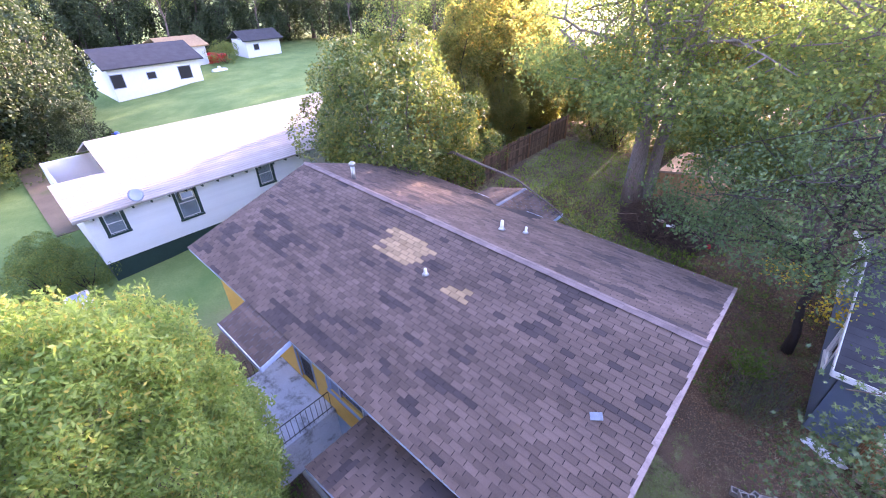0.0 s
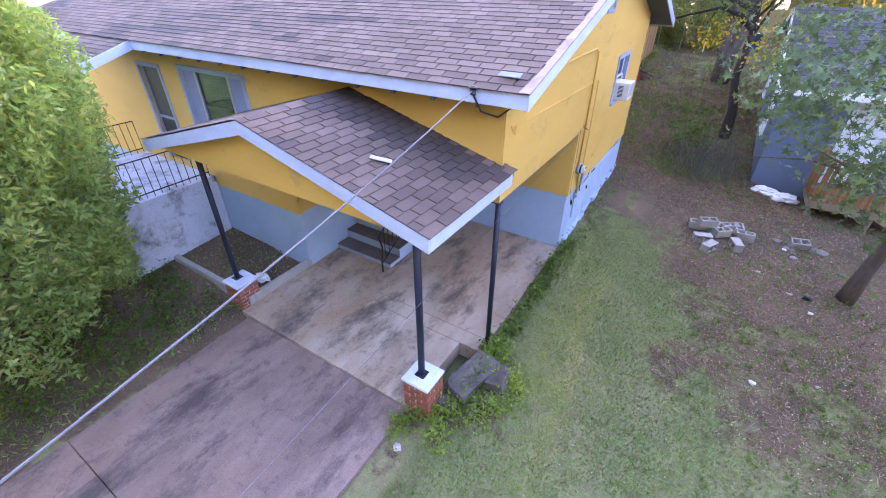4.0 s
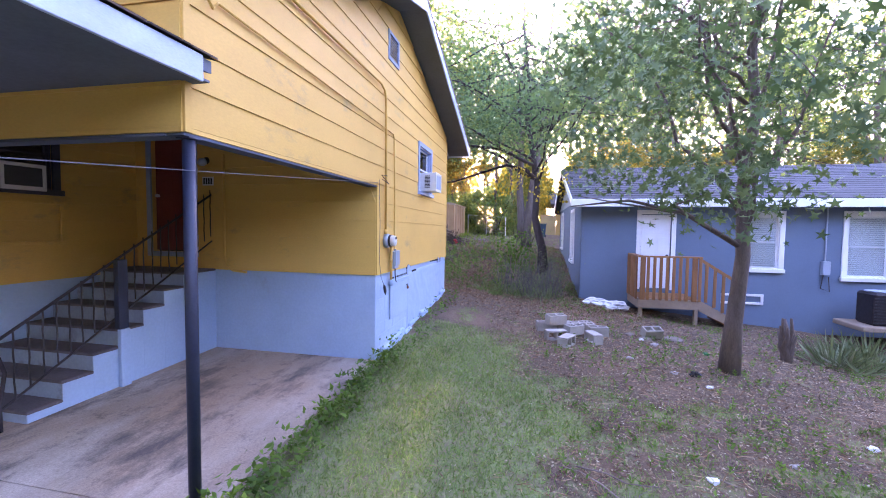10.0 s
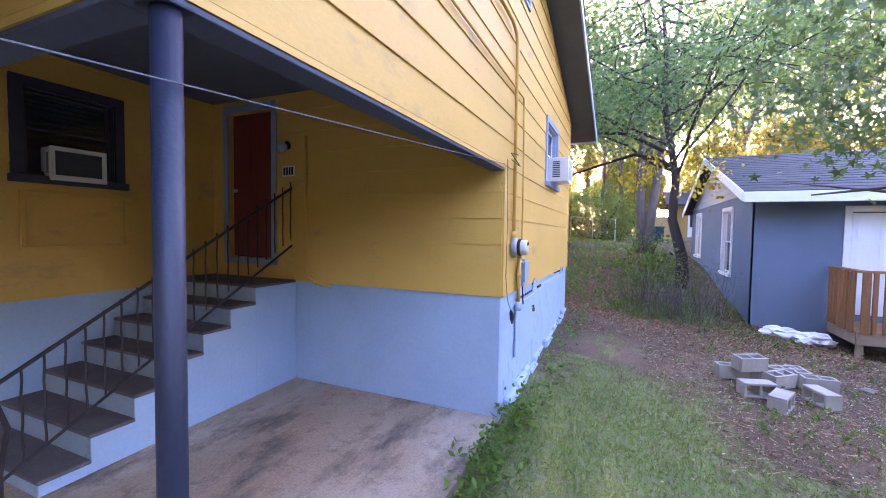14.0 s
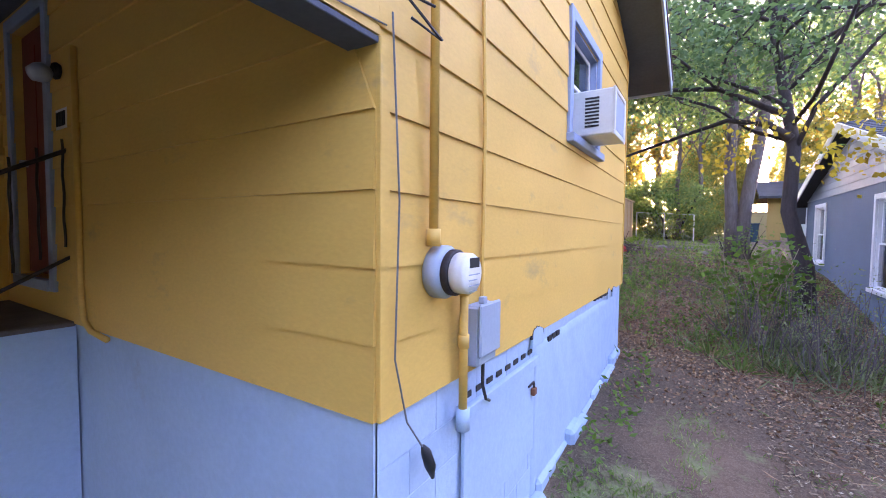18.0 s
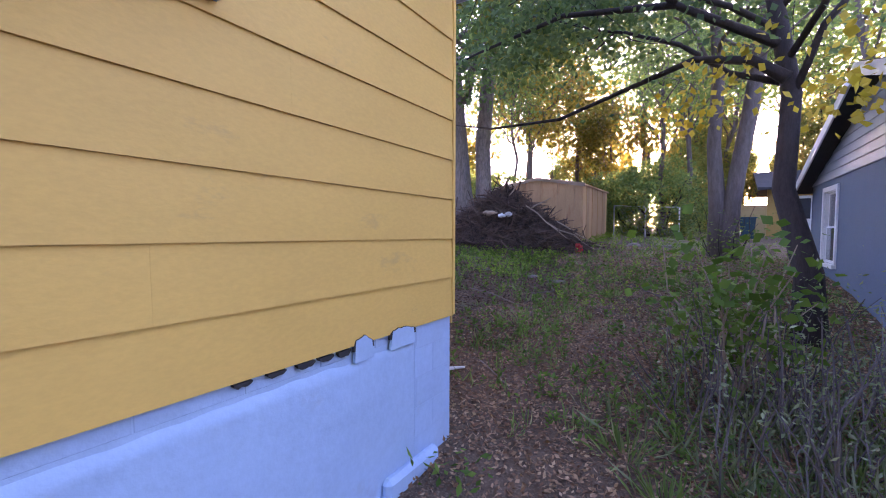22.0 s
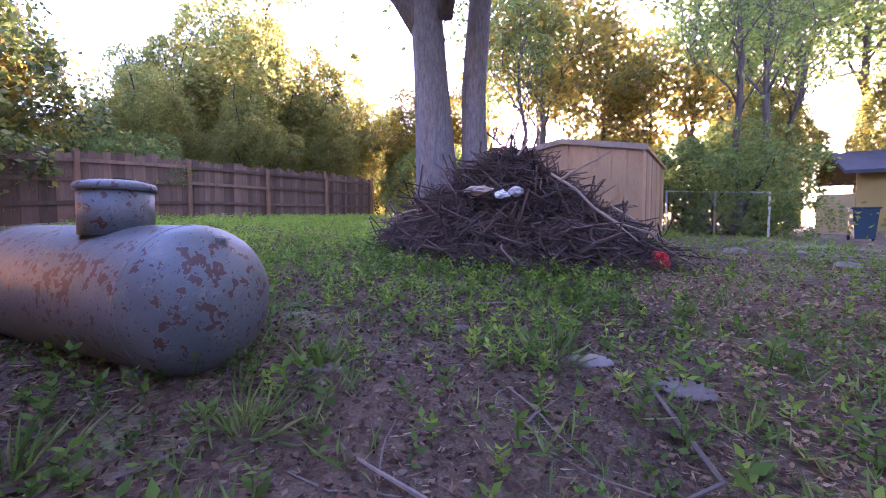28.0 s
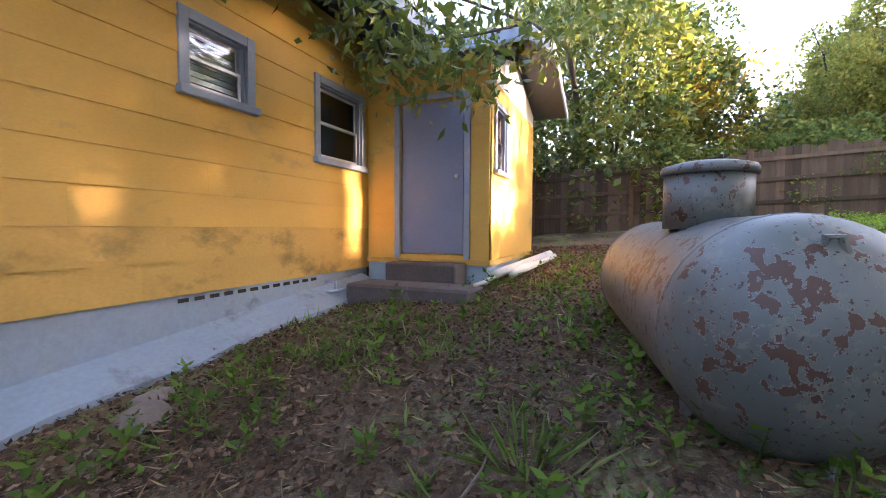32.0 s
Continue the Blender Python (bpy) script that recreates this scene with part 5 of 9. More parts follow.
# deck with stairs
deck = thing("deck", "small orange-brown wooden deck with railing and stairs", "deck")
DX0, DX1, DY0, DY1, DZ = 4.98, 6.36, 8.75, 9.88, 0.42
for i in range(9):
    y = DY0 + i * 0.126
    part("plank", Shape().box((DX0, y, DZ - 0.035), (DX1, y + 0.12, DZ), None, 0.004), DECKWOOD, deck)
part("rim", Shape().box((DX0 - 0.02, DY0 - 0.04, DZ - 0.24), (DX1 + 0.02, DY0 - 0.002, DZ - 0.001), None, 0.005), PALEWOOD, deck, "pale rim joist")
part("rim", Shape().box((DX0 - 0.04, DY0, DZ - 0.24), (DX0 - 0.002, DY1, DZ - 0.001), None, 0.005), PALEWOOD, deck)
for x in (DX0 + 0.05, DX1 - 0.05):
    part("post", Shape().box((x - 0.045, DY0 + 0.01, -0.4), (x + 0.045, DY0 + 0.1, DZ - 0.036), None, 0.005), PALEWOOD, deck)
part("top_rail", Shape().box((DX0 - 0.06, DY0 - 0.08, 1.46), (DX1 + 0.03, DY0 + 0.06, 1.50), None, 0.005), DECKWOOD, deck)
part("top_rail", Shape().box((DX0 - 0.06, DY0 + 0.061, 1.46), (DX0 + 0.08, DY1, 1.50), None, 0.005), DECKWOOD, deck)
for i in range(10):
    x = DX0 + 0.0 + i * 0.148
    wd = 0.12 if i in (0, 8, 9) else 0.07
    part("baluster", Shape().box((x, DY0 - 0.075, DZ - 0.03), (min(x + wd, DX1 + 0.02), DY0 - 0.041, 1.459), None, 0.004), DECKWOOD, deck)
for i in range(8):
    y = DY0 + 0.03 + i * 0.14
    part("baluster", Shape().box((DX0 - 0.075, y, DZ - 0.03), (DX0 - 0.041, y + (0.12 if i == 0 else 0.06), 1.459), None, 0.004), DECKWOOD, deck)
for k in range(3):
    part("stair_tread", Shape().box((DX1 + 0.05 + k * 0.27, DY0 + 0.1, DZ - 0.22 - k * 0.19), (DX1 + 0.33 + k * 0.27, DY1 - 0.1, DZ - 0.18 - k * 0.19), None, 0.004), DECKWOOD, deck)
sr = Shape().prism([(DX1 + 0.02, 1.38), (DX1 + 0.95, 0.78), (DX1 + 0.95, 0.86), (DX1 + 0.02, 1.46)], -DY0 - 0.06, -DY0 + 0.0, ROT_XZ)
part("stair_rail", sr, DECKWOOD, deck)
part("stringer", Shape().prism([(DX1 + 0.02, DZ - 0.28), (DX1 + 0.95, -0.30), (DX1 + 0.95, -0.10), (DX1 + 0.02, DZ)], -DY0 - 0.06, -DY0 - 0.02, ROT_XZ), PALEWOOD, deck)
for k in range(5):
    x = DX1 + 0.12 + k * 0.19
    zt = 1.40 - (x - DX1) * 0.645
    part("baluster", Shape().box((x, DY0 + 0.001, zt - 0.95), (x + 0.07 + 0.03 * (k == 4), DY0 + 0.03, zt), None, 0.004), DECKWOOD, deck)

# ---- brown privacy fence at the back ----
fence = thing("fence", "dark brown wooden privacy fence with pale posts", "fence")
boards = [Shape().box((-0.078, -0.009, -0.05), (0.078, 0.009, h), None, 0.004).mesh("board", FENCEWOOD) for h in (1.58, 1.62, 1.66, 1.55)]
rng = random.Random(11)


def fence_run(x0, y0, x1, y1, side=1):
    L = math.hypot(x1 - x0, y1 - y0)
    dx, dy = (x1 - x0) / L, (y1 - y0) / L
    ang = math.atan2(dy, dx)
    n = int(L / 0.146)
    for i in range(n):
        d = (i + 0.5) * L / n
        x, y = x0 + dx * d, y0 + dy * d
        piece("board", rng.choice(boards), Matrix.Translation((x, y, ground_z(x, y) + 0.02)) @ Matrix.Translation((dy * 0.012 * (i % 2), -dx * 0.012 * (i % 2), 0)) @ Matrix.Rotation(ang + rng.uniform(-0.03, 0.03), 4, "Z") @ Matrix.Rotation(rng.uniform(-0.012, 0.012), 4, "Y"), fence)
    nx, ny = dy * side, -dx * side
    k = max(1, round(L / 2.4))
    for i in range(k + 1):
        x, y = x0 + dx * L * i / k + nx * 0.09, y0 + dy * L * i / k + ny * 0.09
        z = ground_z(x, y)
        part("post", Shape().box((-0.05, -0.05, -0.4), (0.05, 0.05, 1.62 + rng.uniform(-0.05, 0.08)), Matrix.Translation((x, y, z)) @ Matrix.Rotation(ang, 4, "Z") @ Matrix.Rotation(rng.uniform(-0.02, 0.02), 4, "X"), 0.006), POSTWOOD, fence)
        if i < k:
            for h in (0.45, 0.98, 1.42):
                xa, ya, xb, yb = x0 + dx * L * i / k + nx * 0.04, y0 + dy * L * i / k + ny * 0.04, x0 + dx * L * (i + 1) / k + nx * 0.04, y0 + dy * L * (i + 1) / k + ny * 0.04
                za, zb = ground_z(xa, ya) + h + rng.uniform(-0.02, 0.02), ground_z(xb, yb) + h + rng.uniform(-0.02, 0.02)
                part("rail", Shape().box((0, -0.02, -0.045), ((Vector((xb, yb, zb)) - Vector((xa, ya, za))).length, 0.02, 0.045), Matrix.Translation((xa, ya, za)) @ Vector((xb - xa, yb - ya, zb - za)).to_track_quat("X", "Z").to_matrix().to_4x4(), 0.005), FENCEWOOD, fence)


fence_run(-13.0, 9.6, -13.0, 24.2)
fence_run(-13.0, 9.6, -15.5, 7.6, 1)

# ---- rusty metal shed ----
shed = thing("shed", "rusty tan sheet-metal garden shed with low gable roof", "shed")
SX0, SX1, SY0, SY1 = -4.95, -1.87, 19.65, 23.3
SZ, SE, SR = 1.58, 3.40, 3.68
n = 11
for i in range(n):
    x = SX0 + (SX1 - SX0) * i / n
    w = (SX1 - SX0) / n
    zt = SE + (SR - SE) * (1 - abs(x + w / 2 - (SX0 + SX1) / 2) / ((SX1 - SX0) / 2))
    part("sheet", Shape().box((x + 0.002, SY0 - 0.012 * (i % 2), SZ), (x + w - 0.002, SY0 + 0.02, zt - 0.02), None, 0.006), SHEDMETAL, shed)
for i in range(9):
    y = SY0 + (SY1 - SY0) * i / 9
    part("sheet", Shape().box((SX1 - 0.02, y + 0.002, SZ), (SX1 + 0.014 * (i % 2), y + (SY1 - SY0) / 9 - 0.002, SE), None, 0.006), SHEDMETAL, shed)
part("back", Shape().box((SX0, SY1 - 0.02, SZ), (SX1 - 0.021, SY1, SE)).box((SX0, SY0 + 0.021, SZ), (SX0 + 0.02, SY1 - 0.021, SE)), SHEDMETAL, shed)
xm = (SX0 + SX1) / 2
part("roof", Shape().prism([(SX0 - 0.06, SE), (xm, SR), (SX1 + 0.06, SE), (SX1 + 0.06, SE + 0.05), (xm, SR + 0.05), (SX0 - 0.06, SE + 0.05)], -SY1 - 0.05, -SY0 + 0.05, ROT_XZ), SHEDMETAL, shed)
part("eave_trim", Shape().prism([(SX0 - 0.07, SE - 0.05), (xm, SR - 0.05), (SX1 + 0.07, SE - 0.05), (SX1 + 0.07, SE + 0.06), (xm, SR + 0.06), (SX0 - 0.07, SE + 0.06)], -SY0 + 0.051, -SY0 + 0.075, ROT_XZ), PALEWOOD, shed)

# ---- propane tank ----
TK, TR, TLEN = Vector((-4.31, 12.17, 1.465)), 0.455, 2.63
tank = thing("propane_tank", "old grey-blue propane tank with peeling paint and rust", "propane tank")
mt, tt, tb, _ = nodes("peeling_tank_paint")
paint = mix(tt, ramp(tt, nz(tt, 2.2, 5, 0.6), [(0.35, 0.0), (0.7, 1.0)]), (0.098, 0.107, 0.101), (0.158, 0.165, 0.153))
paint = mix(tt, ramp(tt, nz(tt, 6.0, 6, 0.75, offset=2.0), [(0.57, 0.0), (0.60, 0.6)]), paint, (0.19, 0.18, 0.14))
chips, clus = nz(tt, 15.0, 4, 0.6, offset=5.0), nz(tt, 2.3, 3, 0.6, offset=9.0)
ad_ = tt.nodes.new("ShaderNodeMath")
ad_.operation, ad_.inputs[1].default_value = "MULTIPLY_ADD", 0.5
tt.links.new(clus, ad_.inputs[0])
tt.links.new(chips, ad_.inputs[2])
geo = tt.nodes.new("ShaderNodeNewGeometry")
far_ = tt.nodes.new("ShaderNodeVectorMath")
far_.operation = "DISTANCE"
far_.inputs[1].default_value = (-2.99, 12.21, 1.58)
tt.links.new(geo.outputs["Position"], far_.inputs[0])
worn = tt.nodes.new("ShaderNodeMapRange")
worn.inputs["From Min"].default_value, worn.inputs["From Max"].default_value = 0.06, 0.36
worn.inputs["To Min"].default_value, worn.inputs["To Max"].default_value = 0.15, 0.0
tt.links.new(far_.outputs["Value"], worn.inputs["Value"])
sum_ = tt.nodes.new("ShaderNodeMath")
sum_.operation = "ADD"
tt.links.new(ad_.outputs[0], sum_.inputs[0])
tt.links.new(worn.outputs[0], sum_.inputs[1])
rust = ramp(tt, sum_.outputs[0], [(0.835, 0.0), (0.841, 1.0)])
dots = ramp(tt, nz(tt, 42.0, 4, 0.6, offset=1.5), [(0.625, 0.0), (0.64, 1.0)])
paint = mix(tt, dots, paint, (0.06, 0.03, 0.024))
paint = mix(tt, ramp(tt, sum_.outputs[0], [(0.822, 0.0), (0.835, 0.7)]), paint, (0.26, 0.26, 0.23))
tt.links.new(mix(tt, rust, paint, mix(tt, nz(tt, 30, 4), (0.058, 0.028, 0.02), (0.12, 0.056, 0.036))), tb.inputs["Base Color"])
tb.inputs["Roughness"].default_value = 0.5
bump(tt, tb, rust, 0.5, 0.004)
R_TANK = Matrix.Translation(TK) @ Matrix.Rotation(radians(188), 4, "Z") @ Matrix.Rotation(radians(-90), 4, "Y")
prof = [(0.0, -TLEN / 2)] + [(TR * math.sin(a), -TLEN / 2 + TR * 0.75 * (1 - math.cos(a))) for a in [math.pi / 2 * k / 9 for k in range(1, 10)]]
prof += [(TR, z) for z in (-0.6, 0.0, 0.6)] + [(r, -z) for r, z in prof[::-1]]
part("shell", Shape().lathe([(max(r, 0.001), z) for r, z in prof], 40, R_TANK), mt, tank, "", True)
for z in (-TLEN / 2 + TR * 0.78, TLEN / 2 - TR * 0.78):
    part("weld_seam", Shape().lathe([(TR - 0.004, z - 0.02), (TR + 0.004, z - 0.012), (TR + 0.004, z + 0.012), (TR - 0.004, z + 0.02)], 40, R_TANK), mt, tank, "", True)
DOME = Matrix.Translation((-3.98, 12.13, 0))
part("dome", Shape().lathe([(0.205, 1.86), (0.205, 2.15)], 32, DOME), mt, tank, "riveted collar of the valve dome", True)
part("dome_lid", Shape().lathe([(0.222, 2.14), (0.223, 2.168), (0.212, 2.186), (0.14, 2.205), (0.06, 2.213), (0.001, 2.215)], 32, DOME), mt, tank, "lid with a finger hole", True)
part("finger_hole", Shape().lathe([(0.034, 2.2), (0.033, 2.2165)], 16, Matrix.Translation((-3.90, 12.14, 0)) @ Matrix.Diagonal((1, 1.6, 1, 1)) @ Matrix.Translation((0, 0, -0.0))), DARKVOID, tank)
near_end = R_TANK @ Vector((-TR * 0.9, -0.05, TLEN / 2 - 0.17))
part("drain_pipe", Shape().tube([near_end + Vector((-0.10, 0, 0.10)), near_end, near_end + Vector((0.15, -0.02, -0.13))], 0.022, 10), mt, tank, "short pipe stub under the end cap", True)
for sx in (-1, 1):
    e = R_TANK @ Vector((TR * 0.72, 0, sx * (TLEN / 2 - 0.12)))
    part("lifting_lug", Shape().tube([e + Vector((0, -0.04, -0.03)), e + Vector((0, -0.02, 0.045)), e + Vector((0, 0.02, 0.045)), e + Vector((0, 0.04, -0.03))], 0.014, 6), mt, tank)
    for sy in (-1, 1):
        f = R_TANK @ Vector((-TR * 0.9, sy * 0.25, sx * (TLEN / 2 - 0.55)))
        part("foot", Shape().box((f.x - 0.05, f.y - 0.05, f.z - 0.22), (f.x + 0.05, f.y + 0.05, f.z + 0.05), None, 0.008), mt, tank)
# ---- trees ----
gz = ground_z


def lump(c, r, n, seed, inner=0.55, rough=0.22, freq=2.2, low=-1.0):
    """Points in the lumpy outer shell of a bushy crown."""
    rs = np.random.RandomState(seed)
    d = rs.normal(size=(n * 2, 3))
    d /= np.linalg.norm(d, axis=1)[:, None]
    d = d[d[:, 2] > low][:n]
    k = np.array([1 + rough * noise.noise(Vector(v) * freq + Vector((seed, 0, 0))) + rough * 0.7 * noise.noise(Vector(v) * freq * 2.7 + Vector((0, seed, 0))) for v in d])
    f = (inner + (1 - inner) * rs.rand(len(d)) ** 0.6) * k
    return np.asarray(c) + np.asarray(r) * d * f[:, None]


def clumped(c, r, n, seed, clumps=150, size=0.26, inner=0.62, rough=0.3, low=-1.0):
    """Points on the upper sides of many leafy clumps that make up a shaggy crown."""
    rs = np.random.RandomState(seed)
    cc = lump((0, 0, 0), (1, 1, 1), clumps, seed, inner, rough, 2.0, low)
    k = rs.randint(0, len(cc), n)
    d = rs.normal(size=(n, 3)) + cc[k] * 0.9 + (0, 0, 0.25)
    d /= np.linalg.norm(d, axis=1)[:, None]
    rad = size * (0.55 + 0.8 * rs.rand(len(cc)))[k] * (0.75 + 0.35 * rs.rand(n))
    return np.asarray(c) + np.asarray(r) * (cc[k] + d * rad[:, None])


def bushy(name, label, category, base, c, r, n, size, leafm, bark, seed, stems=7, inner=0.55, rough=0.25, long=1.6, low=-1.0, group="", flat=0.2, freq=2.2, droop=0.1, clumps=0, bulk=0.26):
    """A dense shrub or vine-hung tree: several stems and a lumpy crown."""
    rng = random.Random(seed)
    t = thing(name, label, category, group)
    base, c = Vector(base), Vector(c)
    t.location = base
    for i in range(stems):
        a = rng.uniform(0, 6.28)
        e = c - base + Vector((math.cos(a) * r[0] * 0.7, math.sin(a) * r[1] * 0.7, r[2] * rng.uniform(0.0, 0.8)))
        path = wander((math.cos(a) * 0.15, math.sin(a) * 0.15, -0.2), e, 6, 0.05, rng)
        w = 0.02 + 0.018 * max(r)
        part("stem", Shape().tube(path, [w * (1 - 0.8 * k / 6) for k in range(7)], 6), bark, t, "", True)
    pts = clumped(c - base, r, n, seed, clumps, bulk, inner, rough, low) if clumps else lump(c - base, r, n, seed, inner, rough, freq, low)
    part("crown", leaf_mesh("crown", pts, size, leafm, seed, flat, long, droop=droop), leafm, t)
    return t


# near trees
gum = tree("tree", "slender sweetgum with grey trunk and star-shaped leaves", (5.5, 5.0, gz(5.5, 5.0)), 8.6, 0.118, (4.5, 4.6, 5.9), (2.0, 2.4, 2.5), 20, 4600, 0.125, BARK, LEAF_GUM, 21, star=True, low=-0.6, lean=(0.35, 0.2), fork=0.28, clumps=8, droop=0.5)
gum2 = tree("tree", "leafy sweetgum over the side lawn", (8.9, 0.9, gz(8.9, 0.9)), 9.0, 0.16, (8.0, 1.3, 5.4), (3.0, 2.8, 2.9), 16, 4600, 0.15, BARK, LEAF_GUM, 22, star=True, fork=0.28, droop=0.5)
g2s = np.concatenate([np.random.RandomState(340 + k).normal(size=(95, 3)) * (0.34, 0.34, 0.26) + c for k, c in enumerate([(-4.5, -0.5, 4.3), (-4.0, -0.7, 4.7), (-3.7, -1.2, 3.7), (-3.8, -1.4, 2.8), (-3.3, -1.1, 3.1), (-3.1, -0.3, 4.7), (-2.7, -0.7, 4.1), (-4.1, 0.1, 5.2), (-3.4, 0.3, 5.6), (-2.4, 0.1, 5.3), (-3.9, -1.3, 5.3), (-3.0, -1.5, 2.3), (-2.3, -1.2, 3.3), (-4.9, 0.4, 4.6), (-2.0, 0.2, 4.2), (-2.9, 0.9, 3.8)])])
part("low_leaves", leaf_mesh("low_leaves", g2s, 0.13, LEAF_GUM, 341, 0.25, 1.6, True, droop=0.6), LEAF_GUM, gum2, "low drooping sprays of star-shaped leaves")
part("limb", Shape().tube([(0.05, 0, 2.6), (-1.0, -0.2, 3.3), (-2.4, -0.5, 4.0), (-3.6, -0.6, 4.5), (-4.6, -0.3, 4.6)], [0.06, 0.05, 0.035, 0.02, 0.008], 6).tube([(-2.4, -0.5, 4.0), (-3.1, -1.0, 3.5), (-3.7, -1.4, 2.8)], [0.03, 0.018, 0.006], 5), BARK, gum2, "", True)
gs = np.concatenate([np.random.RandomState(320 + k).normal(size=(110, 3)) * (0.36, 0.36, 0.24) + c for k, c in enumerate([(-2.0, -0.6, 3.0), (-2.6, 0.1, 3.3), (-1.4, -1.0, 2.8), (-2.0, -0.4, 4.4), (-1.0, 0.3, 4.6), (-2.8, 0.0, 4.9), (-0.4, -0.6, 4.2), (-3.2, -0.8, 4.6), (0.6, -0.5, 4.8), (-1.8, 0.8, 4.0), (-1.0, -0.9, 3.2), (-2.9, -1.0, 3.6), (-1.3, 0.4, 3.4), (-0.7, -1.6, 2.7), (-1.7, -1.7, 3.0), (-2.4, 1.2, 3.6), (-3.1, 0.6, 3.9), (-0.4, -2.3, 3.3), (0.3, -1.5, 3.6), (-2.9, -2.0, 4.1), (-2.4, -2.2, 3.6), (-1.6, -2.1, 2.6), (-2.0, -1.5, 4.6), (-3.2, -1.6, 4.5), (-2.7, -2.6, 4.4), (-1.2, -2.7, 3.9), (-1.8, -2.8, 3.2)])])
part("low_leaves", leaf_mesh("low_leaves", gs + (0.55, 0.0, 0.1), 0.13, LEAF_GUM, 321, 0.25, 1.6, True, droop=0.6), LEAF_GUM, gum, "low drooping sprays of star-shaped leaves")
part("limb", Shape().tube([(0.05, 0, 2.1), (-0.8, -0.2, 2.6), (-1.7, -0.4, 2.8), (-2.6, -0.5, 2.7)], [0.045, 0.035, 0.022, 0.008], 6).tube([(-0.8, -0.2, 2.6), (-1.2, -1.0, 2.7), (-1.0, -1.8, 2.8)], [0.03, 0.018, 0.006], 5).tube([(-0.8, -0.2, 2.6), (-1.6, 0.5, 2.8), (-2.4, 1.1, 3.0)], [0.03, 0.018, 0.006], 5), BARK, gum, "", True)
shade = tree("tree", "large shade tree with a pale forked trunk", (-5.70, 18.7, gz(-5.7, 18.7)), 15, 0.42, (-4.5, 18.3, 10.2), (7.4, 6.6, 4.2), 24, 28000, 0.16, BARKPALE, LEAF_OAK, 23, fork=0.38, lean=(-0.9, -0.2), droop=0.4)
rng = random.Random(3)
part("trunk", Shape().tube(wander((0.52, 0.3, -0.3), (0.8, 0.6, 13.5), 8, 0.012, rng), [0.36, 0.29, 0.27, 0.25, 0.22, 0.19, 0.15, 0.1, 0.05], 10), BARKPALE, shade, "", True)
part("limb", Shape().tube([(-0.25, 0, 4.1), (-0.8, -0.5, 5.2), (-1.9, -1.2, 6.4), (-3.2, -1.8, 7.2), (-4.6, -2.2, 8.4)], [0.31, 0.28, 0.23, 0.15, 0.06], 8).tube([(-0.8, -0.5, 5.2), (-1.0, -0.7, 6.6), (-1.9, -0.6, 8.6), (-2.2, -0.4, 10.5)], [0.2, 0.17, 0.12, 0.05], 8), BARKPALE, shade, "", True)
reach = Vector((2.6, -3.4, 6.3))
part("limb", Shape().tube([(0.1, -0.1, 4.6), (0.9, -1.0, 5.6), (1.8, -2.2, 6.2), reach, (3.6, -4.8, 6.4)], [0.16, 0.12, 0.09, 0.05, 0.02], 7).tube([(1.8, -2.2, 6.2), (3.4, -3.2, 5.2), (5.0, -4.0, 4.8)], [0.05, 0.03, 0.01], 6).tube([reach, (1.6, -5.2, 6.4), (0.6, -6.8, 6.9)], [0.045, 0.03, 0.01], 6).tube([(0.2, -2.6, 6.6), (-1.2, -4.4, 6.8), (-2.4, -5.8, 7.1)], [0.05, 0.03, 0.01], 6).tube([(0.9, -1.0, 5.6), (0.2, -2.6, 6.6), (-0.8, -3.8, 7.0)], [0.09, 0.05, 0.02], 6).tube([(1.8, -2.2, 6.2), (3.4, -2.2, 6.9), (4.8, -2.4, 7.2)], [0.06, 0.04, 0.015], 6), BARKPALE, shade, "", True)
sprays = np.concatenate([np.random.RandomState(300 + k).normal(size=(430, 3)) * (0.62, 0.62, 0.42) + c for k, c in enumerate([(2.6, -3.4, 6.2), (3.6, -4.6, 6.3), (0.0, -2.9, 6.6), (-0.8, -3.9, 6.9), (3.4, -2.3, 6.8), (4.8, -2.4, 7.0), (1.6, -2.4, 7.2), (2.2, -4.6, 7.0), (4.4, -3.6, 6.6), (0.8, -4.4, 7.4), (3.0, -1.0, 7.6), (-1.6, -2.6, 7.6), (5.6, -3.2, 7.4), (-2.4, -4.4, 7.6), (-2.9, -2.7, 6.4), (-4.3, -1.8, 6.9), (-1.9, -3.7, 6.4), (-3.4, -4.2, 6.6), (-1.0, -3.2, 6.0), (-5.4, -2.8, 7.2), (-4.6, -0.4, 7.4), (4.2, -3.7, 4.6), (3.2, -3.0, 5.0), (5.0, -3.0, 4.5), (3.6, -4.6, 4.5), (5.2, -4.4, 5.0), (2.4, -2.4, 4.9), (4.4, -2.2, 5.2), (6.0, -3.6, 5.2), (3.0, -1.4, 4.9), (1.2, -6.0, 6.2), (2.6, -6.4, 6.8), (-0.4, -5.4, 6.6), (3.8, -6.0, 7.4), (-2.0, -5.8, 7.2), (0.6, -7.0, 7.0), (5.2, -5.0, 7.2), (-3.6, -5.6, 7.6)])])
part("low_leaves", leaf_mesh("low_leaves", sprays, 0.17, LEAF_OAK, 301, 0.25, 1.6, droop=0.4), LEAF_OAK, shade, "lower sprays of green leaves")
dark = tree("tree", "dark-barked tree leaning beside the blue house", (2.70, 12.9, gz(2.7, 12.9)), 9.0, 0.145, (2.0, 11.9, 6.8), (4.9, 4.4, 2.9), 26, 13500, 0.105, BARKDARK, LEAF_SOFT, 24, lean=(-0.9, 0.2), fork=0.36, droop=0.35)
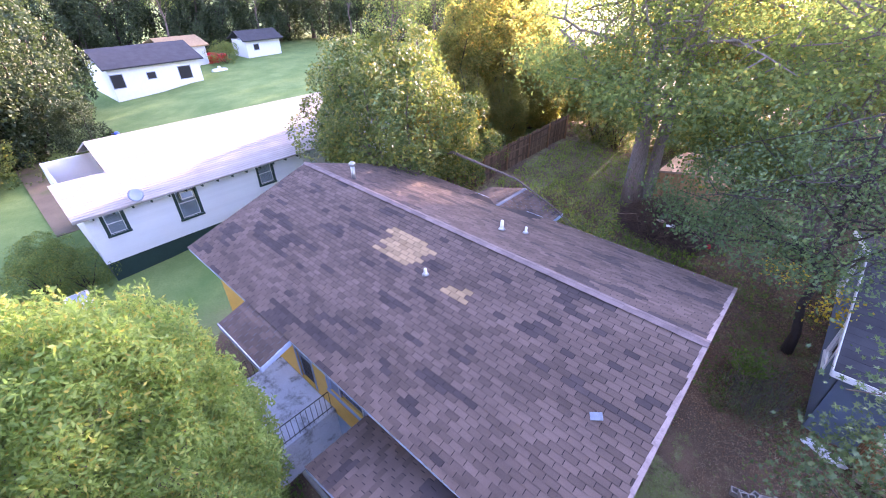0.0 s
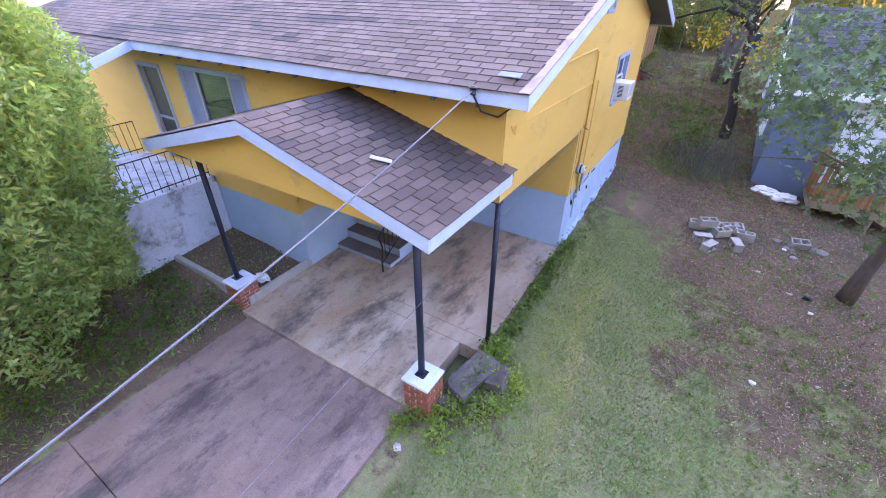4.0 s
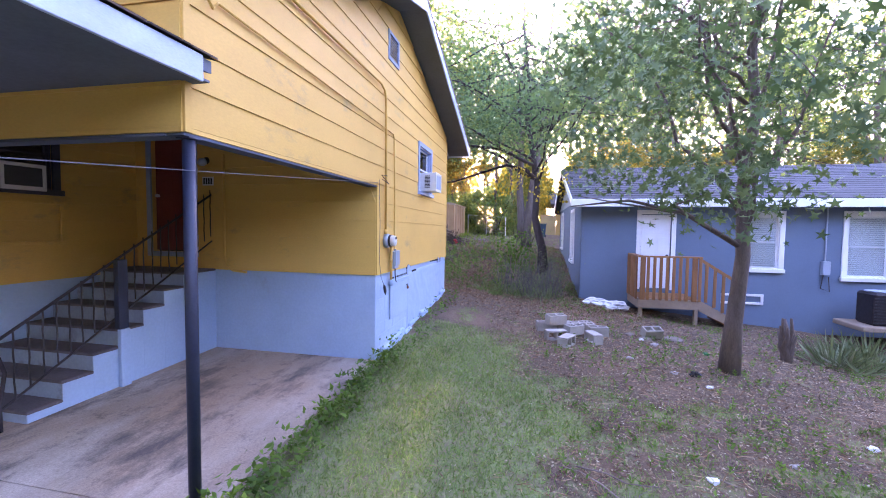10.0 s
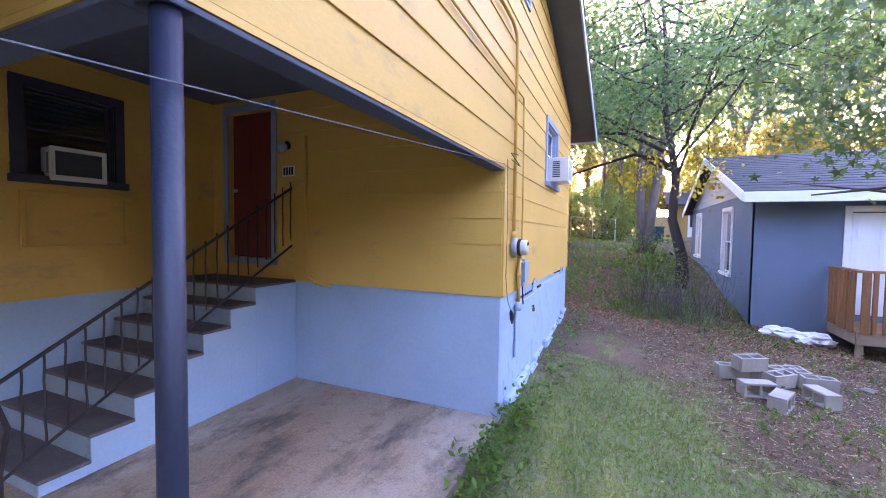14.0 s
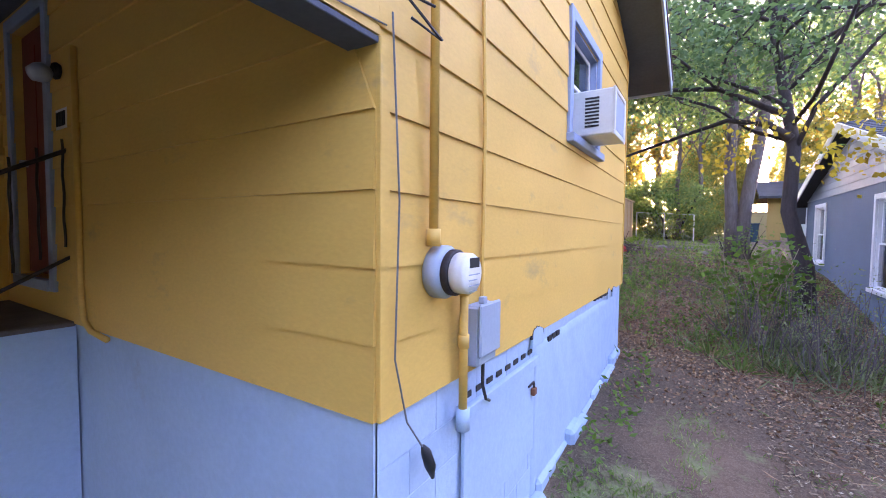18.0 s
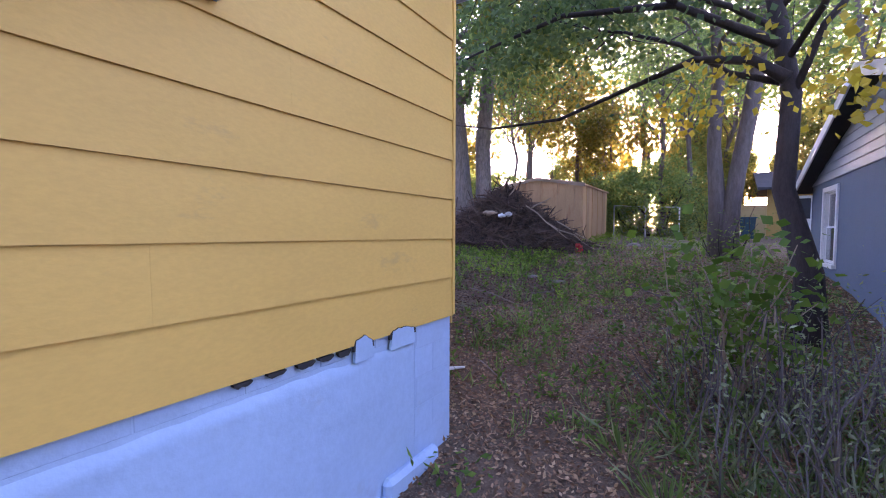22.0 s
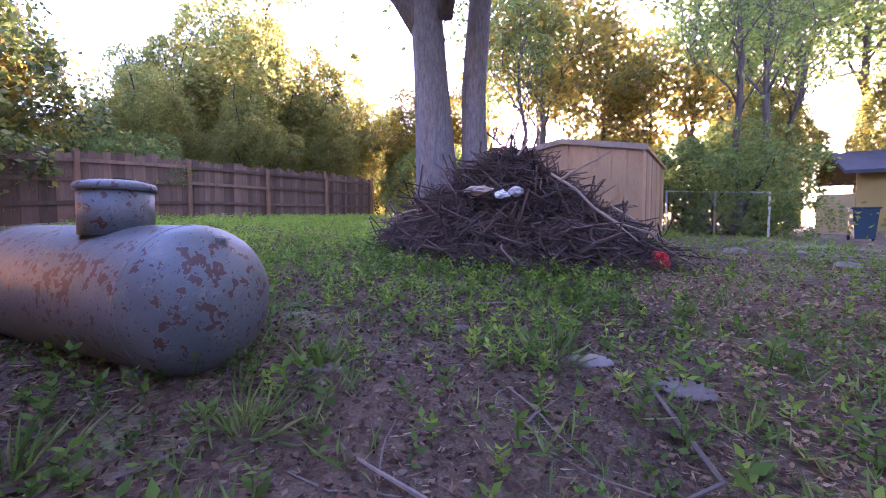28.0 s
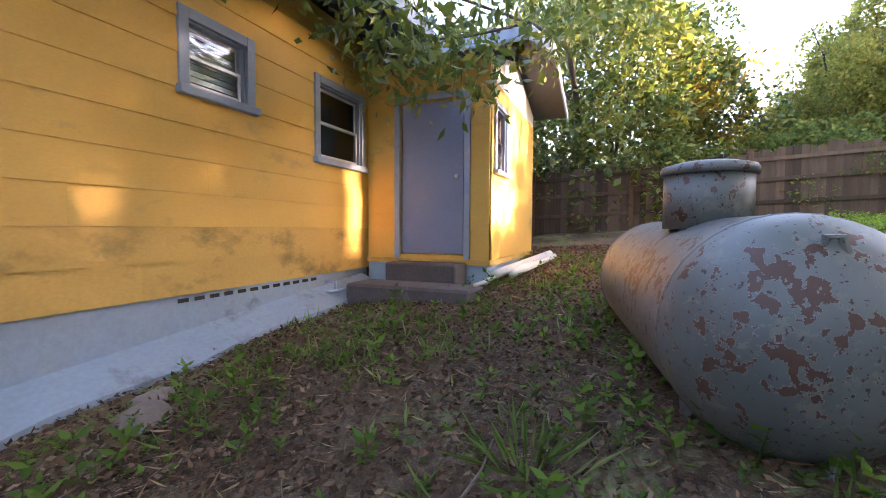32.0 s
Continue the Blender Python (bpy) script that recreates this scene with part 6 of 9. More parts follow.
part("limb", Shape().tube([(-0.35, 0.0, 3.4), (-0.7, 0.15, 3.75), (-1.4, 0.3, 3.95), (-2.3, 0.35, 3.7), (-3.4, 0.3, 3.35), (-4.6, 0.1, 3.3), (-5.6, 0.0, 3.5)], [0.09, 0.065, 0.05, 0.038, 0.028, 0.02, 0.008], 7), BARKDARK, dark, "long low limb", True)
part("yellow_leaves", leaf_mesh("yellow_leaves", np.concatenate([np.random.RandomState(k).normal(size=(60, 3)) * (0.28, 0.28, 0.2) + c for k, c in enumerate([(-1.25, -0.2, 3.35), (-1.5, -0.1, 3.1), (-0.95, -0.6, 3.5), (0.2, -1.0, 3.4), (0.45, -1.3, 3.0), (0.1, -1.2, 2.75)])]), 0.11, LEAF_YELLOW, 91, 0.2, 1.3, droop=0.6), LEAF_YELLOW, dark, "yellowing leaves")
side = np.concatenate([np.random.RandomState(360 + k).normal(size=(330, 3)) * (0.55, 0.5, 0.26) + c for k, c in enumerate([(-4.3, -0.4, 4.4), (-3.5, -0.9, 4.6), (-2.5, -0.4, 4.8), (-5.3, 0.4, 4.4), (-2.5, -3.1, 5.1), (-3.7, -2.7, 5.0), (-4.7, -1.9, 4.9), (-1.5, -2.7, 4.7), (-1.4, -1.4, 4.6), (-3.0, 0.6, 5.2), (-4.4, 1.4, 5.4), (-5.6, -0.9, 5.2), (-3.2, -1.8, 5.4), (-0.6, -3.4, 5.2)])])
part("side_leaves", leaf_mesh("side_leaves", side, 0.115, LEAF_SOFT, 361, 0.3, 1.7, droop=0.4), LEAF_SOFT, dark, "level sprays of small leaves")
part("limb", Shape().tube([(-0.45, 0.1, 3.9), (-1.6, -0.6, 4.4), (-3.0, -0.9, 4.5), (-4.6, -0.6, 4.4), (-5.6, -0.2, 4.4)], [0.07, 0.05, 0.035, 0.02, 0.008], 6).tube([(-1.6, -0.6, 4.4), (-2.4, -2.0, 4.8), (-3.6, -2.8, 5.0)], [0.035, 0.022, 0.008], 6).tube([(-1.6, -0.6, 4.4), (-1.5, -2.0, 4.6), (-0.8, -3.2, 5.0)], [0.03, 0.02, 0.008], 6), BARKDARK, dark, "", True)
twin = tree("tree", "grey twin-trunked tree at the yard's edge, forked low", (1.8, 19.1, gz(1.8, 19.1)), 13, 0.19, (1.6, 19.2, 7.8), (4.8, 4.4, 3.6), 18, 8500, 0.13, BARK, LEAF_DARK, 25, lean=(-0.15, 0.1), fork=0.33, droop=0.35)
part("trunk", Shape().tube([(0.16, 0, -0.25), (0.2, 0.02, 0.5), (0.24, 0.03, 1.3), (0.34, 0.05, 2.2), (0.55, 0.1, 3.6), (0.8, 0.2, 6.0), (0.95, 0.3, 8.6), (1.3, 0.4, 12.0)], [0.36, 0.24, 0.2, 0.19, 0.185, 0.16, 0.11, 0.03], 12), BARK, twin, "", True)
for k in range(9):
    a = k * 0.75
    e = (0.1 + math.cos(a) * rng.uniform(0.4, 0.9), math.sin(a) * rng.uniform(0.3, 0.6) - 0.2, rng.uniform(0.6, 1.5))
    part("sucker", Shape().tube(wander((0.1 + math.cos(a) * 0.3, math.sin(a) * 0.3, -0.05), e, 4, 0.06, rng), [0.014, 0.012, 0.01, 0.007, 0.004], 5, False), BARKDARK, twin, "thin dark sucker at the foot")
part("foot_leaves", leaf_mesh("foot_leaves", np.random.RandomState(380).normal(size=(420, 3)) * (0.5, 0.35, 0.3) + (0.1, -0.25, 0.55), 0.075, LEAF_DARK, 381, 0.3, 1.7), LEAF_DARK, twin, "leafy suckers round the foot")
mag = bushy("tree", "dense glossy-leaved tree beside the roof, sunlit gold painted into some leaves", "tree", (-16.0, 10.8, gz(-15, 10.8)), (-16.6, 11.0, 5.2), (5.3, 4.0, 4.9), 52000, 0.16, LEAF_HOLLY, BARK, 26, 9, 0.66, 0.32, 1.9, clumps=170, bulk=0.19, droop=0.3)
part("inner_crown", leaf_mesh("inner_crown", lump((-0.6, 0.2, 5.2 - gz(-15, 10.8)), (4.7, 3.5, 4.3), 14000, 126, 0.7, 0.25), 0.24, LEAF_HOLLY, 127, 0.2, 1.8), LEAF_HOLLY, mag, "denser inner leaves")
# a drooping branch that reaches over the annex roof
bp = np.concatenate([np.random.RandomState(70 + k).normal(size=(110, 3)) * (0.2, 0.2, 0.17) + c for k, c in enumerate([(11.1, -0.6, 1.45), (10.75, -0.75, 1.7), (11.35, -0.9, 1.3), (10.2, -0.5, 1.9), (11.5, -0.35, 1.65), (10.9, -0.2, 1.3), (9.4, -0.2, 2.2), (11.0, -1.2, 1.6), (8.6, 0.1, 2.4), (11.7, -0.7, 1.5), (10.4, 0.3, 1.9), (9.9, 0.8, 2.2), (11.6, -1.3, 1.8), (12.0, -1.7, 2.1), (11.3, 0.1, 1.9), (12.1, -1.0, 2.0), (9.0, 1.2, 2.4), (11.9, -0.1, 2.1)])])
part("hanging_leaves", leaf_mesh("hanging_leaves", bp, 0.13, LEAF_HOLLY, 71, 0.1, 2.6, droop=0.8), LEAF_HOLLY, mag, "drooping sprays of narrow leaves")
part("limb", Shape().tube([(0.5, 0, 2.0), (4, -0.1, 3.3), (7.5, 0.1, 2.9), (9.6, -0.1, 2.3), (11.0, -0.5, 1.6)], [0.10, 0.07, 0.045, 0.022, 0.008], 7).tube([(9.6, -0.1, 2.3), (10.7, -0.7, 2.2), (12.0, -1.3, 2.05)], [0.02, 0.014, 0.006], 6), BARK, mag, "", True)
cedar = bushy("tree", "broad yellow-green cedar with feathery sprays", "tree", (-6.9, -4.8, gz(-6.9, -4.8)), (-7.25, -4.85, 3.55), (3.1, 2.75, 4.45), 112000, 0.095, LEAF_PINE, BARK, 27, 6, 0.84, 0.2, 2.6, low=-0.62, freq=3.8, flat=0.0, droop=-0.12)
part("inner_crown", leaf_mesh("inner_crown", lump((-0.3, 0.05, 3.6 - gz(-6.9, -4.8)), (2.6, 2.25, 3.9), 34000, 28, 0.8, 0.2, 3.8, -0.62), 0.15, LEAF_PINE, 29, 0.2, 2.4), LEAF_PINE, cedar, "denser inner sprays")

# the woods: a few kinds, behind the yard, along the neighbours, plus unseen light-blocking rows
oak = tree("tree", "tall green shade tree, in the woods and in unseen rows added to block light", (0, 0, 0), 14, 0.22, (0, 0, 9.0), (4.4, 4.4, 4.6), 18, 4600, 0.21, BARK, LEAF_OAK, 31, group="woodland trees")
slim = tree("tree", "slender tree with an airy green crown in the woods", (0, 0, 0), 13, 0.14, (0, 0, 8.6), (2.8, 2.8, 4.6), 16, 3000, 0.19, BARK, LEAF_DARK, 32, group="woodland trees", hollow=0.8)
gold = tree("tree", "small golden autumn tree in the woods", (0, 0, 0), 8, 0.12, (0, 0, 5.0), (2.8, 2.8, 3.2), 12, 5500, 0.2, BARK, LEAF_GOLD, 33, group="woodland trees")
vine = bushy("vine_mass", "tree smothered in green and russet vines, in the woods and in unseen added rows", "tree", (0, 0, 0), (0, 0, 4.3), (3.0, 2.7, 4.2), 46000, 0.125, LEAF_VINE, BARKDARK, 34, 6, 0.6, 0.45, 1.35, group="vine-hung trees", clumps=110, bulk=0.25, droop=0.35)
part("inner_crown", leaf_mesh("inner_crown", lump((0, 0, 4.2), (2.2, 2.0, 3.4), 5000, 134, 0.6, 0.35), 0.2, LEAF_VINE, 135, 0.2, 1.6), LEAF_VINE, vine, "denser inner leaves")
part("bare_vines", Shape().tube([(0.4, 0.3, 6.0), (0.9, 0.2, 8.6), (1.5, 0.6, 10.4)], [0.06, 0.045, 0.012], 6).tube([(0.9, 0.2, 8.6), (0.3, -0.4, 9.9)], [0.03, 0.008], 5).tube([(-0.8, -0.2, 6.0), (-1.3, -0.6, 8.4), (-1.1, -1.1, 9.7)], [0.05, 0.035, 0.01], 6), BARKDARK, vine, "bare dead tops of branches", True)
shrub = bushy("shrub", "green shrub at the edge of the woods", "shrub", (0, 0, 0), (0, 0, 1.3), (1.9, 1.9, 1.5), 9000, 0.10, LEAF_OAK, BARKDARK, 35, 6, 0.5, 0.45, 1.7, group="woodland shrubs", clumps=60, bulk=0.3)


def plant(proto, spots):
    used = False
    for x, y, s, a in spots:
        m = Matrix.Translation((x, y, gz(x, y) - 0.05)) @ Matrix.Rotation(a, 4, "Z") @ Matrix.Diagonal((s, s, s * (0.92 + 0.03 * (int(a * 10) % 6)), 1))
        if not used:
            proto.matrix_basis = m
            used = True
        else:
            c = copy_thing(proto, Matrix.Identity(4))
            c.matrix_basis = m


# x, y, size, turn
plant(oak, [(13.5, 25, 1.1, 2.9), (12, 35, 1.3, 0.9), (20, 30, 1.2, 2.2), (-34, 33, 0.9, 3.3), (-33, 26, 0.85, 1.1), (20, 24, 1.0, 4.4), (26, 24, 1.15, 5.7),
            (-80, 2, 1.2, 0.5), (-84, 14, 1.2, 1.5), (-82, 26, 1.1, 2.5), (-80, 40, 1.2, 3.5), (-72, 52, 1.2, 4.5), (-60, 56, 1.1, 5.5), (-48, 58, 1.1, 0.1), (-90, -14, 1.3, 2.6), (-70, -22, 1.1, 5.1), (-38, 52, 1.0, 3.9),
            # the last six, at y -26 and -27, are unseen, added to block southern light
            (-0.2, 41, 1.0, 4.0), (0.5, 44, 1.25, 1.3), (3.5, 46, 1.4, 2.6), (8.5, 45, 1.4, 3.7), (6.0, 43.5, 1.25, 5.1), (13, 48, 1.2, 4.8), (18, 43, 1.15, 5.9), (24, 38, 0.9, 0.7), (29, 27, 0.7, 1.9), (-88, 22, 1.35, 0.2), (-88, 34, 1.35, 1.4), (-86, 6, 1.3, 2.8), (-78, 46, 1.3, 0.6), (-66, 58, 1.25, 1.8), (-54, 62, 1.2, 3.4), (-42, 60, 1.2, 4.9), (-90, 46, 1.4, 3.3), (-92, 12, 1.4, 4.3), (-50, 46, 0.9, 2.1), (-20, -26, 1.9, 0.3), (-13, -27, 2.0, 1.6), (-6, -26, 1.9, 2.7), (1, -27, 2.0, 3.9), (8, -26, 1.9, 5.0), (15, -26, 1.6, 0.6)])
plant(slim, [(-10, 36, 1.0, 0.5), (-12.5, 34, 0.95, 1.2), (2.6, 40, 1.2, 1.9), (-0.2, 26.5, 0.8, 0.2), (6.5, 24, 1.15, 1.4), (10.5, 27, 1.2, 4.9), (17, 27, 1.2, 0.6), (7, 31, 1.45, 5.3), (14.5, 22.5, 1.0, 2.4), (9.0, 23.0, 1.05, 3.6), (-34, 40, 1.0, 4.0), (-75, 20, 1.1, 1.0), (-75, 34, 1.1, 2.0), (-66, 46, 1.1, 3.0), (-54, 50, 1.0, 4.2), (-6.8, 25.8, 0.7, 5.8), (-8.0, 31, 0.9, 3.8), (-7.5, 33.5, 0.6, 1.8), (-4.5, 33, 0.62, 2.8), (-2.2, 38, 1.0, 4.4), (-5.5, 39, 1.05, 5.5), (0.6, 29.5, 0.95, 3.3), (-1.6, 32, 0.95, 0.4)])
plant(gold, [(-7.3, 29.2, 1.4, 5.9), (-5.2, 31.5, 1.15, 2.2), (-3.0, 30, 0.9, 5.2), (-11.5, 26.0, 0.75, 0.4), (-15.2, 13.2, 0.62, 1.6), (-19.5, 26, 0.85, 2.8), (6.5, 20.0, 0.75, 4.0), (9.5, 22, 0.8, 0.8), (-11.8, 29, 0.85, 3.4), (-20.5, 17.5, 0.7, 2.1)])
# the first four stand unseen in the east, added to dim the walls
vines = [(18, -12, 1.1, 3.1), (19, -6, 1.2, 3.1), (21, -2, 1.4, 1.2), (21.5, 3, 1.4, 2.3), (-15.7, 20.6, 0.5, 1.1), (-15.9, 24.2, 0.58, 2.2), (-16.4, 17.4, 0.5, 4.1), (-19.0, 22.5, 1.2, 0.3), (-7, 37, 0.65, 4.0), (-6, 44, 0.9, 4.2), (1.0, 46, 1.2, 3.1), (-17.0, 26.0, 0.85, 1.5), (-19.6, 19.5, 0.8, 2.7), (-15.2, 27.5, 0.62, 3.9), (-22.0, 23.5, 0.9, 5.1), (-13.2, 28.0, 0.52, 0.9), (-10.6, 28.6, 0.5, 2.2),
             (-46, -1.5, 1.25, 0.9), (-41, -8, 1.3, 2.0), (-45, -5, 1.35, 3.1), (-44, -12, 1.3, 4.7), (-41.5, 1.2, 0.55, 0.2), (-50, -6, 1.0, 1.4), (-46, -4, 0.95, 2.6), (-53, -1, 0.9, 3.8),
             (-79, -2, 1.3, 0.5), (-80, 4, 1.4, 1.7), (-79, 10, 1.2, 2.9), (-82, 15, 1.5, 4.1), (-78, 24, 1.1, 5.3), (-80, 29, 1.4, 0.1), (-78, 36, 1.2, 1.3), (-80, 42, 1.4, 2.5), (-74, 47, 1.3, 3.7), (-68, 51, 1.3, 4.9), (-61, 54, 1.3, 0.8), (-54, 56, 1.4, 2.0), (-46, 54, 1.3, 3.2), (-38, 50, 1.3, 4.4), (-31, 46, 1.2, 5.6), (1, 40, 0.9, 5.4), (8, 41, 1.0, 0.4), (14, 39, 1.0, 1.6), (19, 37, 1.0, 0.9), (22, 30, 1.0, 2.1), (15, 31, 0.8, 3.3), (10, 33, 0.8, 4.5),
             (-57, 1.5, 1.25, 1.1), (-52, -3, 1.1, 2.2), (-86, 0, 1.6, 3.1), (-88, 8, 1.6, 4.2), (-87, 16, 1.6, 5.1), (-85, 24, 1.6, 0.3), (-87, 31, 1.6, 1.2), (-85, 38, 1.6, 2.3), (-86, 46, 1.6, 3.4), (-79, 53, 1.6, 4.5), (-70, 57, 1.6, 5.6), (-62, 60, 1.6, 0.7), (-34, 45, 1.2, 3.6), (28, 24, 1.1, 0.4), (24, 16, 0.9, 1.5),
             # unseen row before the house, added to keep light out of the carport
             (-24, -22, 1.7, 0.2), (-17, -22, 1.8, 1.3), (-10, -21, 1.7, 2.4), (-3, -22, 1.8, 3.5), (4, -21, 1.7, 4.6), (11, -21, 1.6, 5.7), (18, -22, 1.2, 0.8), (12, -15, 1.0, 2.0)]
plant(vine, [v for v in vines if v[0] > -40])
# far trees get the leaf colour that has shade painted in
dense = bushy("tree", "leafy tree beyond the far lawn, woodland shade put into its leaf colour", "tree", (0, 0, 0), (0, 0, 4.3), (3.0, 2.7, 4.4), 12000, 0.22, LEAF_FAR, BARKDARK, 36, 6, 0.6, 0.4, 1.5, clumps=80, bulk=0.26, group="far woodland trees")
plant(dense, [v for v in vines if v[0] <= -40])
plant(shrub, [(-0.5, 27.0, 1.25, 0.0), (-1.2, 27.6, 1.1, 2.1), (-7.6, 26.6, 1.1, 3.0), (-9.6, 25.2, 1.0, 4.0), (-11.2, 25.8, 1.0, 5.0), (9.6, 27.5, 1.2, 0.5), (-15.2, 16.5, 0.9, 2.5), (10.5, 25.5, 1.2, 5.5), (-5.0, 28.0, 0.9, 0.7), (-2.8, 28.2, 0.7, 1.7), (12.5, 29.0, 1.3, 2.7),
             (-23.5, -4.8, 0.75, 0.2), (-25.0, -4.6, 0.6, 1.2), (-22.6, -3.6, 0.62, 2.2), (-27.0, -4.4, 0.55, 3.2), (-41, -6, 1.4, 4.2), (-66.5, 23.5, 1.0, 5.2), (-2.2, 31, 0.8, 0.3), (8, 31, 0.9, 4.7), (-4.6, 32, 0.8, 5.8), (-1.6, 27.4, 0.62, 0.6), (0.7, 28.0, 0.6, 1.9), (-3.8, 27.0, 0.6, 5.3), (-15.6, 14.2, 0.9, 0.9)])
# ---- things on the yellow house ----
def aircon(name, label, m, u, v, w, h, deep, coil=None):
    t = thing(name, label, "air conditioner")
    part("casing", Shape().box((u, v, -0.1), (u + w, v + h, deep), m, 0.012), WHITEPLASTIC, t)
    g = Shape()
    part("coil", Shape().box((u + 0.04, v + 0.05, deep), (u + w - 0.04, v + h - 0.04, deep + 0.004), m), coil or GREYBOX, t, "rear coil grille")
    for i in range(9):
        part("louvre", Shape().box((u - 0.004, v + 0.07 + i * (h - 0.12) / 9, deep * 0.25), (u, v + 0.07 + (i + 0.55) * (h - 0.12) / 9, deep * 0.62), m), IRON, t)
    fr = Shape().box((u - 0.006, v - 0.006, deep - 0.01), (u + w + 0.006, v + 0.03, deep + 0.012), m, 0.004).box((u - 0.006, v + h - 0.03, deep - 0.01), (u + w + 0.006, v + h + 0.006, deep + 0.012), m, 0.004).box((u - 0.006, v + 0.03, deep - 0.01), (u + 0.03, v + h - 0.03, deep + 0.012), m, 0.004).box((u + w - 0.03, v + 0.03, deep - 0.01), (u + w + 0.006, v + h - 0.03, deep + 0.012), m, 0.004)
    part("rim", fr, WHITEPLASTIC, t)
    return t


aircon("window_air_conditioner", "boxy white window air conditioner with dark louvres", GABLE, 5.90, 2.90, 0.50, 0.38, 0.31)
part("filler_panel", Shape().box((5.72, 2.90, -0.03), (5.83, 3.34, -0.02), GABLE).box((6.41, 2.90, -0.03), (6.64, 3.34, -0.02), GABLE), GREYBOX, w1)
aircon("window_air_conditioner", "white air conditioner set in the dark carport window", RSIDE, 1.40, 2.57, 0.50, 0.34, 0.10, COILDARK)

meter = thing("electric_meter", "round glass electric meter on a grey socket with conduit", "electric meter")
MX = Matrix.Translation((0.016, 3.70, 1.92)) @ Matrix.Rotation(radians(90), 4, "Y")
part("socket", Shape().lathe([(0.112, 0.0), (0.112, 0.05), (0.10, 0.07)], 24, MX), GREYBOX, meter, "", True)
part("ring", Shape().lathe([(0.09, 0.07), (0.096, 0.075), (0.096, 0.10), (0.09, 0.105)], 24, MX), IRON, meter, "", True)
part("dial", Shape().lathe([(0.084, 0.09), (0.084, 0.16), (0.077, 0.172), (0.02, 0.175), (0.001, 0.175)], 24, MX), WHITEPLASTIC, meter, "", True)
part("display", Shape().box((0.192, 3.665, 1.945), (0.194, 3.745, 1.985)), DARKVOID, meter, "dark number display")
for k in range(4):
    part("marking", Shape().box((0.1915, 3.66, 1.915 - k * 0.022), (0.193, 3.75 - 0.02 * (k % 2), 1.92 - k * 0.022)), GREYBOX, meter)
part("conduit", Shape().tube([(0.05, 3.62, 2.03), (0.05, 3.62, 2.10)], 0.029, 12).tube([(0.05, 3.62, 2.1), (0.05, 3.62, 4.10), (0.05, 3.56, 4.22), (0.05, 3.40, 4.28), (0.05, 1.6, 4.27), (0.05, 0.0, 4.25), (0.05, -0.06, 4.25)], 0.019, 10), YELLOW, meter, "painted service conduit", True)
part("lower_conduit", Shape().tube([(0.06, 3.86, 1.86), (0.06, 3.86, 1.27)], 0.021, 10).tube([(0.06, 3.80, 1.85), (0.06, 3.86, 1.85), (0.06, 3.86, 1.80)], 0.024, 10).tube([(0.06, 3.86, 1.62), (0.06, 3.86, 1.56)], 0.027, 10), YELLOW, meter, "painted lower conduit with couplings", True)
part("conduit_foot", Shape().tube([(0.06, 3.86, 1.28), (0.06, 3.86, 1.18)], 0.034, 10), BLUEPAINT, meter, "", True)
box = thing("utility_box", "grey-blue plastic telephone box on the siding", "utility box")
part("body", Shape().box((0.016, 3.93, 1.45), (0.10, 4.13, 1.74), None, 0.012), GREYBOX, box)
part("cover", Shape().box((0.10, 3.92, 1.50), (0.118, 4.14, 1.75), None, 0.012), GREYBOX, box)
part("hasp", Shape().box((0.06, 4.0, 1.742), (0.09, 4.04, 1.775), None, 0.004), GREYBOX, box)
part("tail_cable", Shape().tube([(0.06, 4.06, 1.45), (0.065, 4.05, 1.33), (0.06, 4.10, 1.24), (0.05, 4.16, 1.21)], 0.009, 6), CABLE, box)
part("riser_cable", Shape().tube([(0.03, 4.10, 1.75), (0.03, 4.11, 2.6), (0.03, 4.06, 3.6), (0.04, 3.98, 3.66), (0.035, 2.0, 3.70), (0.035, 0.1, 3.74), (0.06, 0.02, 3.66), (0.06, -0.04, 3.72), (0.035, -0.05, 3.78)], 0.011, 6), YELLOW, box, "painted telephone wire")
ground_wire = thing("ground_wire", "thin dark wire hanging down the corner with a black plug", "wire")
part("wire", Shape().tube([(0.03, 3.38, 2.85), (0.032, 3.42, 2.2), (0.03, 3.40, 1.62), (0.034, 3.47, 1.36), (0.05, 3.56, 1.22)], 0.004, 5), GREYWIRE, ground_wire)
part("plug", Shape().tube([(0.05, 3.555, 1.235), (0.052, 3.575, 1.20), (0.052, 3.605, 1.13), (0.052, 3.625, 1.07)], [0.008, 0.022, 0.024, 0.008], 8), CABLE, ground_wire, "black rubber plug", True)
part("loose_end", Shape().tube([(0.05, 3.46, 2.86), (0.12, 3.56, 2.80), (0.06, 3.40, 2.92), (0.10, 3.54, 2.92)], 0.006, 5), CABLE, ground_wire)
pad = thing("padlock", "rusty padlock on the crawl-space hatch", "padlock")
part("body", Shape().box((0.02, 4.86, 0.99), (0.05, 4.91, 1.04), None, 0.006), surf("rusty_iron", (0.20, 0.075, 0.04), 0.3, 9, 60, 0.8, 0.4), pad)
part("hasp", Shape().tube([(0.03, 4.80, 1.07), (0.035, 4.88, 1.08), (0.035, 4.89, 1.03)], 0.008, 5), IRON, pad)
lamp = thing("porch_light", "unlit dark bulkhead light beside the red door", "wall light")
part("mount", Shape().lathe([(0.05, 0), (0.06, 0.02), (0.05, 0.04)], 14, Matrix.Translation((-2.92, RD - 0.012, 3.18)) @ Matrix.Rotation(radians(90), 4, "X")), IRON, lamp)
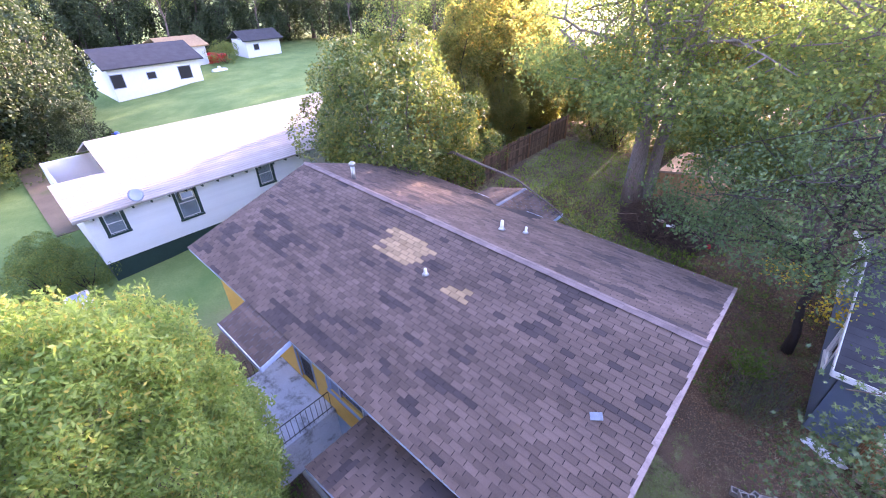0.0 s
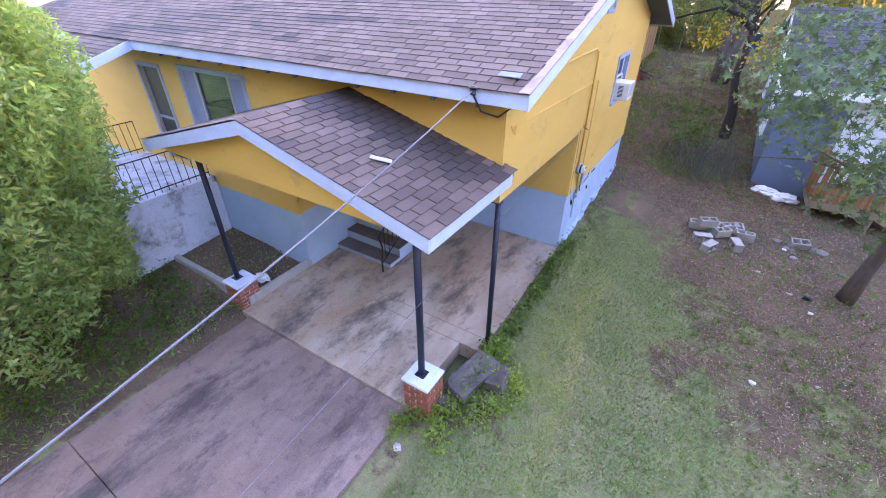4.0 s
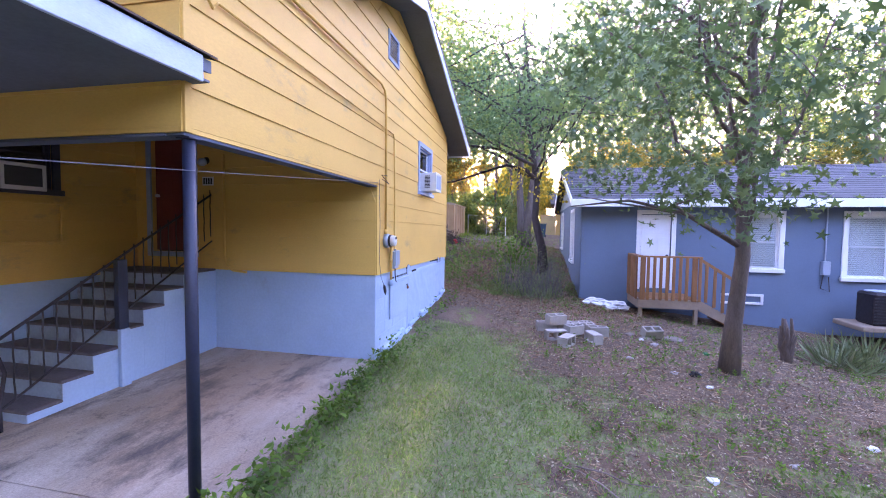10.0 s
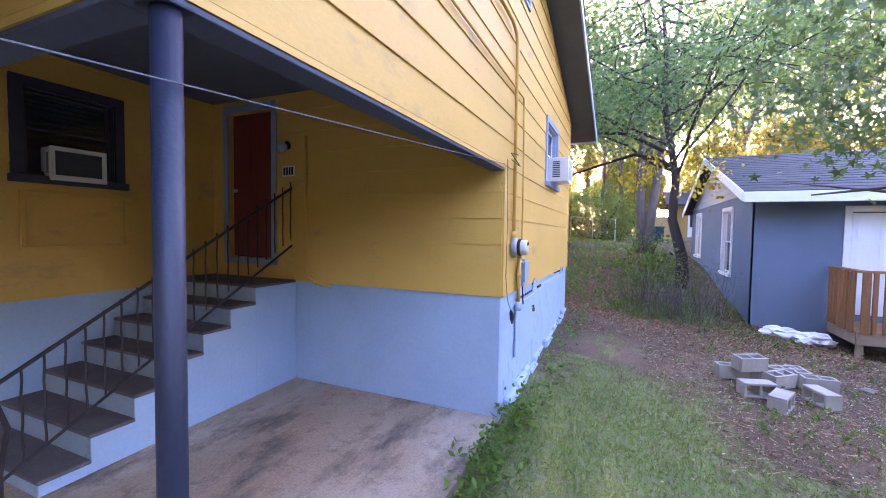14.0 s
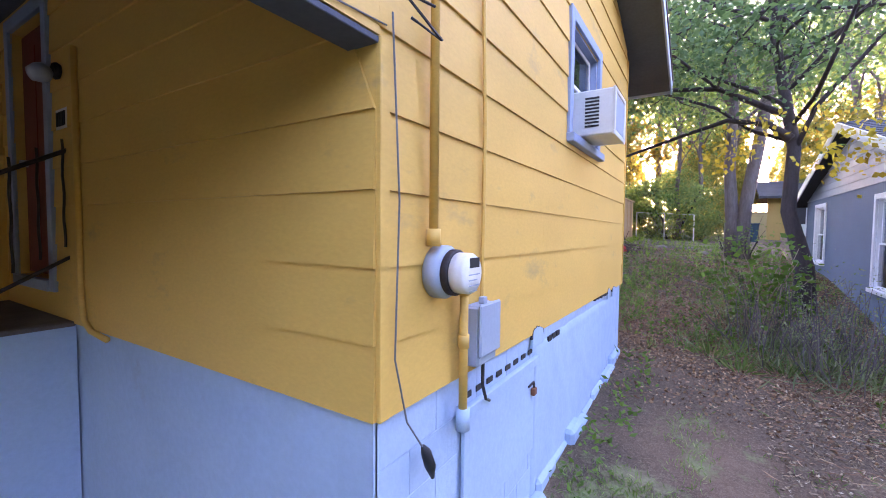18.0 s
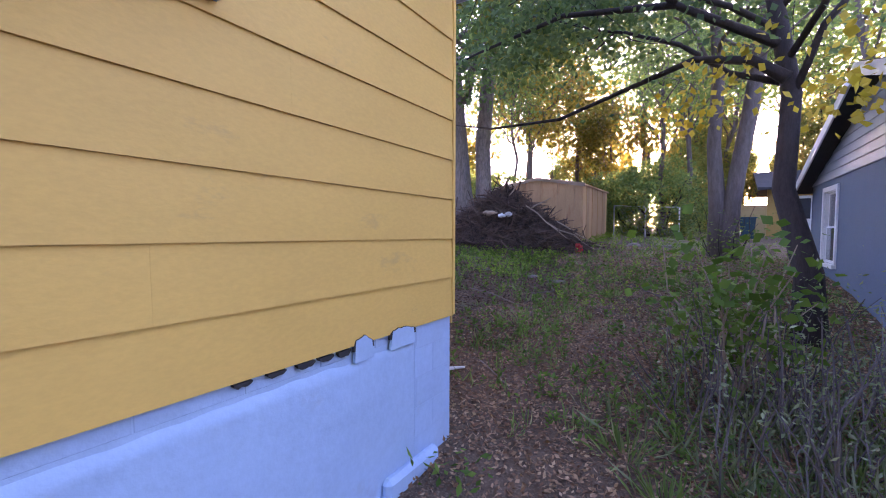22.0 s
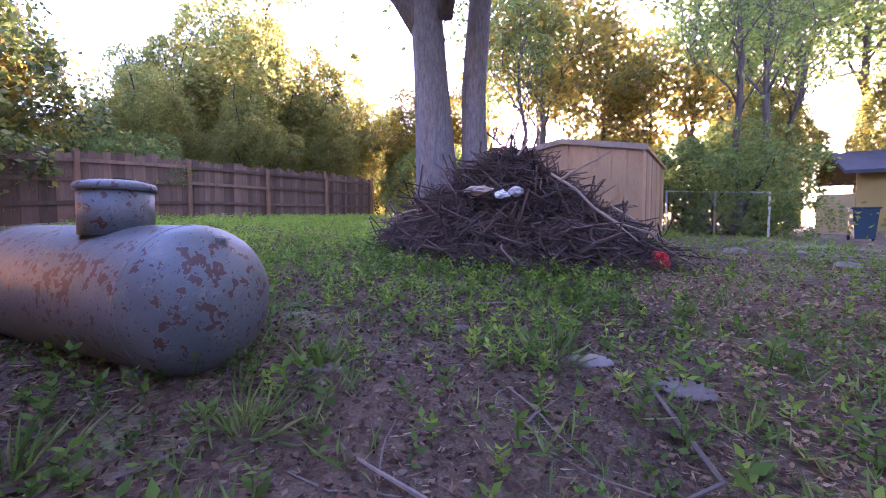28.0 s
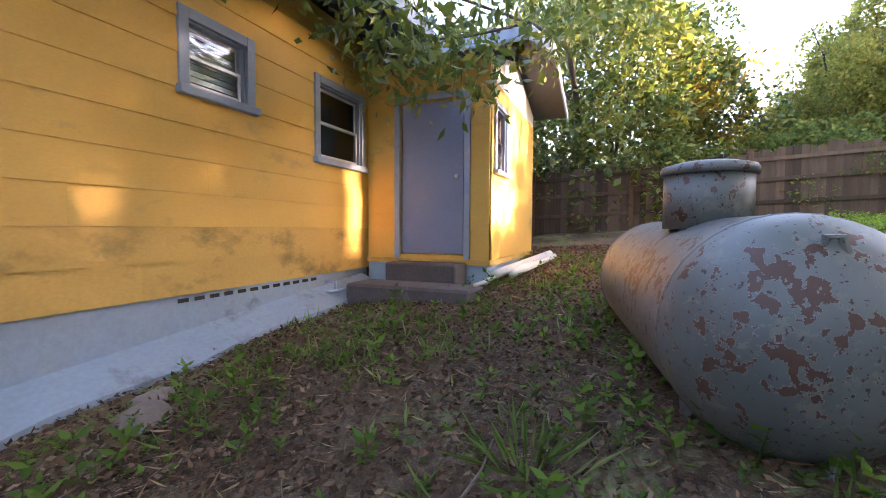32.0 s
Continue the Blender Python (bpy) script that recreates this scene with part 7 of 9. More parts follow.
part("globe", Shape().lathe([(0.03, 0), (0.062, 0.03), (0.066, 0.07), (0.045, 0.12), (0.001, 0.135)], 14, Matrix.Translation((-2.92, RD - 0.06, 3.17)) @ Matrix.Rotation(radians(115), 4, "X")), GREYBOX, lamp, "", True)
plate = thing("house_number", "small pale plate of dark digits beside the door", "number plate")
for k in range(4):
    part("bar", Shape().box((-2.99 + k * 0.045, RD - 0.022, 2.80), (-2.962 + k * 0.045, RD - 0.017, 2.90)), DARKVOID, plate)
part("backing", Shape().box((-3.01, RD - 0.016, 2.78), (-2.80, RD - 0.0135, 2.92)), WHITEPLASTIC, plate)
cond = thing("wall_conduit", "painted conduit bent along the carport wall", "conduit")
part("pipe", Shape().tube([(-2.60, RD - 0.03, 3.28), (-2.60, RD - 0.03, 1.62), (-2.56, RD - 0.03, 1.46), (-2.44, RD - 0.03, 1.40), (-2.2, RD - 0.03, 1.38)], 0.02, 8), YELLOW, cond, "", True)

# wires
drop = thing("service_cable", "pale insulated power cable sagging from the eave", "cable")
A, B = Vector((-0.16, -0.74, 4.32)), Vector((0.87, -21.0, 5.0))
part("cable", Shape().tube([A.lerp(B, k / 24) - Vector((0, 0, 4 * 1.3 * k / 24 * (1 - k / 24))) for k in range(25)], 0.008, 6), GREYWIRE, drop)
part("insulator", Shape().lathe([(0.03, 0), (0.045, 0.02), (0.03, 0.05), (0.045, 0.08), (0.02, 0.1)], 12, Matrix.Translation((-0.16, -0.74, 4.27))), CABLE, drop)
part("loop", Shape().tube([(-0.16, -0.76, 4.3), (-0.06, -0.72, 4.10), (0.05, -0.5, 4.0), (0.16, -0.35, 4.1), (0.08, -0.22, 4.3)], 0.012, 6), CABLE, drop, "drooping black service loop")
cord = thing("clothes_line", "thin pale cord strung from the wall corner", "cord")
part("line", Shape().tube([Vector((0.02, 3.36, 2.80)).lerp(Vector((0.06, -13.7, 1.55)), k / 16) - Vector((0, 0, 0.25 * k / 16 * (1 - k / 16))) for k in range(17)], 0.003, 5), GREYWIRE, cord)

# roof furniture
flue = thing("flue_pipe", "galvanised flue pipe with a cap on the roof", "flue")
part("pipe", Shape().tube([(-12.05, 4.95, 5.5), (-12.05, 4.95, 6.35)], 0.085, 16), GALV, flue, "", True)
part("cap", Shape().lathe([(0.10, 6.32), (0.135, 6.36), (0.135, 6.42), (0.09, 6.47), (0.001, 6.48)], 16, Matrix.Translation((-12.05, 4.95, 0))), GALV, flue, "", True)
for x, y, h, r in ((-5.9, 6.1, 0.32, 0.055), (-5.35, 6.7, 0.22, 0.045), (-6.05, 2.7, 0.2, 0.045)):
    vp = thing("vent_pipe", "short pale plumbing vent through the shingles", "vent pipe", "roof vents")
    part("pipe", Shape().tube([(x, y, roof_z(y) - 0.05), (x, y, roof_z(y) + h)], r, 12), PIPEWHITE, vp, "", True)
    part("boot", Shape().lathe([(r * 2.2, 0), (r * 1.3, 0.05), (r, 0.08)], 12, Matrix.Translation((x, y, roof_z(y) + 0.005))), ALU, vp, "", True)


OLDTIN = surf("dull_weathered_tin", (0.17, 0.20, 0.235), 0.2, 6, 60, 0.8, 0.2)


def flat_patch(name, label, x, y, w, d, a, zf, mat):
    t = thing(name, label, "roof patch")
    part("sheet", Shape().box((-w / 2, -d / 2, 0.0), (w / 2, d / 2, 0.012), Matrix.Translation((x, y, zf(y) + 0.03)) @ Matrix.Rotation(math.atan(SL) * (1 if y < RY else -1), 4, "X") @ Matrix.Rotation(a, 4, "Z"), 0.003), mat, t)


flat_patch("flashing_sheet", "bent pale metal sheet lying on the shingles", -0.62, 1.85, 0.24, 0.16, 0.6, roof_z, OLDTIN)
flat_patch("flashing_sheet", "pale metal strip at the roof corner", 0.16, -0.5, 0.26, 0.10, 0.0, roof_z, OLDTIN)
PALECLOTH_ROOF = surf("faded_torn_felt", (0.40, 0.36, 0.34), 0.2, 6, 60, 0.9, 0.2)
sp = thing("shingle_strip", "pale torn strip on the carport shingles", "roof patch")
part("sheet", Shape().box((-0.13, -0.04, 0), (0.13, 0.04, 0.01), Matrix.Translation((-0.95, -1.45, cz(-0.95) + 0.03)) @ Matrix.Rotation(math.atan(CPS), 4, "Y") @ Matrix.Rotation(0.5, 4, "Z"), 0.003), PALECLOTH_ROOF, sp)

# ---- yard things ----
def block_mesh():
    s = Shape()
    for lo, hi in (((-0.195, -0.095, 0), (0.195, -0.065, 0.19)), ((-0.195, 0.065, 0), (0.195, 0.095, 0.19)), ((-0.195, -0.065, 0), (-0.165, 0.065, 0.19)), ((0.165, -0.065, 0), (0.195, 0.065, 0.19)), ((-0.015, -0.065, 0), (0.015, 0.065, 0.19))):
        s.box(lo, hi, None, 0.004)
    return s


BM = block_mesh().mesh("block", BLOCKGREY)


def cinder(x, y, dz, rz_, rx_=0.0, label="grey hollow concrete block lying on the ground"):
    ob = tagged(new("concrete_block", BM), label, "concrete block", "loose concrete blocks")
    ob.matrix_basis = Matrix.Translation((x, y, gz(x, y) + dz)) @ Matrix.Rotation(rz_, 4, "Z") @ Matrix.Rotation(rx_, 4, "X")


H90 = math.pi / 2
for x, y, dz, a, b in ((2.75, 5.65, 0.09, 0.3, H90), (2.87, 5.3, 0.09, 1.1, H90), (2.62, 6.15, 0.0, 0.2, 0), (2.95, 6.3, 0.0, 1.2, 0), (2.8, 6.05, 0.19, 0.5, 0.1), (3.4, 5.7, 0.09, 1.9, H90), (3.65, 6.3, 0.0, 0.1, 0), (3.5, 6.55, 0.0, 1.7, 0), (3.15, 6.1, 0.02, 0.7, 0.1), (3.3, 6.5, 0.0, 0.4, 0), (4.75, 6.7, 0.05, 0.3, 0.4), (6.0, 0.55, 0.0, 0.8, 0.0), (3.25, -2.3, 0.0, 0.2, 0), (3.0, -2.05, 0.0, 1.2, 0), (3.6, -1.95, 0.0, 0.6, 0)):
    cinder(x, y, dz, a, b)
def rubble(x, y, w, d, h, a, tip, seed, label):
    bm = bmesh.new()
    bmesh.ops.create_cube(bm, size=1)
    bmesh.ops.subdivide_edges(bm, edges=bm.edges[:], cuts=5, use_grid_fill=True)
    for v in bm.verts:
        p = Vector((v.co.x * w, v.co.y * d, v.co.z * h))
        n = Vector((noise.noise(p * 4 + Vector((seed, 0, 0))), noise.noise(p * 4 + Vector((0, seed, 0))), noise.noise(p * 4 + Vector((0, 0, seed)))))
        edge = sum(abs(c) > 0.45 for c in v.co)
        v.co = p * (1 - 0.035 * edge) + n * 0.045
    me = bpy.data.meshes.new("rubble_block")
    bm.to_mesh(me)
    bm.free()
    me.materials.append(RUBBLE)
    ob = tagged(new("rubble_block", me), label, "concrete rubble", "broken concrete")
    ob.matrix_basis = Matrix.Translation((x, y, gz(x, y) + h * 0.35)) @ Matrix.Rotation(a, 4, "Z") @ Matrix.Rotation(tip, 4, "Y")


RUBBLE = surf("mossy_dark_concrete", (0.115, 0.10, 0.095), 0.35, 4.0, 40, 0.92, 0.8, (0.05, 0.048, 0.035), 3.0, 0.5)
rubble(0.14, -0.98, 0.42, 0.95, 0.30, -0.1, 0.22, 1.0, "long mossy dark slab of broken concrete")
rubble(0.50, -0.78, 0.28, 0.46, 0.26, 0.15, -0.25, 5.0, "mossy dark lump of broken concrete")
rubble(0.02, -1.52, 0.30, 0.24, 0.14, 0.5, 0.1, 9.0, "small broken piece of dark concrete")


def rock(x, y, r, flat, seed, label="pale flat stone half sunk in the soil"):
    bm = bmesh.new()
    bmesh.ops.create_icosphere(bm, subdivisions=3, radius=1)
    for v in bm.verts:
        k = 1 + 0.35 * noise.noise(v.co * 1.3 + Vector((seed, 0, 0))) + 0.12 * noise.noise(v.co * 4 + Vector((0, seed, 0)))
        v.co = Vector((v.co.x * r * k, v.co.y * r * 0.75 * k, v.co.z * r * flat * k))
    me = bpy.data.meshes.new("stone")
    bm.to_mesh(me)
    bm.free()
    me.materials.append(ROCK)
    me.polygons.foreach_set("use_smooth", [True] * len(me.polygons))
    ob = tagged(new("stone", me), label, "stone", "scattered stones")
    ob.matrix_basis = Matrix.Translation((x, y, gz(x, y))) @ Matrix.Rotation(seed, 4, "Z")


for k, (x, y, r, f) in enumerate(((-0.81, 13.7, 0.17, 0.2), (-3.6, 13.2, 0.09, 0.7), (-1.37, 13.75, 0.14, 0.3), (-0.41, 20.1, 0.26, 0.35), (0.5, 20.6, 0.24, 0.3), (0.95, 19.4, 0.2, 0.4), (-2.35, 13.75, 0.08, 0.4), (-1.0, 15.4, 0.12, 0.35), (-2.9, 9.3, 0.22, 0.35), (-3.1, 9.1, 0.16, 0.4), (4.6, 6.5, 0.16, 0.4), (5.2, 6.8, 0.2, 0.3), (4.35, 6.75, 0.12, 0.3))):
    rock(x, y, r, f, k * 1.7)
slabst = thing("paving_slab", "broken flat paving slab in the soil", "paving slab")
part("slab", Shape().box((-0.13, -0.11, -0.05), (0.13, 0.11, 0.03), Matrix.Translation((-2.72, 12.8, gz(-2.72, 12.8) - 0.015)) @ Matrix.Rotation(0.5, 4, "Z"), 0.012), ROCK, slabst)

# brush pile
pile = thing("brush_pile", "tall heap of dry brown branches and twigs", "brush pile")
PC, PR, PH = Vector((-3.45, 17.2, 0)), (2.25, 1.75), 1.45
rng = random.Random(77)


def pile_z(x, y):
    q = min(1.0, math.hypot((x - PC.x) / PR[0], (y - PC.y) / PR[1]))
    lift = 1 - q ** 1.25 if x < PC.x + 0.2 else (1 - q) ** 0.95
    return gz(x, y) + PH * lift * (1 + 0.16 * noise.noise((x * 1.3, y * 1.3, 2))) + 0.1 * noise.noise((x * 3.1, y * 3.1, 4)) * (1 - q)


# dark sheet below the twig layer, closes the gaps between twigs
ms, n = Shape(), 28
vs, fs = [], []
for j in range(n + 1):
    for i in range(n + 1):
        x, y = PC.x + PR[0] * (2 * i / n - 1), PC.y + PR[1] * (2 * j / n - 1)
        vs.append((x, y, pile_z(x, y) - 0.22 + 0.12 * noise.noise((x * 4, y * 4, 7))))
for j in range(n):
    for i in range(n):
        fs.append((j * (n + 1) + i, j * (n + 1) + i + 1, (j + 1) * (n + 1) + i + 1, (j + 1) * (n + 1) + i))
part("core_sheet", ms.add(vs, fs), surf("dark_brush_core", (0.05, 0.032, 0.03), 0.4, 7, 60, 0.95, 1.0), pile, "dark sheet under the twigs", True)


def twig_at(s, big):
    a, q = rng.uniform(0, 6.28), rng.random() ** 0.6
    x, y = PC.x + math.cos(a) * PR[0] * q, PC.y + math.sin(a) * PR[1] * q
    p = Vector((x, y, pile_z(x, y) + rng.uniform(-0.10, 0.16)))
    down = Vector((math.cos(a), math.sin(a), -PH / 2.2 * (0.4 + q)))
    d = (down * rng.uniform(-0.2, 1.0) + Vector((rng.gauss(0, 0.7), rng.gauss(0, 0.7), rng.gauss(0, 0.25)))).normalized()
    L = rng.uniform(0.4, 1.4) if big else rng.uniform(0.2, 0.6)
    r = rng.uniform(0.007, 0.018) if big else rng.uniform(0.003, 0.007)
    path = wander(p - d * L / 2, p + d * L / 2, 3, 0.16, rng)
    s.tube(path, [r, r * 0.9, r * 0.7, r * 0.4], 4 if big else 3, False)


for k in range(260):
    s = Shape()
    twig_at(s, True)
    part("branch", s, TWIG, pile)
s = Shape()
for k in range(11000):
    twig_at(s, k % 7 == 0)
tagged(part("twig_tangle", s, TWIG, pile, "tangle of thin twigs"), kind="stuff")
for x0, y0, z0, x1, y1, z1 in ((-2.0, 16.6, 2.15, -0.95, 17.3, 1.45), (-2.3, 16.1, 2.5, -1.7, 15.9, 2.75), (-1.9, 17.0, 2.2, -0.9, 17.9, 1.5), (-4.7, 16.5, 2.2, -5.7, 16.2, 2.0), (-3.0, 16.4, 2.9, -2.6, 16.2, 3.25), (-2.5, 16.3, 2.6, -1.5, 16.6, 1.75)):
    part("branch", Shape().tube(wander((x0, y0, z0), (x1, y1, z1), 4, 0.06, rng), [0.018, 0.017, 0.015, 0.012, 0.007], 6), PALEWOOD, pile, "pale broken branch")


def crumple(name, label, category, c, r, mat, seed):
    bm = bmesh.new()
    bmesh.ops.create_icosphere(bm, subdivisions=3, radius=1)
    for v in bm.verts:
        k = 1 + 0.5 * noise.noise(v.co * 1.8 + Vector((seed, 0, 0))) + 0.3 * noise.noise(v.co * 5 + Vector((0, seed, 0)))
        v.co = Vector((v.co.x * r[0] * k, v.co.y * r[1] * k, v.co.z * r[2] * k))
    me = bpy.data.meshes.new(name)
    bm.to_mesh(me)
    bm.free()
    me.materials.append(mat)
    ob = tagged(new(name, me), label, category)
    ob.location = c
    return ob


PALECLOTH = surf("stained_pale_cloth", (0.42, 0.38, 0.36), 0.2, 8, 60, 0.9, 0.3)
crumple("plastic_bag", "crumpled white plastic bag caught in the brush", "plastic bag", (-3.05, 16.0, 2.34), (0.10, 0.07, 0.05), BAGWHITE, 1.0)
crumple("cloth_scrap", "pale grey cloth scrap caught in the brush", "cloth", (-2.88, 16.05, 2.37), (0.09, 0.07, 0.06), PALECLOTH, 4.0)
crumple("cloth_scrap", "dirty brown rag in the brush", "cloth", (-3.45, 16.1, 2.42), (0.2, 0.08, 0.06), PALEWOOD, 8.0)
crumple("plastic_jug", "faded red plastic jug on the grass beside the brush", "jug", (-1.28, 16.9, gz(-1.28, 16.9) + 0.12), (0.10, 0.09, 0.14), REDPLASTIC, 2.0)
crumple("plastic_sack", "white sack slumped at the foot of the blue wall", "sack", (4.05, 9.35, gz(4.05, 9.35) + 0.08), (0.32, 0.16, 0.12), BAGWHITE, 5.0)
crumple("plastic_sack", "torn white sack slumped at the foot of the blue wall", "sack", (4.5, 9.2, gz(4.5, 9.2) + 0.08), (0.34, 0.17, 0.13), BAGWHITE, 6.5)
crumple("litter_bag", "crushed pale plastic litter in the planter", "litter", (-4.75, -1.15, gz(-4.75, -1.15) + 0.12), (0.16, 0.12, 0.06), BAGWHITE, 9.0)
crumple("litter_bag", "crushed pale plastic litter beside the pier", "litter", (-0.18, -2.5, gz(0, -2.5) + 0.03), (0.06, 0.05, 0.035), PALECLOTH, 3.0)

pipes = thing("pipe_heap", "loose white plastic pipes beside the annex", "pipes")
for a, b, r in (((-6.35, 10.35, 1.30), (-9.0, 10.62, 1.42), 0.055), ((-6.6, 10.5, 1.28), (-8.6, 10.75, 1.40), 0.045), ((-5.85, 10.25, 1.22), (-8.2, 10.68, 1.40), 0.022)):
    part("pipe", Shape().tube([a, b], r, 12), PIPEWHITE, pipes, "", True)
bp_ = thing("drain_pipe", "short white plastic drain pipe by the back corner", "pipe")
part("pipe", Shape().tube([(-1.05, 8.75, gz(-1, 8.75) + 0.07), (-0.70, 9.15, gz(-0.7, 9.1) + 0.06), (-0.69, 9.16, gz(-0.7, 9.1) + 0.05), (-0.60, 9.26, gz(-0.6, 9.2) + 0.052), (-0.44, 9.44, gz(-0.5, 9.4) + 0.05)], [0.044, 0.043, 0.026, 0.022, 0.010], 12), PIPEWHITE, bp_, "", True)
fc = thing("hose_tap", "painted outdoor tap on the back foundation", "tap")
part("pipe", Shape().tube([(-5.55, YB, 1.20), (-5.55, YB + 0.14, 1.20), (-5.55, YB + 0.14, 1.05)], 0.02, 8).tube([(-5.42, YB, 1.10), (-5.42, YB + 0.16, 1.10), (-5.7, YB + 0.16, 1.10)], 0.016, 8), BLUEPAINT, fc, "", True)

# air-conditioning units, bush stump and meter at the blue house
for x in (10.3, 11.2):
    ac = thing("condenser_unit", "dark round-cornered outdoor air-conditioning unit", "air conditioner", "condenser units")
    z = 0.0
    part("cabinet", Shape().box((x - 0.30, 8.75, z), (x + 0.30, 9.35, z + 0.76), None, 0.05), IRON, ac)
    for k in range(9):
        part("slat", Shape().box((x - 0.305, 8.735, z + 0.06 + k * 0.07), (x + 0.305, 8.75, z + 0.085 + k * 0.07), None, 0.003), CABLE, ac)
    part("top_grille", Shape().lathe([(0.27, 0), (0.28, 0.02), (0.25, 0.03), (0.23, 0.02)], 20, Matrix.Translation((x, 9.05, z + 0.76))), GREYBOX, ac)
    part("label_sheet", Shape().box((x + 0.05, 8.73, z + 0.42), (x + 0.19, 8.734, z + 0.5)), WHITEPLASTIC, ac)
part("unit_platform", Shape().box((9.7, 8.6, -0.12), (12.0, 9.6, 0.0), None, 0.02), PALEWOOD, tagged(new("unit_platform"), "low pale timber platform under the condenser units", "platform"))
bl = thing("wall_meter", "grey meter box with hanging cables on the blue wall", "meter box")
part("box", Shape().box((9.55, BY - 0.12, 1.05), (9.72, BY - 0.002, 1.4), None, 0.01), GREYBOX, bl)
part("cable", Shape().tube([(9.6, BY - 0.05, 1.05), (9.55, BY - 0.06, 0.7), (9.75, BY - 0.06, 0.62), (9.72, BY - 0.05, 1.0)], 0.015, 6), CABLE, bl)
part("riser", Shape().tube([(9.63, BY - 0.04, 1.4), (9.63, BY - 0.04, 2.8)], 0.015, 6), GREYBOX, bl)
uw = thing("under_window_unit", "white rectangular vent frame low on the blue wall", "wall vent")
for a, b, c, d in ((7.3, 0.2, 8.3, 0.26), (7.3, 0.42, 8.3, 0.48), (7.3, 0.26, 7.36, 0.42), (8.24, 0.26, 8.3, 0.42)):
    part("bar", Shape().box((a, b, 0.0), (c, d, 0.03), BF, 0.004), WHITEPAINT, uw)
stump = thing("stump", "dead brown bush stump with ragged branches", "stump")
s = Shape()
for k in range(9):
    a = k * 0.7
    s = Shape().tube(wander((0, 0, -0.1), (math.cos(a) * rng.uniform(0.06, 0.18), math.sin(a) * rng.uniform(0.06, 0.18), rng.uniform(0.5, 0.95)), 4, 0.06, rng), [0.07, 0.06, 0.05, 0.035, 0.02], 6, True, Matrix.Translation((7.0, 6.3, gz(7.0, 6.3))))
    part("stem", s, BARK, stump, "", True)
pole = thing("utility_pole", "grey wooden utility pole beyond the blue house", "utility pole")
part("shaft", Shape().tube([(24, 27, 0), (24, 27, 10.4)], [0.16, 0.11], 10), BARKPALE, pole)
part("crossarm", Shape().box((22.9, 26.95, 9.7), (25.1, 27.05, 9.82)), BARKPALE, pole)
part("transformer", Shape().tube([(24.3, 26.8, 7.9), (24.3, 26.8, 8.7)], 0.24, 12), GREYBOX, pole)

# yellow outbuilding and chain-link fence behind the blue house
ob2 = thing("neighbour_house", "ochre neighbouring house with a white storm door", "house")
part("wall", Shape().box((4.3, 35.7, 1.0), (12, 35.9, 4.3)), surf("ochre_wall_paint", (0.42, 0.27, 0.08), 0.12, 1, 30, 0.8, 0.3), ob2)
nd = part("door", Shape().box((5.35, 35.65, 1.85), (6.3, 35.7, 3.85), None, 0.01), WHITEPAINT, ob2, "white storm door")
part("glass", Shape().box((5.48, 35.64, 2.6), (6.17, 35.652, 3.7)), DARKSCREEN, nd)
part("roof", Shape().prism([(35.1, 4.2), (38.5, 5.4), (42, 4.2), (42, 4.35), (38.5, 5.55), (35.1, 4.35)], 3.8, 12.5, RB), GREYROOF, ob2)
part("step", Shape().box((5.0, 34.9, 1.4), (6.7, 35.65, 1.82), None, 0.02), PALEWOOD, ob2)
part("side_panel", Shape().box((3.0, 35.75, 1.2), (4.29, 35.8, 3.4), None, 0.01), surf("tan_fence_panel", (0.40, 0.29, 0.13), 0.15, 2, 40, 0.8, 0.2), ob2)
wire = thing("chain_link_fence", "grey chain-link fence with steel posts", "fence")
for k in range(3):
    x = -2.0 + k * 1.26
    part("post", Shape().tube([(x, 25.6, gz(x, 25.6) - 0.2), (x, 25.6, gz(x, 25.6) + 1.3)], 0.03, 8), PIPEWHITE if k == 2 else GALV, wire)
part("top_rail", Shape().tube([(-2.0, 25.6, gz(-2, 25.6) + 1.28), (0.52, 25.6, gz(0.52, 25.6) + 1.28)], 0.022, 6), GALV, wire)
s = Shape()
for k in range(90):
    x = -2.0 + k * 0.06
    for sg in (-1, 1):
        s.tube([(x, 25.6, gz(x, 25.6) + 0.05 + (1.2 if sg < 0 else 0)), (x + 1.2, 25.6, gz(x, 25.6) + 0.05 + (0 if sg < 0 else 1.2))], 0.003, 3, False) if x < -0.68 else None
tagged(part("mesh", s, GALV, wire), kind="stuff")

wb = thing("wheeled_bin", "dark teal wheeled rubbish bin beside the ochre house", "bin")
BZ = gz(2.95, 28.2)
BIN = surf("dark_teal_plastic", (0.02, 0.055, 0.075), 0.15, 3, 40, 0.5, 0.1)
part("body", Shape().prism([(-0.22, 0.08), (0.22, 0.08), (0.29, 0.95), (-0.29, 0.95)], -0.28, 0.28, Matrix.Translation((2.95, 28.2, BZ)) @ ROT_XZ), BIN, wb)
part("lid", Shape().box((2.62, 27.88, BZ + 0.951), (3.28, 28.52, BZ + 1.01), None, 0.02), BIN, wb)
for sx in (-1, 1):
    part("wheel", Shape().tube([(2.95 + sx * 0.24, 28.42, BZ + 0.1), (2.95 + sx * 0.30, 28.42, BZ + 0.1)], 0.1, 12), CABLE, wb)
# ---- the far side: white house, far house, small outbuilding ----
white = thing("white_house", "long white lap-sided house with green trim and pale roof", "house")
WX, WY0, WY1, WE = -20.3, -2.7, 15.0, 3.45
WSHIFT = (-1.65, 0.1, 0.28)
white.location = WSHIFT
WF = frame_of((WX, 0, 0), (0, 1, 0), (1, 0, 0))
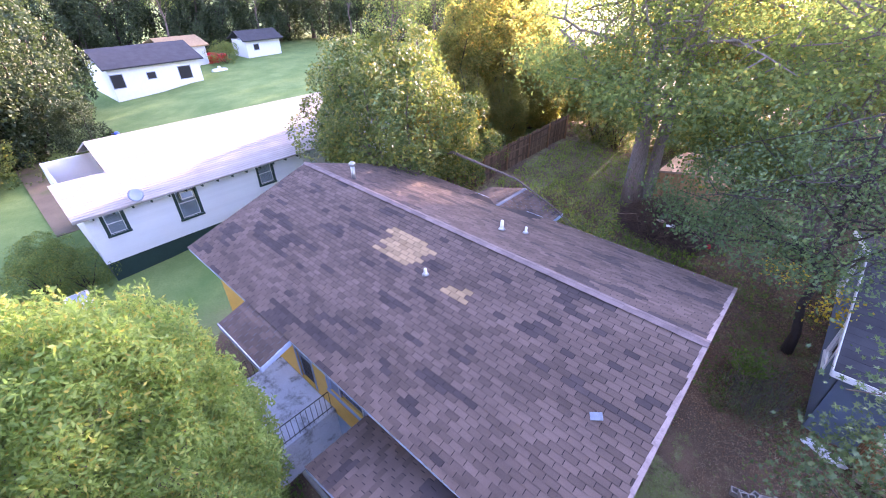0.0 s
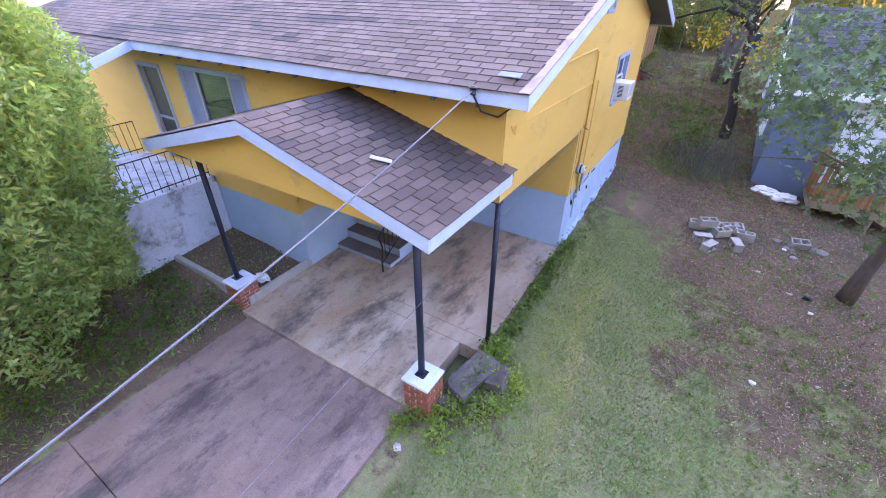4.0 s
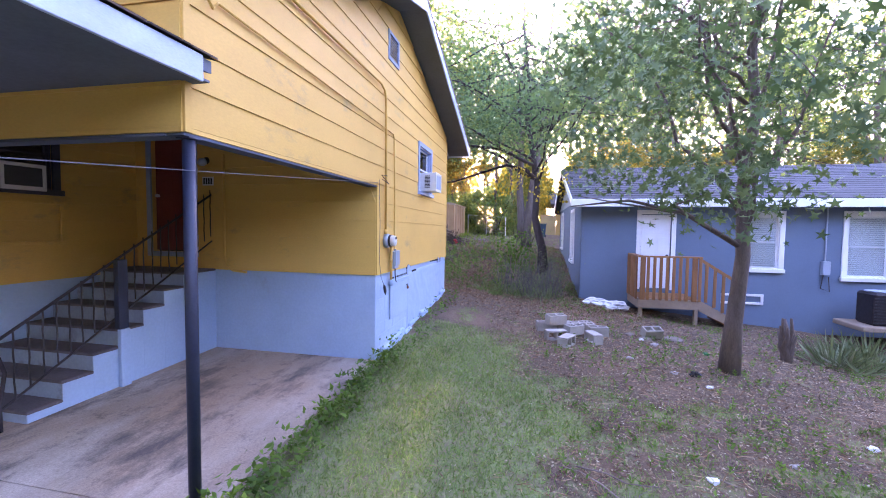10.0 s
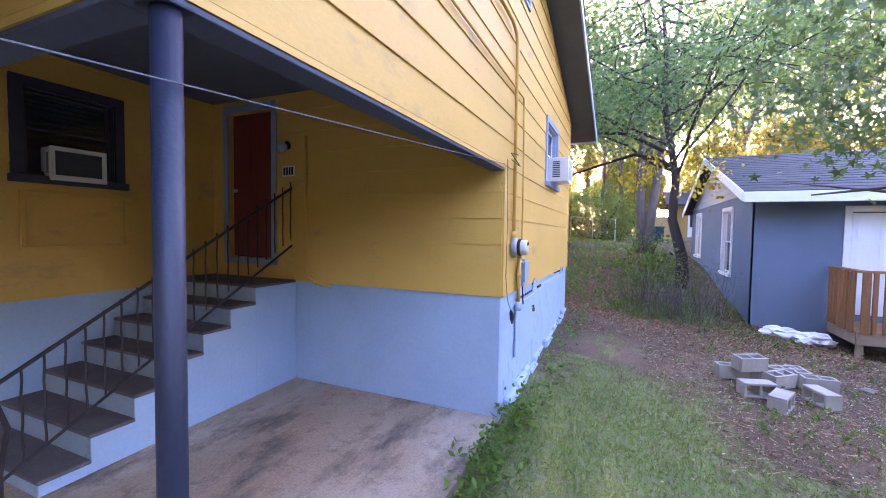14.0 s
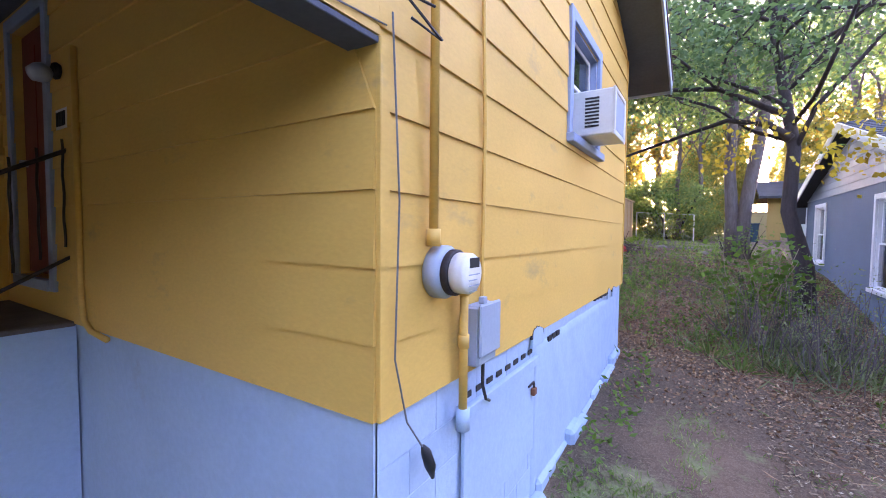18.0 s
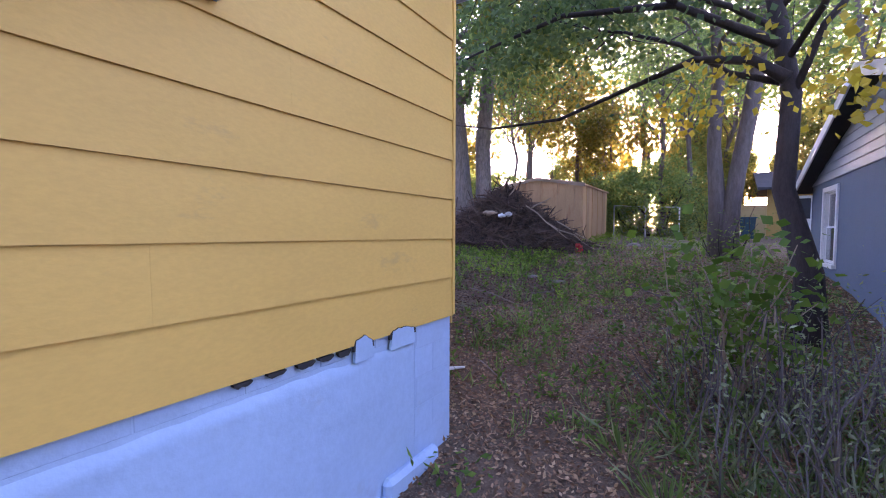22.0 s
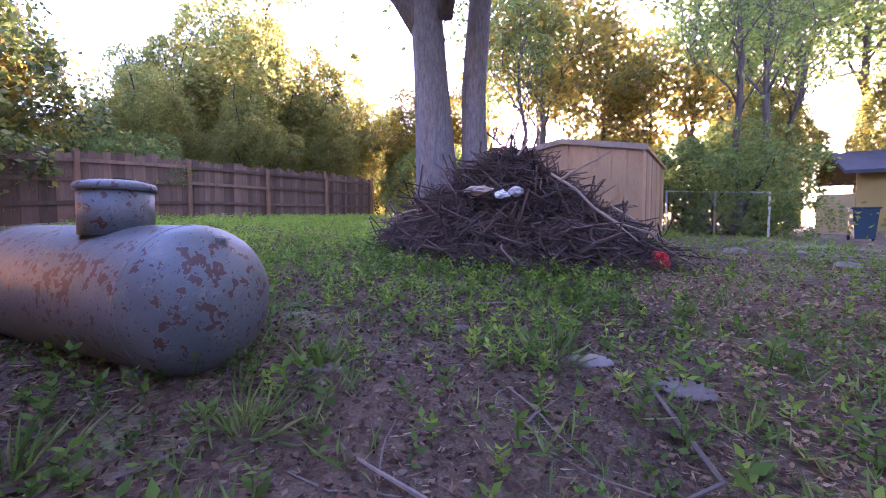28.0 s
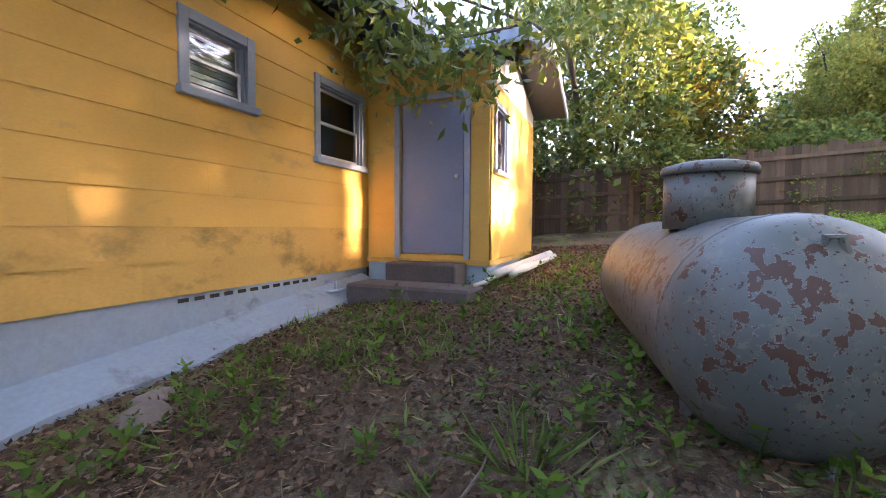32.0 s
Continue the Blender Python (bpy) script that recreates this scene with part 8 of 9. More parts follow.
WH = [(-2.02, 2.42, -1.3, 3.45), (1.04, 2.0, 1.95, 3.6), (5.4, 2.4, 6.2, 3.6)]
WH = [(a, b - 0.35, c, d - 0.35) for a, b, c, d in WH]
ww = shell(WF, [(WY0, 0.75, WY1, WE)], WH, 0.12, "wall", WHITESIDING, white)
clad(ww, WF, 0.75, WE, lambda v: WY0, lambda v: WY1, WH, WHITESIDING, expo=0.16, joint=20)
part("base", Shape().box((-29.0, WY0 + 0.1, -0.7), (WX - 0.05, WY1, 0.749)), GREENTRIM, white, "dark green underpinning")
part("end_wall", Shape().box((-29.0, WY0, 0.75), (WX - 0.12, WY0 + 0.12, WE)).box((-29.0, WY0 + 0.12, 0.75), (-28.9, WY1, WE)), WHITESIDING, white)
for u0, v0, u1, v1 in WH:
    window(ww, WF, u0, v0, u1, v1, GREENTRIM, WHITEPAINT, tw=0.12, blind=GREYBOX)
aircon("window_air_conditioner", "white window air conditioner in a green-trimmed window", Matrix.Translation(WSHIFT) @ WF, 1.22, 2.75, 0.56, 0.38, 0.25)
XM, ZR = -24.9, 5.15
wr = part("roof", Shape().prism([(-29.5, 3.42), (XM, ZR - 0.1), (-19.85, 3.28), (-19.85, 3.36), (XM, ZR), (-29.5, 3.50)], -WY1, 0.9, ROT_XZ), WHITEROOF, white, "pale shingle roof")
part("porch_roof", Shape().prism([(-22.9, 4.02), (-22.4, 4.13), (-19.85, 3.24), (-19.85, 3.34), (-22.4, 4.23), (-22.9, 4.12)], 0.9, 3.1, ROT_XZ), WHITEROOF, white)
for k in range(34):
    f0, f1 = k / 34, (k + 1) / 34
    y0 = -3.1 if f1 < 0.5 else -0.9
    x0, x1 = -19.85 + (XM + 19.85) * f0, -19.85 + (XM + 19.85) * f1
    z0, z1 = 3.36 + (ZR - 3.36) * f0, 3.36 + (ZR - 3.36) * f1
    part("shingle_course", Shape().add([(x0, y0, z0 + 0.016), (x0, WY1, z0 + 0.016), (x1 - 0.02, WY1, z1 + 0.004), (x1 - 0.02, y0, z1 + 0.004), (x0, y0, z0), (x0, WY1, z0)], [(0, 1, 2, 3), (4, 5, 1, 0)]), WHITEROOF, wr)
for k in range(22):
    part("rafter_tail", Shape().box((-20.28, -2.4 + k * 0.78, 3.14), (-19.9, -2.33 + k * 0.78, 3.27)), GREENTRIM, wr)
dish = thing("satellite_dish", "grey satellite dish on the white house eave", "satellite dish")
dish.location = WSHIFT
DM = Matrix.Translation((-19.75, -0.55, 3.75)) @ Matrix.Rotation(radians(55), 4, "Y")
part("dish", Shape().lathe([(0.001, 0.0), (0.12, 0.01), (0.22, 0.035), (0.30, 0.07), (0.31, 0.075), (0.22, 0.045), (0.001, 0.015)], 24, DM), GREYBOX, dish, "", True)
part("arm", Shape().tube([(-19.9, -0.55, 3.35), (-19.9, -0.55, 3.6), (-19.75, -0.55, 3.75)], 0.025, 8), GALV, dish)
hvac = thing("yard_unit", "white outdoor unit beside the white house", "outdoor unit")
part("cabinet", Shape().box((-21.2, -4.6, -0.1), (-20.2, -3.7, 0.65), None, 0.03), WHITEPLASTIC, hvac)
part("top", Shape().box((-21.1, -4.5, 0.65), (-20.3, -3.8, 0.67), None, 0.01), GREYBOX, hvac)


def far_house(name, label, x0, x1, y0, y1, z0, h, ridge, mat, roof, wins):
    t = thing(name, label, "house")
    part("wall", Shape().box((x0, y0, z0 - 0.6), (x1, y1, z0 + h)), mat, t)
    xm_ = (x0 + x1) / 2
    part("roof", Shape().prism([(x0 - 0.5, z0 + h - 0.1), (xm_, z0 + ridge - 0.1), (x1 + 0.5, z0 + h - 0.1), (x1 + 0.5, z0 + h + 0.05), (xm_, z0 + ridge), (x0 - 0.5, z0 + h + 0.05)], -y1 - 0.5, -y0 + 0.5, ROT_XZ), roof, t)
    for y, w, a, b in wins:
        wn_ = part("window", Shape().box((x1 - 0.02, y, z0 + a), (x1 + 0.03, y + w, z0 + b), None, 0.005), GREYBOX, t)
        part("pane", Shape().box((x1 + 0.03, y + 0.08, z0 + a + 0.08), (x1 + 0.04, y + w - 0.08, z0 + b - 0.08)), DARKSCREEN, wn_)
    return t


fhz = gz(-60, 10)
far_house("far_house", "white single-storey house with dark grey roof across the lawn", -68, -59, 7.6, 17.2, fhz + 0.3, 3.0, 4.6, WHITEPAINT, GREYROOF, [(7.6, 1.3, 0.9, 2.4), (11.2, 1.0, 1.4, 2.2), (14.6, 1.5, 0.9, 2.4)])
far_house("far_house", "white extension with a brown roof behind the far house", -76, -68.5, 17, 22, fhz + 0.3, 3.2, 4.2, WHITEPAINT, SHINGLE_TAN, [])
far_house("far_shed", "small white shed with a grey roof on the far lawn", -72, -67.5, 27.5, 33.0, fhz + 0.3, 3.2, 4.4, WHITEPAINT, GREYROOF, [(28.6, 0.9, 1.8, 2.7)])
fp = thing("far_propane_tank", "white propane tank on the far lawn", "propane tank")
part("shell", Shape().lathe([(0.001, -1.1), (0.3, -1.0), (0.45, -0.8), (0.48, -0.6), (0.48, 0.6), (0.45, 0.8), (0.3, 1.0), (0.001, 1.1)], 20, Matrix.Translation((-62.5, 20.8, fhz + 0.75)) @ Matrix.Rotation(radians(80), 4, "Z") @ Matrix.Rotation(radians(90), 4, "Y")), WHITEPAINT, fp, "", True)
part("dome", Shape().lathe([(0.2, 0), (0.2, 0.3), (0.001, 0.33)], 14, Matrix.Translation((-62.5, 20.8, fhz + 1.15))), WHITEPAINT, fp)
GREENCUP = surf("bright_green_plastic", (0.02, 0.22, 0.07), 0.15, 6, 40, 0.5, 0.1)
for k, (x, y, r, m, label) in enumerate(((5.24, 4.93, 0.05, GREENCUP, "crushed green plastic cup on the slope"), (3.82, 3.99, 0.06, PALECLOTH, "pale paper scrap in the litter"), (4.33, 3.57, 0.05, PALECLOTH, "pale paper scrap in the litter"),
                                         (4.61, 3.6, 0.08, CABLE, "black plastic scrap at the foot of the tree"), (4.64, 3.18, 0.04, BAGWHITE, "white plastic scrap on the slope"), (3.78, 0.82, 0.05, BAGWHITE, "white plastic scrap on the slope"),
                                         (4.6, 1.26, 0.05, PALECLOTH, "pale rag on the slope"), (4.3, 5.3, 0.05, BAGWHITE, "white plastic scrap on the slope"), (4.45, 5.05, 0.06, PALECLOTH, "pale paper scrap in the litter"), (5.6, 1.9, 0.05, BAGWHITE, "white plastic scrap on the slope"))):
    x, y = 2.3 + (x - 2.3) * 1.1, -5.5 + (y + 5.5) * 1.1
    crumple("litter_scrap", label, "litter", (x, y, gz(x, y) + r * 0.5), (r, r * 0.8, r * 0.55), m, 20.0 + k)
crumple("car_cover", "bright red tarpaulin over a parked car", "tarpaulin", (-69.5, 23.2, fhz + 1.0), (1.6, 2.3, 1.1), REDPLASTIC, 12.0)
bar = thing("barrel", "blue plastic barrel on the lawn", "barrel")
part("drum", Shape().lathe([(0.26, 0), (0.3, 0.1), (0.3, 0.8), (0.26, 0.9)], 16, Matrix.Translation((-44.5, 3.6, gz(-44, 3.6)))), surf("blue_plastic", (0.02, 0.08, 0.45), 0.1, 3, 30, 0.5, 0.1), bar, "", True)
road = Shape().box((-60, -3.6, -0.35), (-29.5, -1.9, gz(-40, -2.5) + 0.03))
tagged(part("lane", road, surf("dry_dirt_lane", (0.17, 0.13, 0.085), 0.25, 0.5, 20, 0.95, 0.3, (0.10, 0.11, 0.04), 0.4, 0.5)), "worn dirt lane across the far lawn", "lane", kind="structure")
# ---- plants and litter on the ground ----
RS = np.random.RandomState(404)


def inside(x, y):
    """Ground that buildings and paving cover."""
    if -14 < x < 0.0 and -0.2 < y < 8.45: return True
    if RX < x < 0.02 and -2.3 < y < 3.5: return True
    if -4.3 < x < -0.45 and y < -2: return True
    if -10.3 < x < -7.1 and -2.7 < y < 0: return True
    if -9.5 < x < -6.4 and 8 < y < 10.25: return True
    if 3.6 < x < 17 and 9.9 < y < 19.4: return True
    return False


def spots(n, x0, x1, y0, y1, keep):
    out = []
    xs, ys, ps = RS.uniform(x0, x1, n), RS.uniform(y0, y1, n), RS.rand(n)
    for x, y, p in zip(xs, ys, ps):
        if not inside(x, y) and p < keep(x, y):
            out.append((x, y, gz(x, y) + 0.05 * noise.noise((x * 0.5, y * 0.5, 0)) + 0.022 * noise.noise((x * 2.1, y * 2.1, 5))))
    return np.array(out)


def stuff(name, label, category, me):
    tagged(new(name, me), label, category, kind="stuff")


g = spots(300000, 0, 6.5, -6, 10, lambda x, y: max(0.0, min(1.0, (cover(x, y) - 0.3) * 2.0)))
stuff("lawn_grass", "short patchy green lawn grass", "grass", leaf_mesh("lawn_grass", g, 0.055, GRASSBLADE, 1, 0.0, 7.0, droop=-0.9))
g = spots(60000, -12, 4, 8.3, 26, lambda x, y: max(0.0, min(1.0, (cover(x, y) - 0.2) * 1.3)) * (0.1 if y < 14 else 0.6))
l = spots(26000, -0.8, 4.0, 8.4, 14, lambda x, y: 0.8)
l[:, 2] += 0.025
stuff("dry_straw", "pale dry straw and shredded leaves between the houses", "leaf litter", leaf_mesh("dry_straw", l, 0.045, LITTER, 14, 0.7, 7.0, jit=0.5))
stuff("yard_grass", "thin weedy grass of the back yard", "grass", leaf_mesh("yard_grass", g, 0.10, GRASSBLADE, 2, 0.0, 6.0, droop=-0.9))
g = spots(26000, -14, -4.4, -10, -0.2, lambda x, y: 0.6)
stuff("front_weeds", "weedy grass beside the drive", "grass", leaf_mesh("front_weeds", g, 0.09, GRASSBLADE, 3, 0.0, 4.0, droop=-0.7))
l = spots(230000, -10, 5, 7.0, 20, lambda x, y: 0.9 if 8 < y < 16 else 0.35)
l[:, 2] += 0.02
darkened = l[:, 0] + 0.5 * np.sin(l[:, 1] * 1.3) < -0.9
stuff("darker_leaves", "darker fallen leaves round the tank", "leaf litter", leaf_mesh("darker_leaves", l[darkened], 0.041, LITTER_DARK, 15, 0.6, 1.8))
l = l[~darkened]
stuff("fallen_leaves", "brown fallen leaves on the bare soil", "leaf litter", leaf_mesh("fallen_leaves", l, 0.041, LITTER, 4, 0.6, 1.8))
l = spots(110000, 1.5, 11, -6, 9.5, lambda x, y: 0.9 if cover(x, y) < 0.55 else 0.12)
l[:, 2] += 0.02
stuff("fallen_leaves", "grey-brown dry leaves on the side slope", "leaf litter", leaf_mesh("fallen_leaves", l, 0.036, LITTER_PALE, 5, 0.62, 2.4))
l = np.concatenate([spots(15000, -8, 4, 8.8, 17, lambda x, y: 1.0), spots(26000, 1.5, 10, -4, 9.5, lambda x, y: 0.9 if cover(x, y) < 0.6 else 0.06)])
l[:, 2] += 0.015
stuff("fallen_twigs", "fine pale twigs and stems strewn over the soil", "twig litter", leaf_mesh("fallen_twigs", l, 0.10, LITTER, 12, 0.88, 16.0, jit=0.6))


def weeds(name, label, centres, per, rad, size, mat, seed, long=2.0, high=0.12):
    rs = np.random.RandomState(seed)
    pts = []
    for x, y, z in centres:
        k = rs.randint(per // 2, per + 1)
        o = rs.normal(size=(k, 3)) * (rad, rad, 0)
        o[:, 2] = rs.rand(k) * high * rs.uniform(0.4, 1.3)
        pts.append(np.array((x, y, z)) + o)
    stuff(name, label, "weeds", leaf_mesh(name, np.concatenate(pts), size, mat, seed, 0.55, long, droop=-0.35))




def seedlings(name, label, c, tall, size, mat, seed, levels=4):
    """Upright small weeds: a stem with pairs of leaves crossing up to its tip."""
    rs = np.random.RandomState(seed)
    n = len(c)
    h, a0 = tall * (0.45 + 0.8 * rs.rand(n)), rs.rand(n) * 6.28
    lean = rs.normal(size=(n, 2)) * 0.22
    P, D = [], []
    for l in range(levels):
        f = (l + 0.6) / levels
        p = c + np.stack([lean[:, 0] * h * f, lean[:, 1] * h * f, h * f], 1)
        for k in range(2 if l < levels - 1 else 3):
            a = a0 + l * 1.57 + k * (3.14 if l < levels - 1 else 2.1) + rs.normal(size=n) * 0.3
            P.append(p)
            D.append(np.stack([np.cos(a), np.sin(a), 0.15 + 0.6 * f + rs.normal(size=n) * 0.2], 1))
    top = c + np.stack([lean[:, 0] * h, lean[:, 1] * h, h], 1)
    me = leaf_mesh(name, np.concatenate(P), size, mat, seed, 0.9, 2.1, dirs=np.concatenate(D))
    stuff(name, label, "weeds", me)
    stuff("weed_stems", "thin green stems of small weeds", "weeds", leaf_mesh("weed_stems", c, tall * 0.85, mat, seed + 1, 0.0, 26.0, dirs=top - c))


# lit copy of the weed leaf colour: sunlight is put into the green
SUNNY = leafmat("sunlit_tone_weed_leaves", (0.17, 0.30, 0.04), (0.33, 0.45, 0.08), 0.6, 0.8)
seedlings("ground_weeds", "small leafy weeds standing among the leaf litter", spots(5200, -9, 3.2, 9.0, 15.5, lambda x, y: (0.08 + 0.65 * (noise.noise((x * 0.8, y * 0.8, 21)) > 0.0)) * (0.75 if x < -0.5 else 1.0)), 0.085, 0.042, LEAF_WEED, 6)
seedlings("tall_weeds", "taller broad-leaved seedlings in the back yard", spots(520, -7, 2, 9.3, 15, lambda x, y: 0.7 if math.hypot(x + 1.2, y - 11.4) > 0.7 else 0.2), 0.2, 0.075, LEAF_WEED, 11, 5)
seedlings("sunlit_tone_weeds", "weeds under the trees, sunlight put into their bright green", spots(9000, -12.5, 1.5, 12.2, 24, lambda x, y: (1.0 if x < -1.5 and y > 13.6 - 0.15 * (x + 4) else 0.15) * (1.0 if x < -5.0 or y > 15.0 else 0.7)), 0.15, 0.058, SUNNY, 7, 4)
seedlings("slope_weeds", "small pale weeds on the leaf-strewn slope", spots(4200, 2.5, 9, -4, 9, lambda x, y: 0.3 + 0.5 * (noise.noise((x * 0.7, y * 0.7, 31)) > 0.05) if cover(x, y) < 0.6 else 0.1), 0.09, 0.045, LEAF_WEED, 13, 3)
seedlings("pile_weeds", "leafy green weeds crowding the foot of the brush pile", spots(330, -5.6, -0.9, 14.6, 15.8, lambda x, y: 0.75 if noise.noise((x * 1.2, y * 1.2, 61)) > 0.0 else 0.1), 0.2, 0.06, LEAF_WEED, 41, 5)
seedlings("planter_weeds", "low weeds in the soil beside the drive", spots(900, -7.5, -4.45, -7.5, -1.9, lambda x, y: 0.2 + 0.8 * (noise.noise((x, y, 51)) > 0.0)), 0.16, 0.06, LEAF_WEED, 43, 4)
c = spots(2600, -12, 3.5, 8.8, 22, lambda x, y: 0.8 if y > 13.2 else 0.22)
weeds("low_weeds", "low broad-leaved weeds among the leaf litter", c, 10, 0.06, 0.05, LEAF_WEED, 16, high=0.08)
c = np.array([(0.14 + 0.18 * abs(noise.noise((k * 0.3, 0, 0))) + RS.uniform(-0.05, 0.1), -1.5 + k * 0.045, gz(0.2, -1.5 + k * 0.045)) for k in range(112) if noise.noise((k * 0.16, 7, 0)) > -0.12])
weeds("edge_weeds", "leafy weeds along the edge of the slab", c, 26, 0.09, 0.075, LEAF_WEED, 8, high=0.3)
c = np.array([(0.15 + RS.uniform(0, 0.3), 3.5 + k * 0.11, gz(0.2, 3.5 + k * 0.11)) for k in range(44)])
weeds("edge_weeds", "sparse weeds along the painted footing", c, 12, 0.07, 0.065, LEAF_WEED, 9, high=0.2)
c = spots(240, -10, -4.5, -6, -1.9, lambda x, y: 1.0)
weeds("edge_weeds", "leafy weeds beside the drive", c, 18, 0.1, 0.08, LEAF_WEED, 10, high=0.25)
c = np.array([(0.1 + RS.normal() * 0.22, -1.75 + RS.normal() * 0.22, gz(0.1, -1.75)) for k in range(26)] + [(0.62 + RS.normal() * 0.16, -0.95 + RS.normal() * 0.35, gz(0.6, -0.95)) for k in range(26)] + [(-0.42 + RS.normal() * 0.1, -2.12 + RS.normal() * 0.12, gz(-0.4, -2.1)) for k in range(8)] + [(0.25 + RS.normal() * 0.14, -0.25 + RS.normal() * 0.2, gz(0.2, -0.2)) for k in range(16)])
weeds("pier_weeds", "bright leafy weeds crowding the pier and the broken concrete", c, 30, 0.09, 0.07, SUNNY, 19, high=0.24)
c = spots(1500, -8, 3.6, 8.7, 15.5, lambda x, y: (0.15 + 0.85 * (noise.noise((x * 0.9, y * 0.9, 71)) > 0.02)) * (0.4 if x < -0.8 else 1.0))
p = np.repeat(c, 13, 0)
p[:, :2] += RS.normal(size=(len(p), 2)) * 0.045
stuff("grass_sprigs", "thin yellow-green grass sprigs in the bare soil", "grass", leaf_mesh("grass_sprigs", p, 0.13, GRASSBLADE, 72, 0.0, 13.0, droop=-0.9, jit=0.5))
# tufts of grass
for k, (x, y) in enumerate(((-2.55, 12.1), (-2.75, 12.75), (0.25, 13.3), (-3.0, 11.4), (-1.6, 13.7), (1.4, 8.6), (1.1, 9.0), (1.9, 8.9), (2.4, 9.6))):
    rs = np.random.RandomState(200 + k)
    p = np.repeat([(x, y, gz(x, y))], 60, 0) + rs.normal(size=(60, 3)) * (0.07, 0.07, 0.0)
    tagged(new("grass_tuft", leaf_mesh("grass_tuft", p, 0.2, GRASSBLADE, 200 + k, 0.0, 16.0, droop=-1.0)), "tuft of long arching grass", "grass tuft", "grass tufts")

DUSTY = leafmat("dusty_grey_green_leaves", (0.19, 0.25, 0.13), (0.33, 0.38, 0.22), 0.5, 0.8, third=(0.42, 0.40, 0.30))
# thicket between the houses: dead canes with leafy sprays
thick = thing("thicket", "waist-high thicket of grey canes and green sprays", "thicket")
rng = random.Random(55)
canes, tips = Shape(), []
for k in range(210):
    a, q = rng.uniform(0, 6.28), rng.random() ** 0.5
    x, y = 2.25 + math.cos(a) * 1.0 * q, 10.0 + math.sin(a) * 1.35 * q
    if x < 0.9: continue
    h = rng.uniform(0.35, 1.1)
    e = (x + rng.gauss(0, 0.25), y + rng.gauss(0, 0.25), gz(x, y) + h)
    canes.tube(wander((x, y, gz(x, y) - 0.05), e, 3, 0.07, rng), [0.007, 0.006, 0.005, 0.003], 4, False)
    tips.append(e)
tagged(part("cane_tangle", canes, surf("grey_dead_canes", (0.20, 0.17, 0.155), 0.3, 8, 60, 0.9, 0.3, island=0.5), thick), kind="stuff")
rs = np.random.RandomState(56)
tp = np.array(tips)
pk = rs.choice(len(tp), 3200)
part("leaves", leaf_mesh("leaves", tp[pk] + rs.normal(size=(3200, 3)) * (0.17, 0.17, 0.26) - (0, 0, 0.2), 0.042, DUSTY, 57, 0.4, 2.4), DUSTY, thick)
dg = np.array([(2.25 + rng.gauss(0, 0.55), 10.0 + rng.gauss(0, 0.75)) for _ in range(1300)])
part("dry_grass", leaf_mesh("dry_grass", np.array([(x, y, gz(x, y)) for x, y in dg if x > 0.9]), 0.27, DUSTY, 59, 0.0, 26.0, droop=-0.8), DUSTY, thick, "grey-green grass at the foot of the canes")
sap = thing("sapling", "leafy mulberry sapling with broad green leaves", "sapling")
s = Shape()
pts = []
for k in range(16):
    a = k * 0.9
    e = Vector((1.75 + math.cos(a) * rng.uniform(0.2, 0.75), 10.25 + math.sin(a) * rng.uniform(0.2, 0.7), rng.uniform(1.2, 1.95)))
    path = wander((1.75, 10.25, gz(1.75, 10.25)), e, 4, 0.08, rng)
    part("stem", Shape().tube(path, [0.014, 0.012, 0.010, 0.007, 0.004], 5, False), PALEWOOD, sap)
    for p in path[2:]:
        pts += [p + Vector((rng.gauss(0, 0.13), rng.gauss(0, 0.13), rng.gauss(0, 0.1))) for _ in range(12)]
part("leaves", leaf_mesh("leaves", np.array([tuple(p) for p in pts]), 0.10, LEAF_WEED, 58, 0.5, 1.3, droop=0.2), LEAF_WEED, sap, "broad lobed leaves")

# fallen sticks
rng = random.Random(66)
stick = surf("pale_dry_stick", (0.26, 0.20, 0.16), 0.25, 8, 60, 0.85, 0.3, rand=0.5)
for k in range(290):
    if k < 190:
        x, y = rng.uniform(-6, 3), rng.uniform(9.2, 16)
    else:
        x, y = rng.uniform(2.5, 9), rng.uniform(-3, 8)
    if inside(x, y): continue
    L, a = rng.uniform(0.15, 0.7), rng.uniform(0, 6.28)
    e = (x + math.cos(a) * L, y + math.sin(a) * L)
    z0, z1 = gz(x, y) + 0.02, gz(*e) + 0.02 + rng.uniform(0, 0.03)
    r = rng.uniform(0.003, 0.008)
    s = Shape().tube(wander((x, y, z0), (e[0], e[1], z1), 3, 0.1, rng), [r, r * 0.9, r * 0.7, r * 0.4], 4, False)
    tagged(part("stick", s, stick), "dry fallen stick lying on the soil", "stick", "fallen sticks")
for p in (((-1.0, 13.6, 0), (-0.65, 12.9, 0), (-0.9, 12.5, 0)), ((0.2, 14.3, 0), (0.9, 13.6, 0), (1.3, 13.2, 0)), ((-0.9, 11.9, 0), (-1.5, 12.2, 0), (-1.9, 12.2, 0))):
    s = Shape().tube([(x, y, gz(x, y) + 0.03 + 0.02 * i) for i, (x, y, _) in enumerate(p)], [0.012, 0.012, 0.006], 5)
    tagged(part("stick", s, stick), "long pale fallen branch", "stick", "fallen sticks")

